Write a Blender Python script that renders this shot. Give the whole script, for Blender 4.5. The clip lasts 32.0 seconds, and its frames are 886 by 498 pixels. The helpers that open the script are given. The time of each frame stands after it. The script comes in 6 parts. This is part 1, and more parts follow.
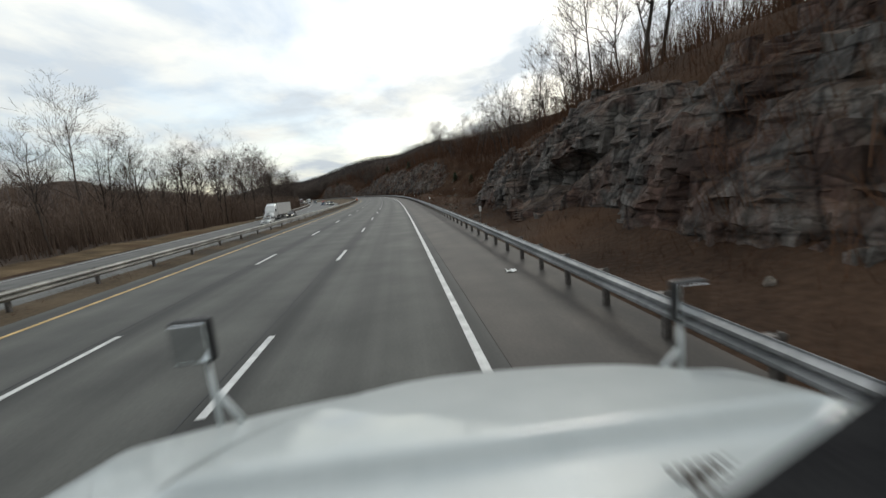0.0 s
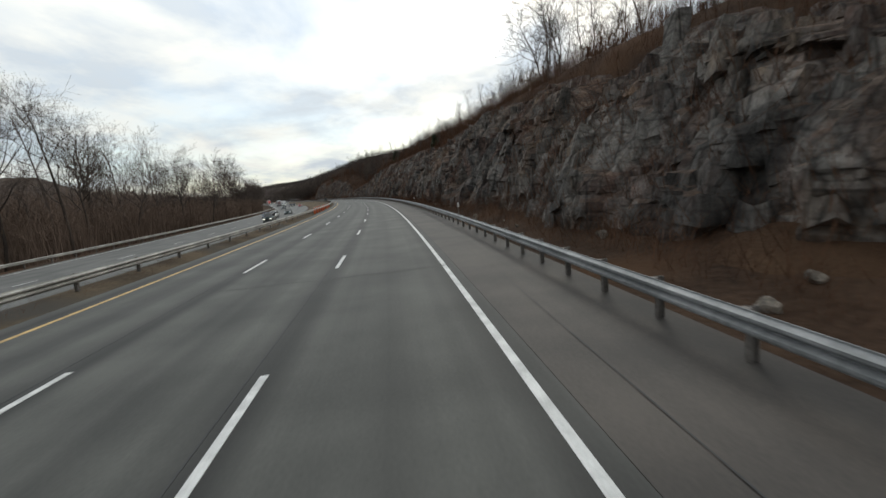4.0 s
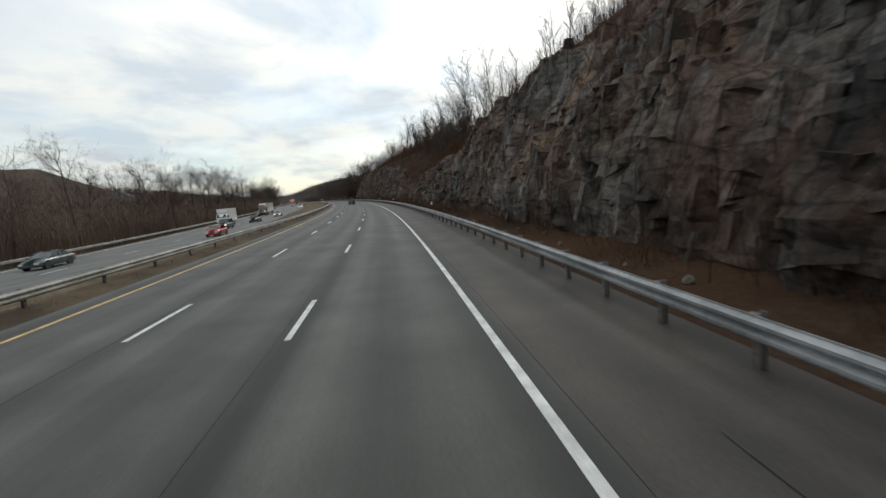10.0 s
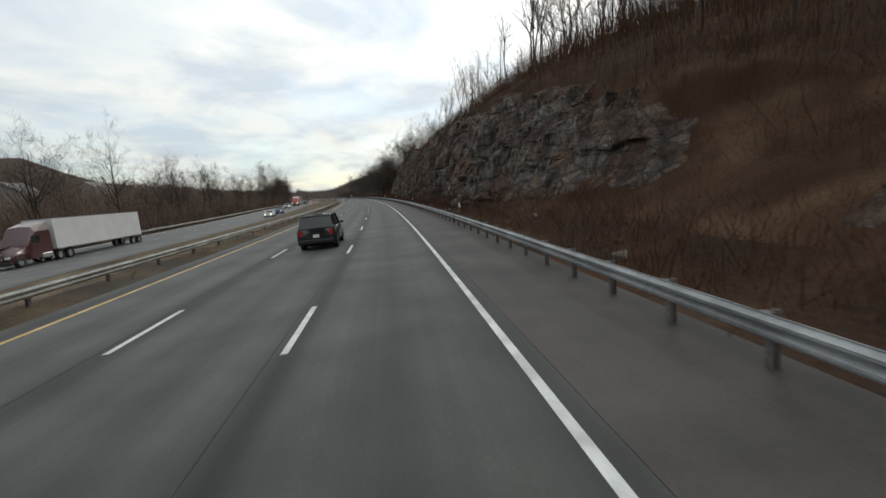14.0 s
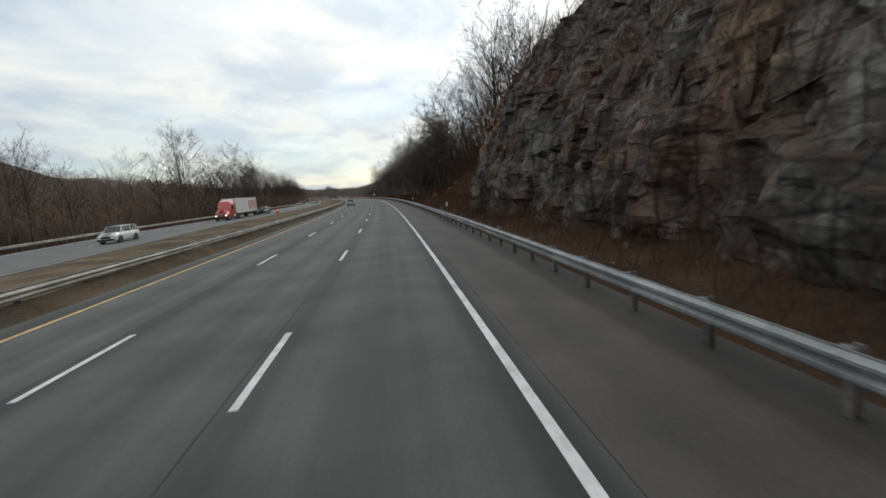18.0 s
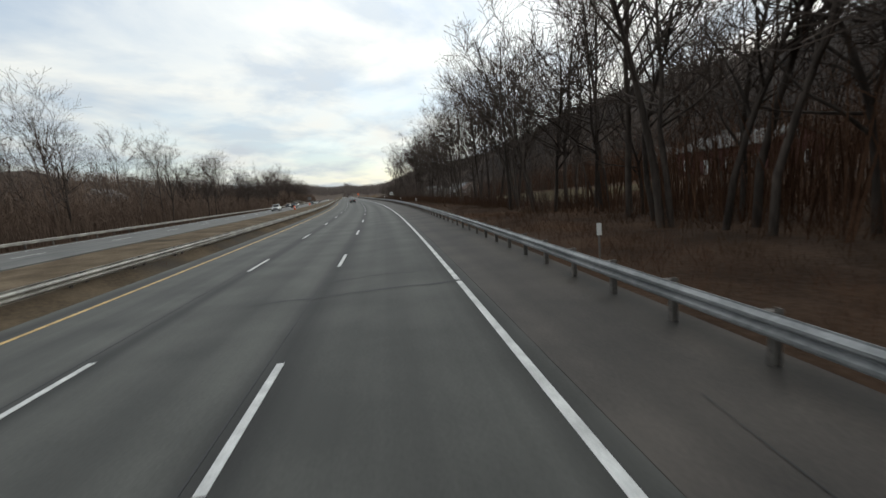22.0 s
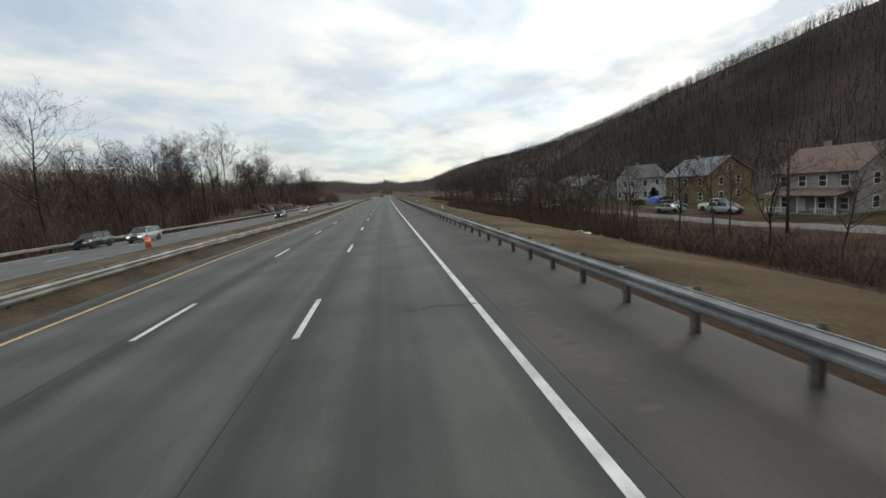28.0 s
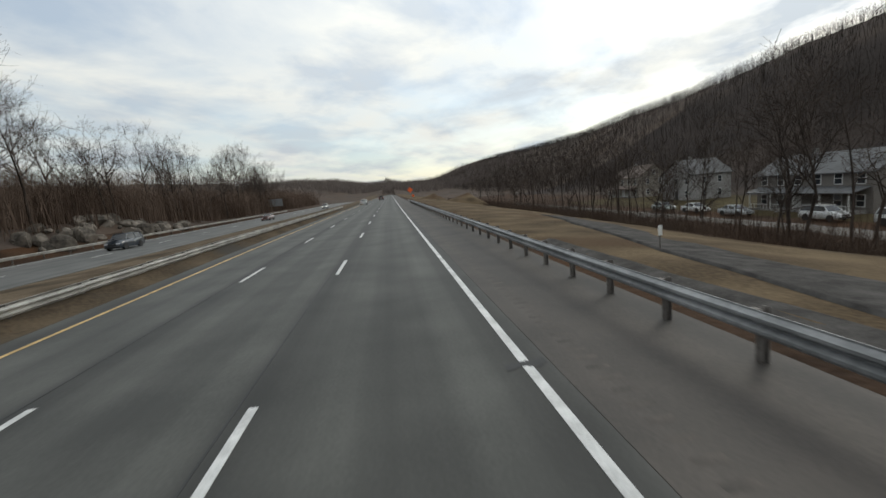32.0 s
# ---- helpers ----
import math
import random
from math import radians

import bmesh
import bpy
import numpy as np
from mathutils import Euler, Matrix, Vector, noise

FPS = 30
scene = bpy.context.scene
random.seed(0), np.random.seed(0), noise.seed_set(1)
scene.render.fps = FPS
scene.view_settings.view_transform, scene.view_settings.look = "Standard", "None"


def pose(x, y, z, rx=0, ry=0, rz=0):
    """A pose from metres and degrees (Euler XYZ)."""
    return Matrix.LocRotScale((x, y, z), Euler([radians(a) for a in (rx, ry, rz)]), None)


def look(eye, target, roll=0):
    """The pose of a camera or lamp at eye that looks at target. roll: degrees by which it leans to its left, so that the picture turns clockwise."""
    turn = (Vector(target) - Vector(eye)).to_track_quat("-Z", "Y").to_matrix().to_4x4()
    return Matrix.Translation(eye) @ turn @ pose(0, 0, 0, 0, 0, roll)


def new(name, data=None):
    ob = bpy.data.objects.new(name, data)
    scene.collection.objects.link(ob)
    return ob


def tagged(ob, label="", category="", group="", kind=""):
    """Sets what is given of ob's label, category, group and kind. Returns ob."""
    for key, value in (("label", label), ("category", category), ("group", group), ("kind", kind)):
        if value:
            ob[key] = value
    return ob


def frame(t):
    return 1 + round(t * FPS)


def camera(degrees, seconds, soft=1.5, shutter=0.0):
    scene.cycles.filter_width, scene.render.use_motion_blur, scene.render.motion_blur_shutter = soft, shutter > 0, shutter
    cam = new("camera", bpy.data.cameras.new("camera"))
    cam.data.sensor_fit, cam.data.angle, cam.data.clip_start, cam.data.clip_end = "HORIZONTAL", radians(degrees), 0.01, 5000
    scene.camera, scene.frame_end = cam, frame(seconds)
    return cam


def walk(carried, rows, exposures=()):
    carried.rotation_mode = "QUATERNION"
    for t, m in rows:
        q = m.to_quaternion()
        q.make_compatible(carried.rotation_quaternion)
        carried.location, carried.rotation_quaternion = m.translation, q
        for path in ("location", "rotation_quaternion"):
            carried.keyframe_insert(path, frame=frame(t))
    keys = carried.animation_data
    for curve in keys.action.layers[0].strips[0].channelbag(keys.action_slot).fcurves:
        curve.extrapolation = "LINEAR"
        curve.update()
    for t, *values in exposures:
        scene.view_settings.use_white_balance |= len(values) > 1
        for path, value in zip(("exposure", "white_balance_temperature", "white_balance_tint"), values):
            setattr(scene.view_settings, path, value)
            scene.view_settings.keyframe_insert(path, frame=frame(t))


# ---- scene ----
# One shared plan: s runs along the right edge line of the carriageway, u to the right of it, z up.
KS = [-60, 0, 60, 120, 190, 260, 330, 400, 470, 540, 600, 660, 710, 760, 820, 1000]
KV = [-0.02, 0.58, 3.49, 7.62, 9.58, 10.54, 9.36, 6.91, 6.45, 4.13, 6.43, 8.33, 7.16, 1.46, -0.94, -0.32]
SA = np.arange(-60.0, 2200.0, 2.0)
KAP = np.interp(SA, KS, np.array(KV) * 1e-4)
KAP[SA > 1000] = 0
TH = np.cumsum(KAP) * 2
TH -= np.interp(0, SA, TH)
RX = np.cumsum(-np.sin(TH)) * 2
RY = np.cumsum(np.cos(TH)) * 2
RX -= np.interp(0, SA, RX)
RY -= np.interp(0, SA, RY)
# straight run-out behind the start
SB = np.arange(-500.0, -60.0, 20.0)
RX = np.concatenate([RX[0] + np.sin(TH[0]) * (SA[0] - SB), RX])
RY = np.concatenate([RY[0] - np.cos(TH[0]) * (SA[0] - SB), RY])
TH = np.concatenate([np.full(len(SB), TH[0]), TH])
SA = np.concatenate([SB, SA])


def heading(s):
    return np.interp(s, SA, TH)


def at(s, u, z=0.0):
    """World place of plan coordinates; works on arrays too."""
    th = heading(s)
    return np.interp(s, SA, RX) + u * np.cos(th), np.interp(s, SA, RY) + u * np.sin(th), z + 0 * th


def place(s, u, z=0.0, turn=0.0, scale=1.0):
    x, y, zz = at(s, u, z)
    return Matrix.LocRotScale((x, y, zz), Euler((0, 0, float(heading(s)) + radians(turn))), Vector((scale, scale, scale)))


# ---- camera and its way ----
cam = camera(92.0, 32.0, soft=1.5, shutter=0.08)
EYE = 2.56
# seconds, s, u, turn from the road, extra tilt
WAY = [(0, -5.22, -0.95, 0.87, -0.02), (1, 22.74, -1.15, 0.78, -0.34), (2, 50.42, -1.52, -0.14, 0.11), (3, 78.82, -1.57, 0.35, -0.14),
       (6, 161.43, -1.26, -0.41, 0.16), (7, 189.99, -1.08, 0.73, 0.11), (8, 216.95, -1.18, 0.79, 0.18), (9, 245.21, -1.3, 0.45, 0.06),
       (10, 272.29, -1.46, 0.05, 0.19), (11, 299.75, -1.57, 0.31, -0.12), (12, 326.65, -1.66, 0.34, 0.5), (13, 354.93, -1.67, 0.14, -0.04),
       (16, 438.54, -1.42, -0.59, 0.3), (17, 466.69, -1.29, -0.76, 0.01), (18, 494.4, -1.38, 0.06, 0.08), (19, 521.68, -1.64, -0.13, 0.24),
       (20, 549.62, -1.75, -0.07, 0.27), (21, 578.46, -1.78, -0.07, 0.22), (22, 605.72, -1.69, -0.52, 0.01), (23, 632.24, -1.58, 0.07, 0.34),
       (24, 661.19, -1.53, 0.26, -0.33), (25, 688.69, -1.66, 0.18, -0.21), (28, 772.02, -1.7, -0.95, 0.22), (29, 804.58, -1.52, -0.42, -0.64),
       (30, 832.3, -1.66, -0.68, -0.74), (31, 860.25, -1.7, -0.17, -0.63), (32, 887.48, -1.66, -0.47, 0.21)]


def cubic(t, k):
    """Smooth value of column k of WAY at t."""
    ts = [r[0] for r in WAY]
    i = min(max(int(np.searchsorted(ts, t, side="right")) - 1, 0), len(ts) - 2)

    def slope(j):
        a, b = max(j - 1, 0), min(j + 1, len(ts) - 1)
        return (WAY[b][k] - WAY[a][k]) / (ts[b] - ts[a])
    h = ts[i + 1] - ts[i]
    x = (t - ts[i]) / h
    return ((2 * x ** 3 - 3 * x ** 2 + 1) * WAY[i][k] + (x ** 3 - 2 * x ** 2 + x) * h * slope(i)
            + (3 * x ** 2 - 2 * x ** 3) * WAY[i + 1][k] + (x ** 3 - x ** 2) * h * slope(i + 1))


rows = []
for i in range(65):
    t = i * 0.5
    s, u, dy, dp = (cubic(t, k) for k in (1, 2, 3, 4))
    x, y, _ = at(s, u)
    rows.append((t, pose(x, y, EYE, 90 - 8.33 + dp, 5.28, math.degrees(heading(s)) - 6.85 + dy)))
walk(cam, rows, exposures=[(0, 0.10, 6560, 5.5), (6, 0.12, 6560, 5.5), (16, 0.15, 6560, 5.5), (24, 0.18, 6560, 5.5), (29, 0.08, 6560, 5.5), (32, 0.04, 6560, 5.5)])

# ---- sky and light ----
SUN_EL, SUN_AZ = 27.0, -20.0   # height, and turn of the light's source from straight ahead to the left
world = bpy.data.worlds.new("sky")
scene.world = world
world.use_nodes = True
wn, wl = world.node_tree.nodes, world.node_tree.links
wn.clear()


def link(tree, a, ai, b, bi):
    tree.links.new(a.outputs[ai], b.inputs[bi])


WT = world.node_tree
sky = wn.new("ShaderNodeTexSky")
sky.sky_type, sky.sun_disc = "NISHITA", False
sky.sun_elevation, sky.sun_rotation = radians(SUN_EL), radians(-SUN_AZ)
coord = wn.new("ShaderNodeTexCoord")
sep = wn.new("ShaderNodeSeparateXYZ")
link(WT, coord, "Generated", sep, 0)
zup = wn.new("ShaderNodeMath")
zup.operation = "MAXIMUM"
zup.inputs[1].default_value = 0.0
link(WT, sep, "Z", zup, 0)
zadd = wn.new("ShaderNodeMath")
zadd.operation = "ADD"
zadd.inputs[1].default_value = 0.16
link(WT, zup, 0, zadd, 0)
flat = wn.new("ShaderNodeVectorMath")
flat.operation = "DIVIDE"
link(WT, coord, "Generated", flat, 0)
zc = wn.new("ShaderNodeCombineXYZ")
for i in range(3):
    link(WT, zadd, 0, zc, i)
link(WT, zc, 0, flat, 1)
mapn = wn.new("ShaderNodeMapping")
mapn.inputs["Scale"].default_value = (1.0, 0.75, 0.0)
mapn.inputs["Location"].default_value = (3.1, 1.7, 0.0)
link(WT, flat, 0, mapn, 0)
cl1 = wn.new("ShaderNodeTexNoise")
cl1.inputs["Scale"].default_value, cl1.inputs["Detail"].default_value, cl1.inputs["Roughness"].default_value = 1.5, 8, 0.55
cl1.inputs["Distortion"].default_value = 0.35
link(WT, mapn, 0, cl1, 0)
ramp = wn.new("ShaderNodeValToRGB")
ramp.color_ramp.elements[0].position, ramp.color_ramp.elements[1].position = 0.36, 0.62
ramp.color_ramp.elements[0].color, ramp.color_ramp.elements[1].color = (0.55, 0.55, 0.55, 1), (1, 1, 1, 1)
link(WT, cl1, 0, ramp, 0)
# under the cloud the sheet itself: grey-blue thin parts, bright thick parts
cl2 = wn.new("ShaderNodeTexNoise")
cl2.inputs["Scale"].default_value, cl2.inputs["Detail"].default_value = 1.7, 10
cl2.inputs["Roughness"].default_value, cl2.inputs["Distortion"].default_value = 0.55, 0.25
link(WT, mapn, 0, cl2, 0)
tone = wn.new("ShaderNodeMixRGB")
tone.inputs[1].default_value = (0.80, 0.86, 0.95, 1)
tone.inputs[2].default_value = (1.15, 1.14, 1.11, 1)
tramp = wn.new("ShaderNodeValToRGB")
tramp.color_ramp.elements[0].position, tramp.color_ramp.elements[1].position = 0.40, 0.56
link(WT, cl2, 0, tramp, 0)
link(WT, tramp, 0, tone, 0)
bgs = wn.new("ShaderNodeBackground")
bgs.inputs[1].default_value = 0.15
link(WT, sky, 0, bgs, 0)
bgc = wn.new("ShaderNodeBackground")
# thin cloud is brightest towards the hidden sun
sunv = wn.new("ShaderNodeVectorMath")
sunv.operation = "DOT_PRODUCT"
sunv.inputs[1].default_value = (math.sin(radians(-SUN_AZ)) * math.cos(radians(SUN_EL)), math.cos(radians(SUN_AZ)) * math.cos(radians(SUN_EL)), math.sin(radians(SUN_EL)))
link(WT, coord, "Generated", sunv, 0)
glow = wn.new("ShaderNodeMapRange")
glow.inputs[1].default_value, glow.inputs[2].default_value, glow.inputs[3].default_value, glow.inputs[4].default_value = -0.7, 0.95, 0.70, 1.05
link(WT, sunv, "Value", glow, 0)
# an overcast sky grows brighter from the horizon to the zenith
dome = wn.new("ShaderNodeMath")
dome.operation = "MULTIPLY_ADD"
dome.inputs[1].default_value, dome.inputs[2].default_value = 0.70, 0.64
link(WT, zup, 0, dome, 0)
bright = wn.new("ShaderNodeMath")
bright.operation = "MULTIPLY"
link(WT, glow, 0, bright, 0)
link(WT, dome, 0, bright, 1)
link(WT, bright, 0, bgc, 1)
link(WT, tone, 0, bgc, 0)
mixs = wn.new("ShaderNodeMixShader")
link(WT, ramp, 0, mixs, 0)
link(WT, bgs, 0, mixs, 1)
link(WT, bgc, 0, mixs, 2)
wout = wn.new("ShaderNodeOutputWorld")
link(WT, mixs, 0, wout, 0)

sun = new("sun", bpy.data.lights.new("sun", "SUN"))
sun.data.energy, sun.data.angle, sun.data.color = 0.6, radians(16), (1.0, 0.95, 0.88)
saz = radians(SUN_AZ)
sun.matrix_world = look((-math.sin(saz) * 100, math.cos(saz) * 100, 100 * math.tan(radians(SUN_EL))), (0, 0, 0))


# ---- materials ----
def mat(name, c1, c2, scale=1.0, rough=0.9, bump=0.2, metal=0.0, fine=12.0, c3=None, stretch=(1, 1, 1), dist=0.05, each=0.0, coat=0.0):
    """Two noises (patches, grain) between c1 and c2, a few stains of c3, and fine relief; world-size coordinates."""
    m = bpy.data.materials.new(name)
    m.use_nodes = True
    t = m.node_tree
    n = t.nodes
    b = n["Principled BSDF"]
    b.inputs["Roughness"].default_value, b.inputs["Metallic"].default_value = rough, metal
    b.inputs["Coat Weight"].default_value = coat
    if rough >= 0.9:
        b.inputs["Specular IOR Level"].default_value = 0.08
    tc = n.new("ShaderNodeTexCoord")
    mp = n.new("ShaderNodeMapping")
    mp.inputs["Scale"].default_value = stretch
    link(t, tc, "Object", mp, 0)
    a = n.new("ShaderNodeTexNoise")
    a.inputs["Scale"].default_value, a.inputs["Detail"].default_value = scale, 5
    link(t, mp, 0, a, 0)
    g = n.new("ShaderNodeTexNoise")
    g.inputs["Scale"].default_value, g.inputs["Detail"].default_value = scale * fine, 4
    link(t, mp, 0, g, 0)
    ad = n.new("ShaderNodeMath")
    ad.operation = "MULTIPLY_ADD"
    link(t, g, 0, ad, 0)
    ad.inputs[1].default_value = 0.5
    link(t, a, 0, ad, 2)
    r = n.new("ShaderNodeValToRGB")
    r.color_ramp.elements[0].position, r.color_ramp.elements[1].position = 0.58, 0.95
    r.color_ramp.elements[0].color, r.color_ramp.elements[1].color = (*c1, 1), (*c2, 1)
    link(t, ad, 0, r, 0)
    last = r
    if c3:
        s3 = n.new("ShaderNodeTexNoise")
        s3.inputs["Scale"].default_value, s3.inputs["Detail"].default_value = scale * 0.37, 3
        link(t, mp, 0, s3, 0)
        q = n.new("ShaderNodeValToRGB")
        q.color_ramp.elements[0].position, q.color_ramp.elements[1].position = 0.52, 0.66
        link(t, s3, 0, q, 0)
        mx = n.new("ShaderNodeMixRGB")
        link(t, q, 0, mx, 0)
        link(t, last, 0, mx, 1)
        mx.inputs[2].default_value = (*c3, 1)
        last = mx
    if each:
        oi = n.new("ShaderNodeObjectInfo")
        mr = n.new("ShaderNodeMapRange")
        link(t, oi, "Random", mr, 0)
        mr.inputs[3].default_value, mr.inputs[4].default_value = 1 - each, 1 + each
        hv = n.new("ShaderNodeHueSaturation")
        link(t, mr, 0, hv, "Value")
        link(t, last, 0, hv, "Color")
        last = hv
    link(t, last, 0, b, "Base Color")
    if bump:
        bm = n.new("ShaderNodeBump")
        bm.inputs["Strength"].default_value, bm.inputs["Distance"].default_value = bump, dist
        link(t, ad, 0, bm, "Height")
        link(t, bm, 0, b, "Normal")
    return m


def plain(name, c, rough=0.5, metal=0.0, emit=0.0, coat=0.0, trans=0.0):
    m = bpy.data.materials.new(name)
    m.use_nodes = True
    b = m.node_tree.nodes["Principled BSDF"]
    b.inputs["Base Color"].default_value = (*c, 1)
    b.inputs["Roughness"].default_value, b.inputs["Metallic"].default_value, b.inputs["Coat Weight"].default_value = rough, metal, coat
    b.inputs["Transmission Weight"].default_value = trans
    if emit:
        b.inputs["Emission Color"].default_value, b.inputs["Emission Strength"].default_value = (*c, 1), emit
    return m


def asphalt(name, c1, c2, lane, tracks):
    """Asphalt with oil and polish along the lanes, by the plan coordinates kept in the mesh's UV map."""
    m = mat(name, c1, c2, 0.45, 0.74, 0.25, fine=45, dist=0.008)
    t = m.node_tree
    n = t.nodes
    b = n["Principled BSDF"]
    src = b.inputs["Base Color"].links[0].from_node
    uv = n.new("ShaderNodeUVMap")
    sp = n.new("ShaderNodeSeparateXYZ")
    link(t, uv, 0, sp, 0)
    fr = n.new("ShaderNodeMath")
    fr.operation = "DIVIDE"
    fr.inputs[1].default_value = lane
    link(t, sp, "X", fr, 0)
    ph = n.new("ShaderNodeMath")
    ph.operation = "FRACT"
    link(t, fr, 0, ph, 0)
    cr = n.new("ShaderNodeValToRGB")
    el = cr.color_ramp.elements
    el[0].position, el[0].color = 0.0, (0.14, 0.14, 0.14, 1)
    el[1].position, el[1].color = 1.0, (0.14, 0.14, 0.14, 1)
    for p, v in ((0.05, 0.22), (0.13, 0.58), (0.26, 0.72), (0.40, 0.50), (0.5, 0.40), (0.60, 0.50), (0.74, 0.72), (0.87, 0.58), (0.95, 0.22)):
        e = el.new(p)
        e.color = (v, v, v, 1)
    link(t, ph, 0, cr, 0)
    mp = n.new("ShaderNodeMapping")
    mp.inputs["Scale"].default_value = (1.5, 0.012, 1)
    link(t, uv, 0, mp, 0)
    ns = n.new("ShaderNodeTexNoise")
    ns.inputs["Scale"].default_value, ns.inputs["Detail"].default_value = 1.0, 5
    link(t, mp, 0, ns, 0)
    sm = n.new("ShaderNodeMath")
    sm.operation = "MULTIPLY_ADD"
    link(t, ns, 0, sm, 0)
    sm.inputs[1].default_value = 0.9
    link(t, cr, 0, sm, 2)
    mr = n.new("ShaderNodeMapRange")
    link(t, sm, 0, mr, 0)
    mr.inputs[1].default_value, mr.inputs[2].default_value = 0.5, 1.4
    mr.inputs[3].default_value, mr.inputs[4].default_value = 1 - tracks, 1 + tracks
    hv = n.new("ShaderNodeHueSaturation")
    link(t, src, 0, hv, "Color")
    link(t, mr, 0, hv, "Value")
    link(t, hv, 0, b, "Base Color")
    return m


M_ASPHALT = asphalt("asphalt", (0.0355, 0.0358, 0.0318), (0.0655, 0.0655, 0.0585), 3.63, 0.7)
M_SHOULDER = asphalt("old_asphalt", (0.030, 0.0258, 0.0222), (0.064, 0.054, 0.0455), 2.9, 0.4)
M_OPP = asphalt("pale_asphalt", (0.066, 0.067, 0.063), (0.112, 0.112, 0.105), 4.2, 0.25)
M_WHITE = mat("white_line_paint", (0.42, 0.42, 0.41), (0.70, 0.70, 0.68), 2.0, 0.7, 0.15, fine=15, dist=0.004)
M_YELLOW = mat("yellow_line_paint", (0.36, 0.24, 0.09), (0.60, 0.41, 0.16), 2.0, 0.7, 0.15, fine=15, dist=0.004)
M_SEAM = mat("crack_sealant", (0.018, 0.018, 0.019), (0.032, 0.032, 0.032), 1.0, 0.7, 0.1, dist=0.004)


def rock_material(name="blasted_gneiss", value=1.0, warm=1.0, beds=0.5):
    """Blasted gneiss: grey and tan zones, rusty and leaf-brown stain, dark wet streaks, fine cracked relief."""
    m = bpy.data.materials.new(name)
    m.use_nodes = True
    t = m.node_tree
    n = t.nodes
    b = n["Principled BSDF"]
    b.inputs["Roughness"].default_value = 0.88
    b.inputs["Specular IOR Level"].default_value = 0.22
    tc = n.new("ShaderNodeTexCoord")

    def mapped(sc):
        mp = n.new("ShaderNodeMapping")
        mp.inputs["Scale"].default_value = sc
        mp.inputs["Rotation"].default_value = (0.10, 0.16, 0.4)
        link(t, tc, "Object", mp, 0)
        return mp

    def tex(sc, scale, detail=6, rough=0.55, wobble=0.0):
        x = n.new("ShaderNodeTexNoise")
        x.inputs["Scale"].default_value, x.inputs["Detail"].default_value = scale, detail
        x.inputs["Roughness"].default_value, x.inputs["Distortion"].default_value = rough, wobble
        link(t, mapped(sc), 0, x, 0)
        return x

    def span(src, lo, hi, a, z, out=0):
        r = n.new("ShaderNodeMapRange")
        link(t, src, out, r, 0)
        for k, v in enumerate((lo, hi, a, z)):
            r.inputs[1 + k].default_value = v
        return r

    def times(a, c):
        q = n.new("ShaderNodeMath")
        q.operation = "MULTIPLY"
        link(t, a, 0, q, 0)
        if isinstance(c, float):
            q.inputs[1].default_value = c
        else:
            link(t, c, 0, q, 1)
        return q

    def plus(a, k, c):
        q = n.new("ShaderNodeMath")
        q.operation = "MULTIPLY_ADD"
        link(t, a, 0, q, 0)
        q.inputs[1].default_value = k
        link(t, c, 0, q, 2)
        return q

    def mix(fac, a, colour):
        q = n.new("ShaderNodeMixRGB")
        link(t, fac, 0, q, 0)
        link(t, a, 0, q, 1)
        q.inputs[2].default_value = (*colour, 1)
        return q
    # zones of grey and tan rock
    zones = tex((1, 1, 0.7), 0.16, 9, 0.62, 0.4)
    cr = n.new("ShaderNodeValToRGB")
    el = cr.color_ramp.elements
    el[0].position, el[0].color = 0.30, (0.070, 0.065, 0.061, 1)
    el[1].position, el[1].color = 0.76, (0.165 * warm, 0.122, 0.088 / warm, 1)
    for q, c in ((0.42, (0.122, 0.114, 0.106)), (0.50, (0.188, 0.174, 0.158)), (0.57, (0.140, 0.121, 0.104)), (0.66, (0.200 * warm, 0.165, 0.130 / warm))):
        e = el.new(q)
        e.color = (*c, 1)
    link(t, zones, 0, cr, 0)
    # leaf mould and lichen caught in the joints and on the ledges
    mould = tex((1, 1, 0.55), 0.34, 7, 0.66, 0.6)
    last = mix(span(mould, 0.46, 0.60, 0.0, 0.85), cr, (0.084 * warm, 0.056, 0.042))
    rust = tex((1, 1, 0.25), 0.5, 6, 0.6)
    last = mix(span(rust, 0.60, 0.74, 0.0, 0.65), last, (0.185, 0.118, 0.070))
    geo = n.new("ShaderNodeNewGeometry")
    up = n.new("ShaderNodeSeparateXYZ")
    link(t, geo, "Normal", up, 0)
    litter = span(up, 0.55, 0.85, 0.0, 0.75, "Z")
    last = mix(litter, last, (0.092, 0.056, 0.036))
    # tone: broken stones, dark wet streaks, grain
    stones = n.new("ShaderNodeTexVoronoi")
    stones.inputs["Scale"].default_value = 1.3
    wob = n.new("ShaderNodeMixRGB")
    wob.blend_type = "ADD"
    wob.inputs[0].default_value = 0.9
    link(t, mapped((1, 1, 0.45 + 0.9 * beds)), 0, wob, 1)
    link(t, mould, 1, wob, 2)
    link(t, wob, 0, stones, 0)
    sx = n.new("ShaderNodeSeparateXYZ")
    link(t, stones, "Color", sx, 0)
    tone = span(sx, 0.0, 1.0, 0.72 * value, 1.22 * value, "X")
    streak = tex((1, 1, 0.05), 0.75, 6, 0.6)
    tone = times(tone, span(streak, 0.38, 0.60, 0.42, 1.12))
    grain = tex((1, 1, 1.2), 3.4, 9, 0.68)
    tone = times(tone, span(grain, 0.25, 0.75, 0.55, 1.45))
    isl = span(geo, 0.0, 1.0, 0.84, 1.14, "Random Per Island")
    tone = times(tone, isl)
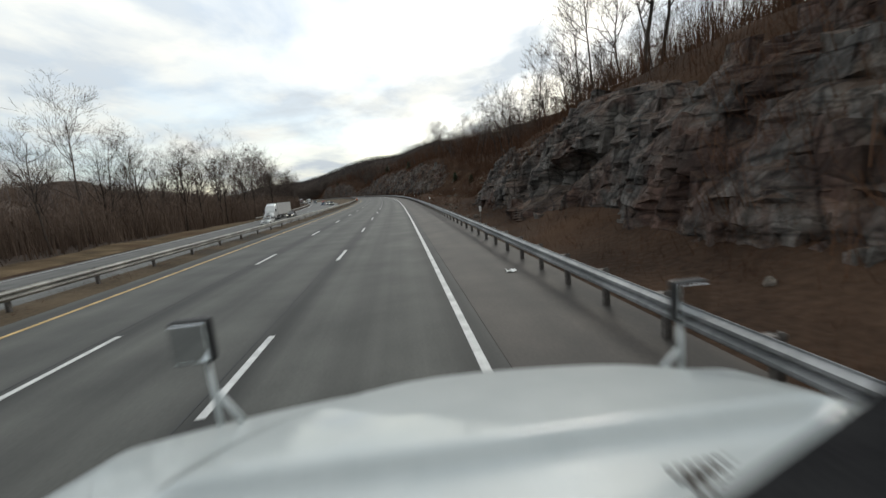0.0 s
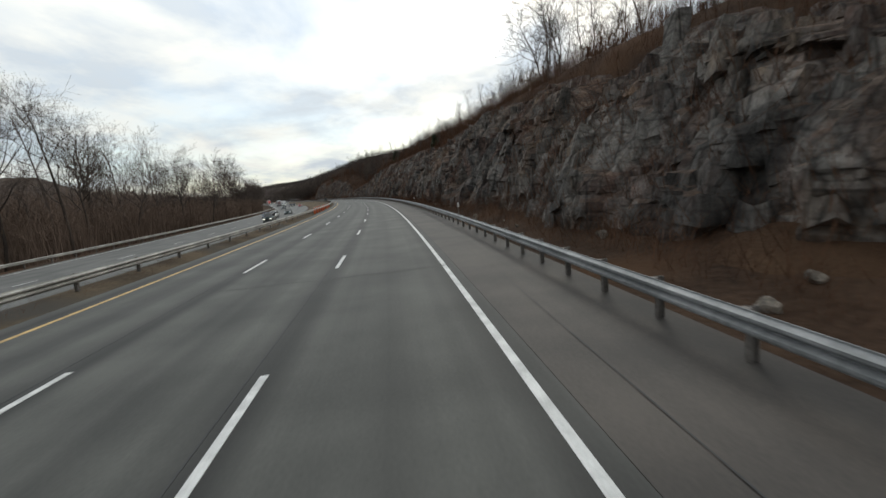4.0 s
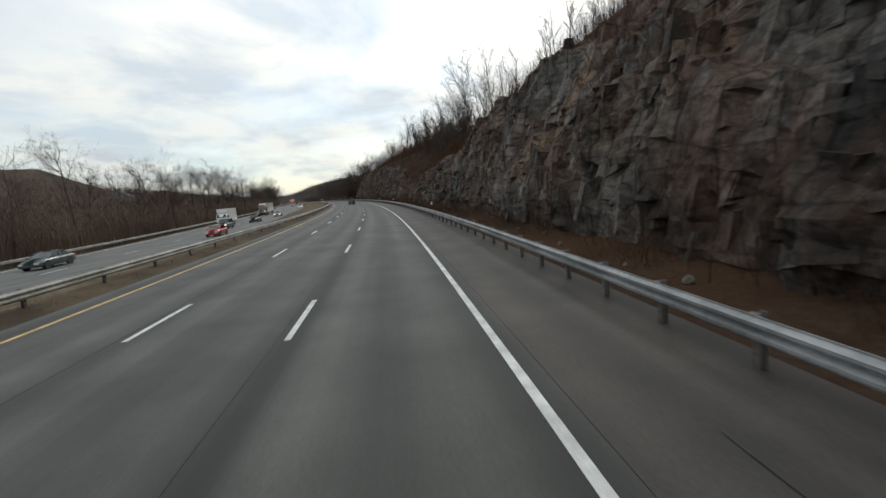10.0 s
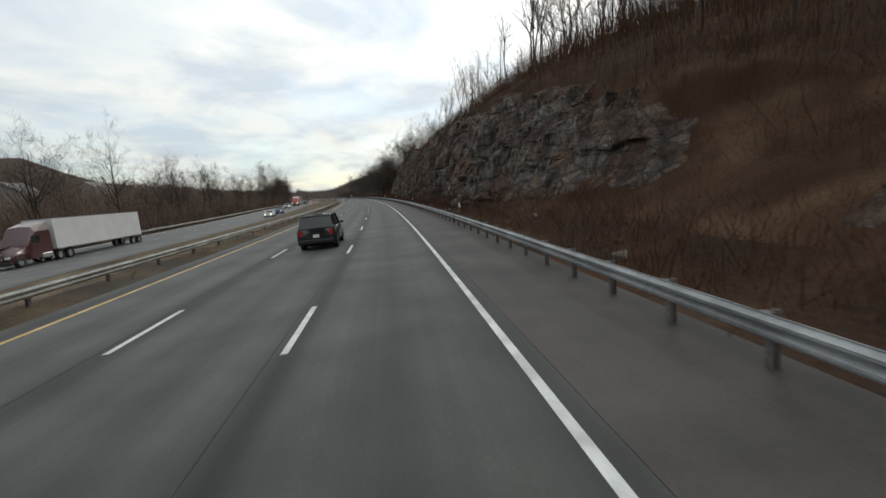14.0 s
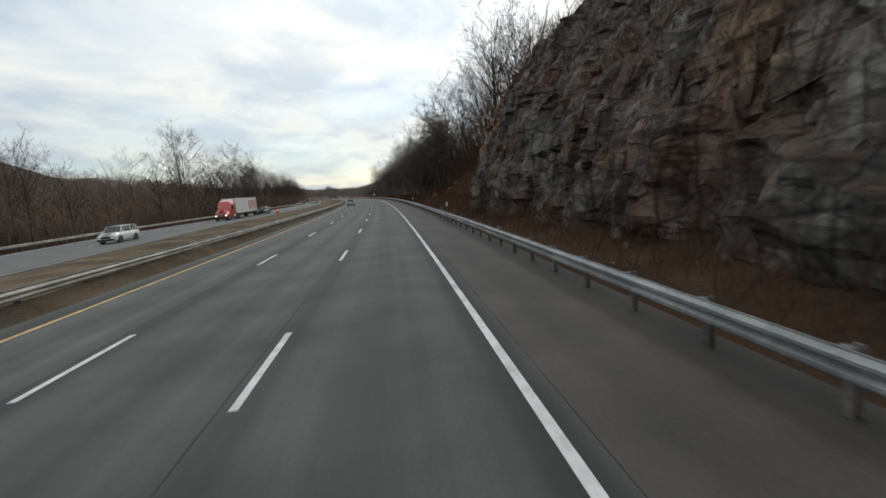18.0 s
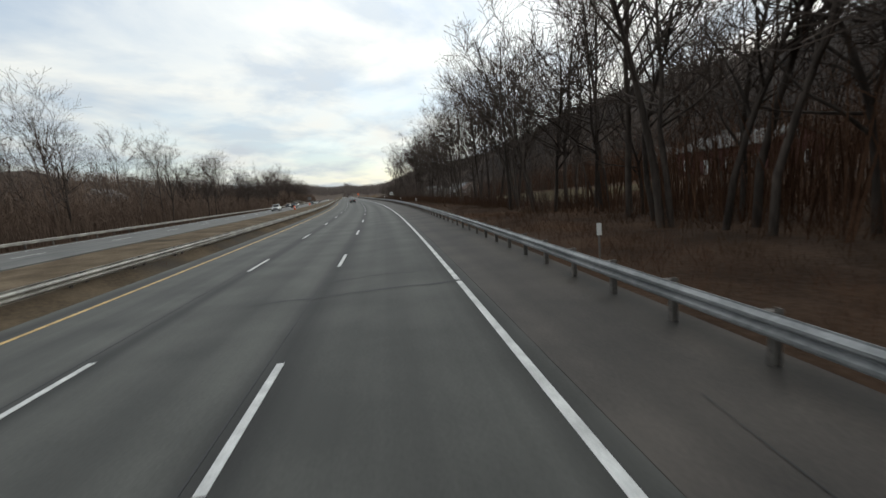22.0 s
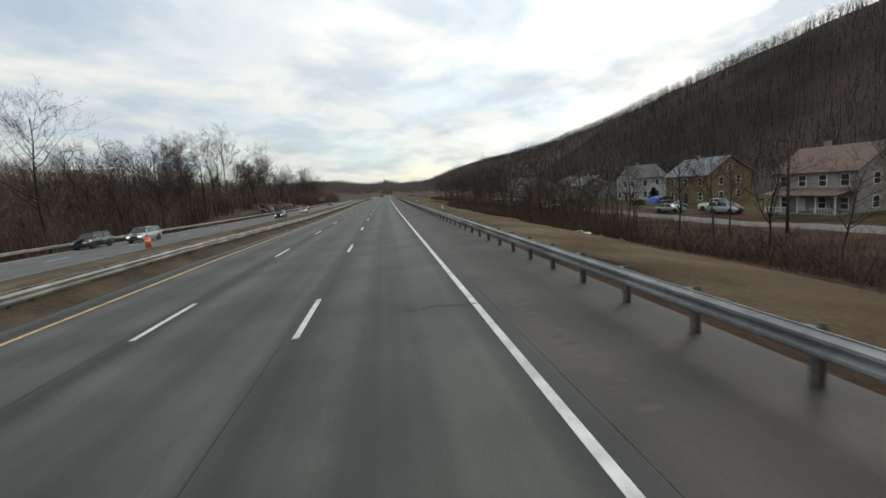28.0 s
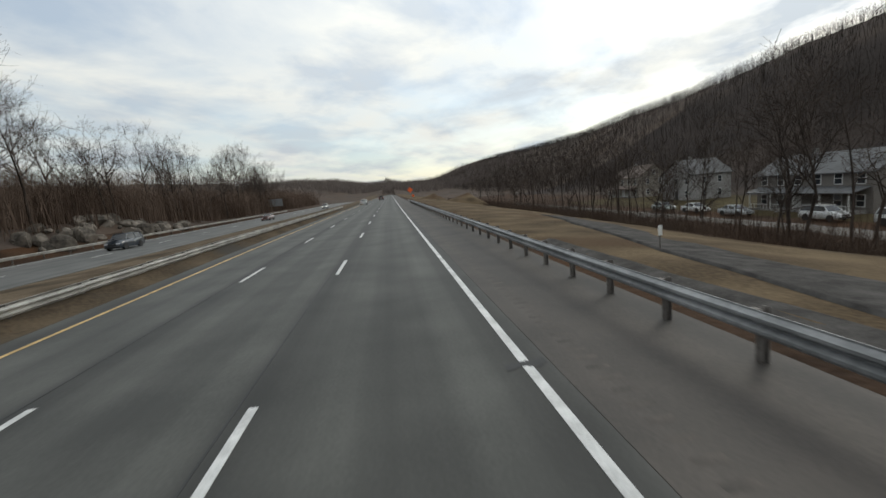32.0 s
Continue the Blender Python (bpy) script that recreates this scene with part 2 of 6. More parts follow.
    # stained joints, upright and along the beds
    for sc, size, lo, wide in (((1, 1, 0.14), 0.62, 0.36, 0.05), ((0.35, 0.35, 1.25), 0.85, 0.62 - 0.3 * beds, 0.06), ((1, 1, 0.7), 2.1, 0.70, 0.06)):
        jt = n.new("ShaderNodeTexVoronoi")
        jt.feature = "DISTANCE_TO_EDGE"
        jt.inputs["Scale"].default_value = size
        w2 = n.new("ShaderNodeMixRGB")
        w2.blend_type = "ADD"
        w2.inputs[0].default_value = 0.7
        link(t, mapped(sc), 0, w2, 1)
        link(t, zones, 1, w2, 2)
        link(t, w2, 0, jt, 0)
        tone = times(tone, span(jt, 0.0, wide, lo, 1.0))
    hv = n.new("ShaderNodeHueSaturation")
    link(t, last, 0, hv, "Color")
    link(t, tone, 0, hv, "Value")
    link(t, hv, 0, b, "Base Color")
    edge = n.new("ShaderNodeTexVoronoi")
    edge.feature = "DISTANCE_TO_EDGE"
    edge.inputs["Scale"].default_value = 1.3
    link(t, wob, 0, edge, 0)
    high = plus(grain, 0.9, span(edge, 0.0, 0.10, 0.0, 0.28))
    high = plus(sx, 0.35, high)
    bp = n.new("ShaderNodeBump")
    bp.inputs["Strength"].default_value, bp.inputs["Distance"].default_value = 0.8, 0.13
    link(t, high, 0, bp, "Height")
    link(t, bp, 0, b, "Normal")
    return m


M_ROCK = rock_material("blasted_gneiss", 1.02, 1.16, 0.1)
M_BROWN_ROCK = rock_material("brown_gneiss", 0.95, 1.22, 0.7)
M_STONE = mat("loose_stone", (0.060, 0.053, 0.046), (0.220, 0.192, 0.160), 1.2, 0.9, 0.6, fine=6, each=0.35, dist=0.05)
M_EARTH = mat("leaf_litter_earth", (0.026, 0.0162, 0.0110), (0.070, 0.0435, 0.0285), 0.25, 1.0, 0.8, fine=20, c3=(0.066, 0.035, 0.018), dist=0.15)
M_WOODFLOOR = mat("woodland_floor", (0.052, 0.041, 0.034), (0.106, 0.082, 0.068), 0.06, 1.0, 0.8, fine=20, c3=(0.085, 0.062, 0.046), dist=0.3)
M_RIDGE = mat("wooded_ridge_floor", (0.023, 0.019, 0.017), (0.044, 0.035, 0.031), 0.03, 1.0, 0.8, fine=40, c3=(0.060, 0.046, 0.038), dist=0.4)
M_RIDGEWOODS = mat("ridge_trees", (0.026, 0.022, 0.020), (0.056, 0.046, 0.041), 0.05, 0.95, 0.0)
M_GRASS = mat("dry_grass", (0.060, 0.043, 0.026), (0.150, 0.110, 0.066), 0.3, 1.0, 0.6, fine=25, c3=(0.078, 0.050, 0.029), dist=0.08)
M_SAND = mat("sandy_median_soil", (0.075, 0.056, 0.037), (0.155, 0.120, 0.082), 0.5, 1.0, 0.6, fine=18, c3=(0.055, 0.042, 0.028), dist=0.05)
M_SOIL = mat("brown_roadside_soil", (0.052, 0.040, 0.028), (0.118, 0.090, 0.060), 0.35, 1.0, 0.5, fine=22, c3=(0.062, 0.056, 0.048), dist=0.03)
M_RUSSET = mat("russet_dead_grass", (0.038, 0.022, 0.014), (0.092, 0.057, 0.034), 0.4, 1.0, 0.8, fine=22, c3=(0.036, 0.019, 0.011), dist=0.12)
M_LAWN = mat("winter_lawn", (0.042, 0.033, 0.016), (0.078, 0.063, 0.030), 0.3, 1.0, 0.6, fine=25, dist=0.06)
M_GRAVEL = mat("dark_gravel", (0.035, 0.033, 0.031), (0.085, 0.08, 0.075), 1.5, 0.95, 0.6, fine=12, dist=0.04)
M_BARK = mat("bark", (0.032, 0.026, 0.022), (0.086, 0.070, 0.060), 1.2, 0.95, 0.5, fine=6, stretch=(1, 1, 0.25), dist=0.03, each=0.3)
M_TWIG = mat("twigs", (0.054, 0.043, 0.037), (0.108, 0.085, 0.072), 0.8, 0.95, 0.0, each=0.3)
M_BRUSH = mat("red_brown_brush", (0.040, 0.021, 0.013), (0.108, 0.058, 0.035), 0.5, 0.95, 0.0, each=0.25)
M_BANKBRUSH = mat("dull_bank_brush", (0.040, 0.027, 0.020), (0.100, 0.070, 0.052), 0.12, 0.95, 0.0, c3=(0.085, 0.064, 0.050))
M_THICKET = mat("grey_brown_thicket", (0.094, 0.066, 0.050), (0.190, 0.138, 0.106), 0.08, 0.95, 0.0, each=0.2)
# distant haze is put into this colour: paler than the near twigs
M_HAZEWOODS = mat("haze_paled_woods", (0.120, 0.100, 0.090), (0.200, 0.168, 0.152), 0.2, 0.95, 0.0)
M_PINE = mat("evergreen_needles", (0.018, 0.030, 0.014), (0.05, 0.075, 0.035), 1.5, 0.8, 0.3)
M_STEEL = mat("galvanised_steel", (0.17, 0.176, 0.178), (0.30, 0.306, 0.308), 1.2, 0.6, 0.05, metal=0.25, fine=8, dist=0.004, each=0.08)
M_POST = mat("weathered_post_steel", (0.10, 0.09, 0.08), (0.22, 0.20, 0.185), 1.5, 0.75, 0.2, metal=0.3, fine=8, dist=0.01, each=0.2)


# ---- mesh helpers ----
def mesh_of(name, verts, faces, material, smooth=False):
    me = bpy.data.meshes.new(name)
    me.from_pydata([tuple(map(float, v)) for v in verts], [], [tuple(map(int, q)) for q in faces])
    me.materials.append(material)
    if smooth:
        me.polygons.foreach_set("use_smooth", np.ones(len(me.polygons), bool))
    me.update()
    return me


def grid_mesh(name, X, Y, Z, material, smooth=True):
    """A sheet from three equal 2D arrays."""
    r, c = X.shape
    idx = np.arange(r * c).reshape(r, c)
    quads = np.stack([idx[:-1, :-1], idx[:-1, 1:], idx[1:, 1:], idx[1:, :-1]], -1).reshape(-1, 4)
    me = bpy.data.meshes.new(name)
    me.vertices.add(r * c)
    me.vertices.foreach_set("co", np.stack([X, Y, Z], -1).reshape(-1).astype(np.float32))
    me.loops.add(len(quads) * 4)
    me.loops.foreach_set("vertex_index", quads.reshape(-1).astype(np.int32))
    me.polygons.add(len(quads))
    me.polygons.foreach_set("loop_start", np.arange(0, len(quads) * 4, 4, dtype=np.int32))
    me.polygons.foreach_set("use_smooth", np.full(len(quads), smooth))
    me.materials.append(material)
    me.update(calc_edges=True)
    me.validate()
    return me


def soup(name, V, F, material, smooth=False):
    """A mesh from arrays of corners and of equal-sided faces."""
    V, F = np.asarray(V, np.float32), np.asarray(F, np.int32)
    k = F.shape[1]
    me = bpy.data.meshes.new(name)
    me.vertices.add(len(V))
    me.vertices.foreach_set("co", V.reshape(-1))
    me.loops.add(F.size)
    me.loops.foreach_set("vertex_index", F.reshape(-1))
    me.polygons.add(len(F))
    me.polygons.foreach_set("loop_start", np.arange(0, F.size, k, dtype=np.int32))
    me.polygons.foreach_set("use_smooth", np.full(len(F), smooth))
    me.materials.append(material)
    me.update(calc_edges=True)
    return me


def part(name, data, parent, label="", m=None):
    """A mesh (or a bmesh and its material) as one object under parent."""
    ob = new(name, data)
    ob.parent = parent
    if m is not None:
        ob.matrix_basis = m
    if label:
        tagged(ob, label)
    return ob


def bm_mesh(name, bm, material, smooth=False):
    me = bpy.data.meshes.new(name)
    bm.to_mesh(me)
    bm.free()
    for q in (material if isinstance(material, (list, tuple)) else [material]):
        me.materials.append(q)
    if smooth:
        me.polygons.foreach_set("use_smooth", np.ones(len(me.polygons), bool))
    return me


def box(bm, cx, cy, cz, sx, sy, sz, bevel=0.0):
    """A box by its middle and full sizes, its edges rounded by bevel."""
    r = bmesh.ops.create_cube(bm, size=1.0, matrix=Matrix.Translation((cx, cy, cz)) @ Matrix.Diagonal((sx, sy, sz, 1)))
    if bevel:
        es = list({e for v in r["verts"] for e in v.link_edges})
        bmesh.ops.bevel(bm, geom=es, offset=bevel, segments=2, affect="EDGES", profile=0.6)
    return r


def vnoise(x, y, seed=0):
    """Value noise on arrays, -1 to 1."""
    rng = np.random.RandomState(seed)
    tab = rng.rand(256, 256) * 2 - 1
    xi, yi = np.floor(x).astype(int), np.floor(y).astype(int)
    fx, fy = x - xi, y - yi
    fx, fy = fx * fx * (3 - 2 * fx), fy * fy * (3 - 2 * fy)

    def tv(a, b):
        return tab[a % 256, b % 256]
    return (tv(xi, yi) * (1 - fx) + tv(xi + 1, yi) * fx) * (1 - fy) + (tv(xi, yi + 1) * (1 - fx) + tv(xi + 1, yi + 1) * fx) * fy


def vfbm(x, y, octaves=4, seed=0):
    v, a, f = 0.0, 0.5, 1.0
    for o in range(octaves):
        v = v + a * vnoise(x * f, y * f, seed + o)
        a, f = a * 0.5, f * 2.03
    return v


# ---- lie of the land ----
PS = [-200, -30, 0, 20, 44, 56, 90, 112, 140, 170, 188, 200, 216, 231, 246, 262, 282, 300, 318, 326, 335, 348, 360, 369, 379, 395, 415, 435, 460, 473, 487, 494, 502, 512, 526, 540, 547, 560, 575, 585, 610, 720, 770, 820, 2200]
# height of the rock cut, its foot, its run, slope of the hill above, drop beyond the shoulder
PH = [8, 8, 7.5, 7.5, 6.5, 5, 5, 8, 11.2, 12.6, 12.4, 12.8, 12, 12.3, 13.6, 13.8, 13.8, 14, 13.2, 11.4, 9.4, 7.6, 7.4, 7, 5, 5, 10, 13.5, 14.6, 15.2, 15.4, 12.6, 12, 12.4, 14.6, 14.2, 9.2, 7.2, 6.5, 3.2, 0.6, 0, 0, 0, 0]
PB = [6.6, 6.6, 6.4, 6.4, 6.6, 7, 7, 6.8, 6.6, 6.5, 6.5, 6.5, 6.5, 6.5, 6.5, 6.5, 6.5, 6.5, 6.04, 5.83, 5.6, 5.39, 5.2, 5.2, 5.2, 6, 6.6, 6.5, 6.5, 6.5, 6.5, 6.5, 6.5, 6.5, 6.49, 6.4, 6.24, 6.12, 6, 6.2, 6.5, 12, 12, 12, 12]
PW = [8.4, 8.4, 7.8, 7.3, 7.4, 11, 12, 8.7, 9.1, 9.7, 10.12, 10.4, 10.4, 10.4, 10.4, 10.4, 10.4, 10.4, 9.68, 9.36, 9, 8.22, 7.5, 7.5, 7.5, 10.5, 8.4, 8.5, 8.5, 8.5, 8.5, 8.5, 8.5, 8.5, 8.45, 7.7, 8.94, 10.44, 12, 12, 14, 10, 10, 10, 10]
PG = [0.3, 0.3, 0.28, 0.26, 0.24, 0.24, 0.22, 0.1, 0.05, 0.15, 0.3, 0.4, 0.4, 0.4, 0.4, 0.4, 0.4, 0.4, 0.4, 0.4, 0.4, 0.41, 0.42, 0.42, 0.42, 0.42, 0.42, 0.4, 0.38, 0.38, 0.38, 0.38, 0.38, 0.38, 0.38, 0.36, 0.34, 0.32, 0.3, 0.2, 0.1, 0.04, 0, 0, 0]
PD = [0, 0, 0, 0, 0, 0, 0, 0, 0, 0, 0, 0, 0, 0, 0, 0, 0, 0, 0, 0, 0, 0, 0, 0, 0, 0, 0, 0, 0, 0, 0, 0, 0, 0, 0, 0, 0, 0, 0, 0, -0.5, -2, -3.8, -5, -5]
# the other carriageway: near edge, far edge, level
OS = [-500, 0, 60, 150, 230, 340, 420, 480, 560, 640, 700, 760, 820, 870, 930, 2200]
ON = [-20.4, -20.4, -22.0, -20.7, -20.8, -21.7, -24.8, -23.2, -24.7, -21.5, -22.7, -22.0, -23.3, -24.4, -23.9, -22.2]
OF = [-33.9, -33.9, -35.5, -34.8, -35.9, -36.7, -39.8, -38.1, -39.2, -33.5, -34.7, -34.0, -35.8, -37.6, -37.1, -34.3]
OZ = [-1.8, -1.8, -1.9, -1.5, -1.4, -1.2, -1.0, -0.5, 0.1, 0.4, 0.2, 0.0, -0.4, -0.8, -0.9, -0.9]


def prof(s, v):
    return np.interp(s, PS, v)


def opp(s, v):
    return np.interp(s, OS, v)


def crown(s, u):
    """Fall of the carriageway's left lanes where the bend has run out."""
    return -np.interp(s, [795, 830, 885, 915, 1300], [0, 0.045, 0.045, 0.026, 0.026]) * np.clip(-3.9 - np.asarray(u, float), 0, 9)


def land(s, u):
    """Height of the ground."""
    s, u = np.broadcast_arrays(np.asarray(s, float), np.asarray(u, float))
    H, B, Wd, G, D = (prof(s, v) for v in (PH, PB, PW, PG, PD))
    a = np.clip((u - B - 1.7) / Wd, 0, 1)
    z = H * a * a * (3 - 2 * a)
    d = np.maximum(u - B - Wd - 1.7, 0)
    z = z + 34 * (1 - np.exp(-G * d / 34))
    tal = np.clip((u - 4.0) / (B - 3.2), 0, 1) * np.clip(H / 7, 0, 1)
    z = z + 1.0 * tal * tal
    dr = np.clip((u - 3.5) / np.interp(s, [700, 780, 860, 890], [20, 22, 22, 34]), 0, 1)
    z = z + D * dr * dr * (3 - 2 * dr)
    # the long wooded ridge behind the houses, lower further on
    far = np.clip((s - 520) / 160, 0, 1)
    rise = np.clip((u - 85) / 190, 0, 1)
    z = z + far * rise * rise * (3 - 2 * rise) * (70 + 6 * vfbm(s / 120, u / 120, 3, 5)) * np.interp(s, [500, 900, 990, 1150, 1400, 2200], [0.9, 1.16, 1.23, 1.05, 0.80, 0.62])
    z = z + 30 * np.clip((s - 1250) / 800, 0, 1) ** 1.4 * (1 + 0.3 * vfbm(s / 150, u / 150, 3, 6))
    z = z + np.where(u > 4, np.clip((u - 4) / 6, 0, 1) * 0.25 * vfbm(s / 5, u / 5, 3, 9), 0)
    # left: dip and wooded slope beyond the other carriageway
    n, f, oz = opp(s, ON), opp(s, OF), opp(s, OZ)
    m = np.clip((-12.6 - u) / np.maximum(-12.6 - n, 0.4), 0, 1)
    left = oz * m + crown(s, -12.6) * (1 - m)
    e = np.maximum(f - 2.2 - u, 0)
    bank = np.interp(s, [-200, 60, 140, 380, 460, 860, 905, 960, 1000, 2200], [1.2, 1.0, -1.2, -1.5, -2.2, -1.5, 3.2, 3.4, 0.8, 0.5])
    left = left + bank * np.clip(e / 7, 0, 1) + np.where(e > 0, 0.3 * vfbm(s / 6, u / 6, 3, 11) * np.clip(e / 4, 0, 1), 0)
    hill = np.interp(s, [-200, 120, 200, 250, 420, 480, 530, 570, 650, 720, 770, 810, 850, 880, 930, 965, 1000, 1045, 1100, 1250, 1500, 2200], [46, 42, 28, 24, 26, 26, 28, 36, 38, 38, 28, 36, 54, 40, 36, 32, 6, 5, 18, 19, 14, 12])
    left = left + hill * np.clip((e - 16) / np.interp(s, [930, 1080], [190, 80]), 0, 1) * (1 + 0.4 * vfbm(s / 90, u / 90, 3, 21)) + 8 * np.clip((e - 330) / 300, 0, 1)
    left = left + 24 * np.clip((s - 1150) / 800, 0, 1) ** 1.4 * (1 + 0.3 * vfbm(s / 150, u / 150, 3, 7))
    mid = crown(s, u) + 34 * np.clip((s - 1400) / 650, 0, 1) ** 1.4
    return np.where(u < -12.6, left, np.where(u < 3.3, mid, z))


def land1(s, u):
    return float(land(s, u))
# ---- ground ----
sg = np.concatenate([np.arange(-500, -60, 40.0), np.arange(-60, 1000, 2.5), np.arange(1000, 1300, 8.0), np.arange(1300, 2150, 50.0)])
ug = np.concatenate([-np.geomspace(900, 60, 24), -np.arange(58, 26, -2.0), -np.arange(26, 12.8, -1.1), [-12.7, -12.2, -4, 3.0, 3.4], np.arange(4, 30, 0.9), np.arange(30, 70, 3.0), np.geomspace(72, 1200, 34)])
S2, U2 = np.meshgrid(sg, ug, indexing="ij")
Z2 = land(S2, U2)
GX, GY, _ = at(S2, U2)
Z2 = Z2 - np.where((U2 < 3.2) & (U2 > -12.65), 0.06, 0.03)
inopp = (U2 < opp(S2, ON) + 0.8) & (U2 > opp(S2, OF) - 1.2)
Z2 = Z2 - np.where(inopp, 0.08, 0)
ground = new("ground", grid_mesh("ground", GX, GY, Z2, M_EARTH))
# grey-brown woodland floor across the valley and at its end, paled in part for haze
ground.data.materials.append(M_WOODFLOOR)
wooded = ((U2 < opp(S2, OF) - 5) | (S2 > 1150))[:-1, :-1].reshape(-1)
ground.data.materials.append(M_RIDGE)
ridge = ((U2 > 70) & (S2 > 500) & (S2 <= 1150))[:-1, :-1].reshape(-1)
ground.data.polygons.foreach_set("material_index", np.where(ridge, 2, wooded).astype(np.int32))
tagged(ground, "brown leaf-littered winter ground beside the highway", "ground", kind="structure")


def strip(name, s0, s1, ua, ub, za, zb, material, label, category, step=2.0, parent=None, kind="structure", mid=None):
    """A long slab that follows the road, 5 cm thick at its sides."""
    ss = np.arange(s0, s1 + 0.01, step)
    fa = (lambda v: np.full(len(ss), float(v)) if np.isscalar(v) else np.interp(ss, *v))
    a, b, z1, z2 = fa(ua), fa(ub), fa(za), fa(zb)
    cols, high = [a - 0.01, a, b, b + 0.01], [z1 - 0.12, z1, z2, z2 - 0.12]
    if mid is not None:
        cols.insert(2, np.full(len(ss), mid))
        high.insert(2, z2)
    U, Z = np.stack(cols, 1), np.stack(high, 1)
    if np.isscalar(ua):
        Z = Z + crown(ss[:, None], U)
    X, Y, _ = at(ss[:, None] + 0 * U, U)
    me = grid_mesh(name, X, Y, Z, material, smooth=False)
    uvl = me.uv_layers.new(name="plan")
    vi = np.zeros(len(me.loops), np.int32)
    me.loops.foreach_get("vertex_index", vi)
    plan = np.stack([U.reshape(-1), np.repeat(ss, U.shape[1])], 1)
    uvl.data.foreach_set("uv", plan[vi].astype(np.float32).reshape(-1))
    ob = new(name, me)
    if parent is not None:
        ob.parent = parent
        return ob
    return tagged(ob, label, category, kind=kind)


S_END = 1640
road = strip("road", -400, S_END, -11.6, 0.35, 0, 0, M_ASPHALT, "dark grey three-lane asphalt carriageway with worn wheel tracks", "road", mid=-3.9)
strip("shoulder", -400, S_END, 0.36, 3.25, -0.003, -0.02, M_SHOULDER, "brownish old asphalt shoulder between edge line and guardrail", "road shoulder")
strip("median_shoulder", -400, S_END, -12.62, -11.62, -0.02, 0.0, M_SOIL, "strip of brown sandy soil beside the median guardrail", "road shoulder")
opposite = strip("opposite_road", -400, S_END, (OS, OF), (OS, ON), (OS, OZ), (OS, OZ), M_OPP, "pale grey opposite carriageway of the highway", "road")
strip("edge_line", -400, S_END, -0.065, 0.075, 0.006, 0.006, M_WHITE, "", "", parent=road)
strip("yellow_line", -400, S_END, -10.62, -10.47, 0.006, 0.006, M_YELLOW, "", "", parent=road)
strip("opposite_edge_line", -400, S_END, (OS, [v + 0.9 for v in OF]), (OS, [v + 1.05 for v in OF]), (OS, [v + 0.006 for v in OZ]), (OS, [v + 0.006 for v in OZ]), M_WHITE, "", "", parent=opposite)
strip("lane_joint", -400, S_END, -3.89, -3.86, 0.005, 0.005, M_SEAM, "", "", parent=road)
strip("lane_joint", -400, S_END, -7.50, -7.475, 0.005, 0.005, M_SEAM, "", "", parent=road)

bmd = bmesh.new()
box(bmd, 0, 1.525, 0.0, 0.125, 3.05, 0.014)
dash_me = bm_mesh("lane_dash", bmd, M_WHITE)
for j in range(-8, 105):
    for u, lag in ((-3.66, 0.0), (-7.25, 1.3)):
        part("lane_dash", dash_me, road, m=place(j * 12.19 + lag, u, 0.003 + float(crown(j * 12.19 + lag + 1.5, u))))
for j in range(-4, 100):
    s = j * 12.19 + 5
    part("lane_dash", dash_me, opposite, m=place(s, 0.5 * (opp(s, ON) + opp(s, OF)) + 0.3, float(opp(s, OZ)) + 0.003))

# ---- guardrails ----
WB = [(0.0, 0.44), (0.0, 0.465), (-0.083, 0.505), (-0.083, 0.545), (-0.005, 0.59), (-0.005, 0.61), (-0.083, 0.655), (-0.083, 0.695), (0.0, 0.735), (0.0, 0.76)]
BEAM = 3.81


def beam_mesh(side, material):
    V, F = [], []
    for y in (0.0, BEAM + 0.02):
        for du, z in WB:
            V.append((side * du, y, z))
        for du, z in reversed(WB):
            V.append((side * du + side * 0.012, y, z))
    n = 2 * len(WB)
    for i in range(n):
        j = (i + 1) % n
        F.append((i, j, n + j, n + i))
    return mesh_of("beam", V, F, material)


def post_mesh():
    bm = bmesh.new()
    box(bm, 0, 0, 0.30, 0.10, 0.012, 0.92)
    box(bm, -0.05, 0, 0.30, 0.012, 0.10, 0.92)
    box(bm, 0.05, 0, 0.30, 0.012, 0.10, 0.92)
    return bm_mesh("post", bm, M_POST)


def block_mesh():
    bm = bmesh.new()
    box(bm, 0, 0, 0.60, 0.10, 0.13, 0.30)
    return bm_mesh("spacer_block", bm, M_POST)


POST, BLOCK = post_mesh(), block_mesh()
M_PALESTEEL = mat("weathered_pale_steel", (0.24, 0.232, 0.210), (0.42, 0.405, 0.370), 1.2, 0.65, 0.05, metal=0.15, fine=8, dist=0.004, each=0.08)
BEAMS = {"right guardrails": beam_mesh(1, M_STEEL), "median back rails": beam_mesh(1, M_PALESTEEL), "median guardrails": beam_mesh(-1, M_PALESTEEL), "outer guardrails": beam_mesh(-1, M_PALESTEEL)}


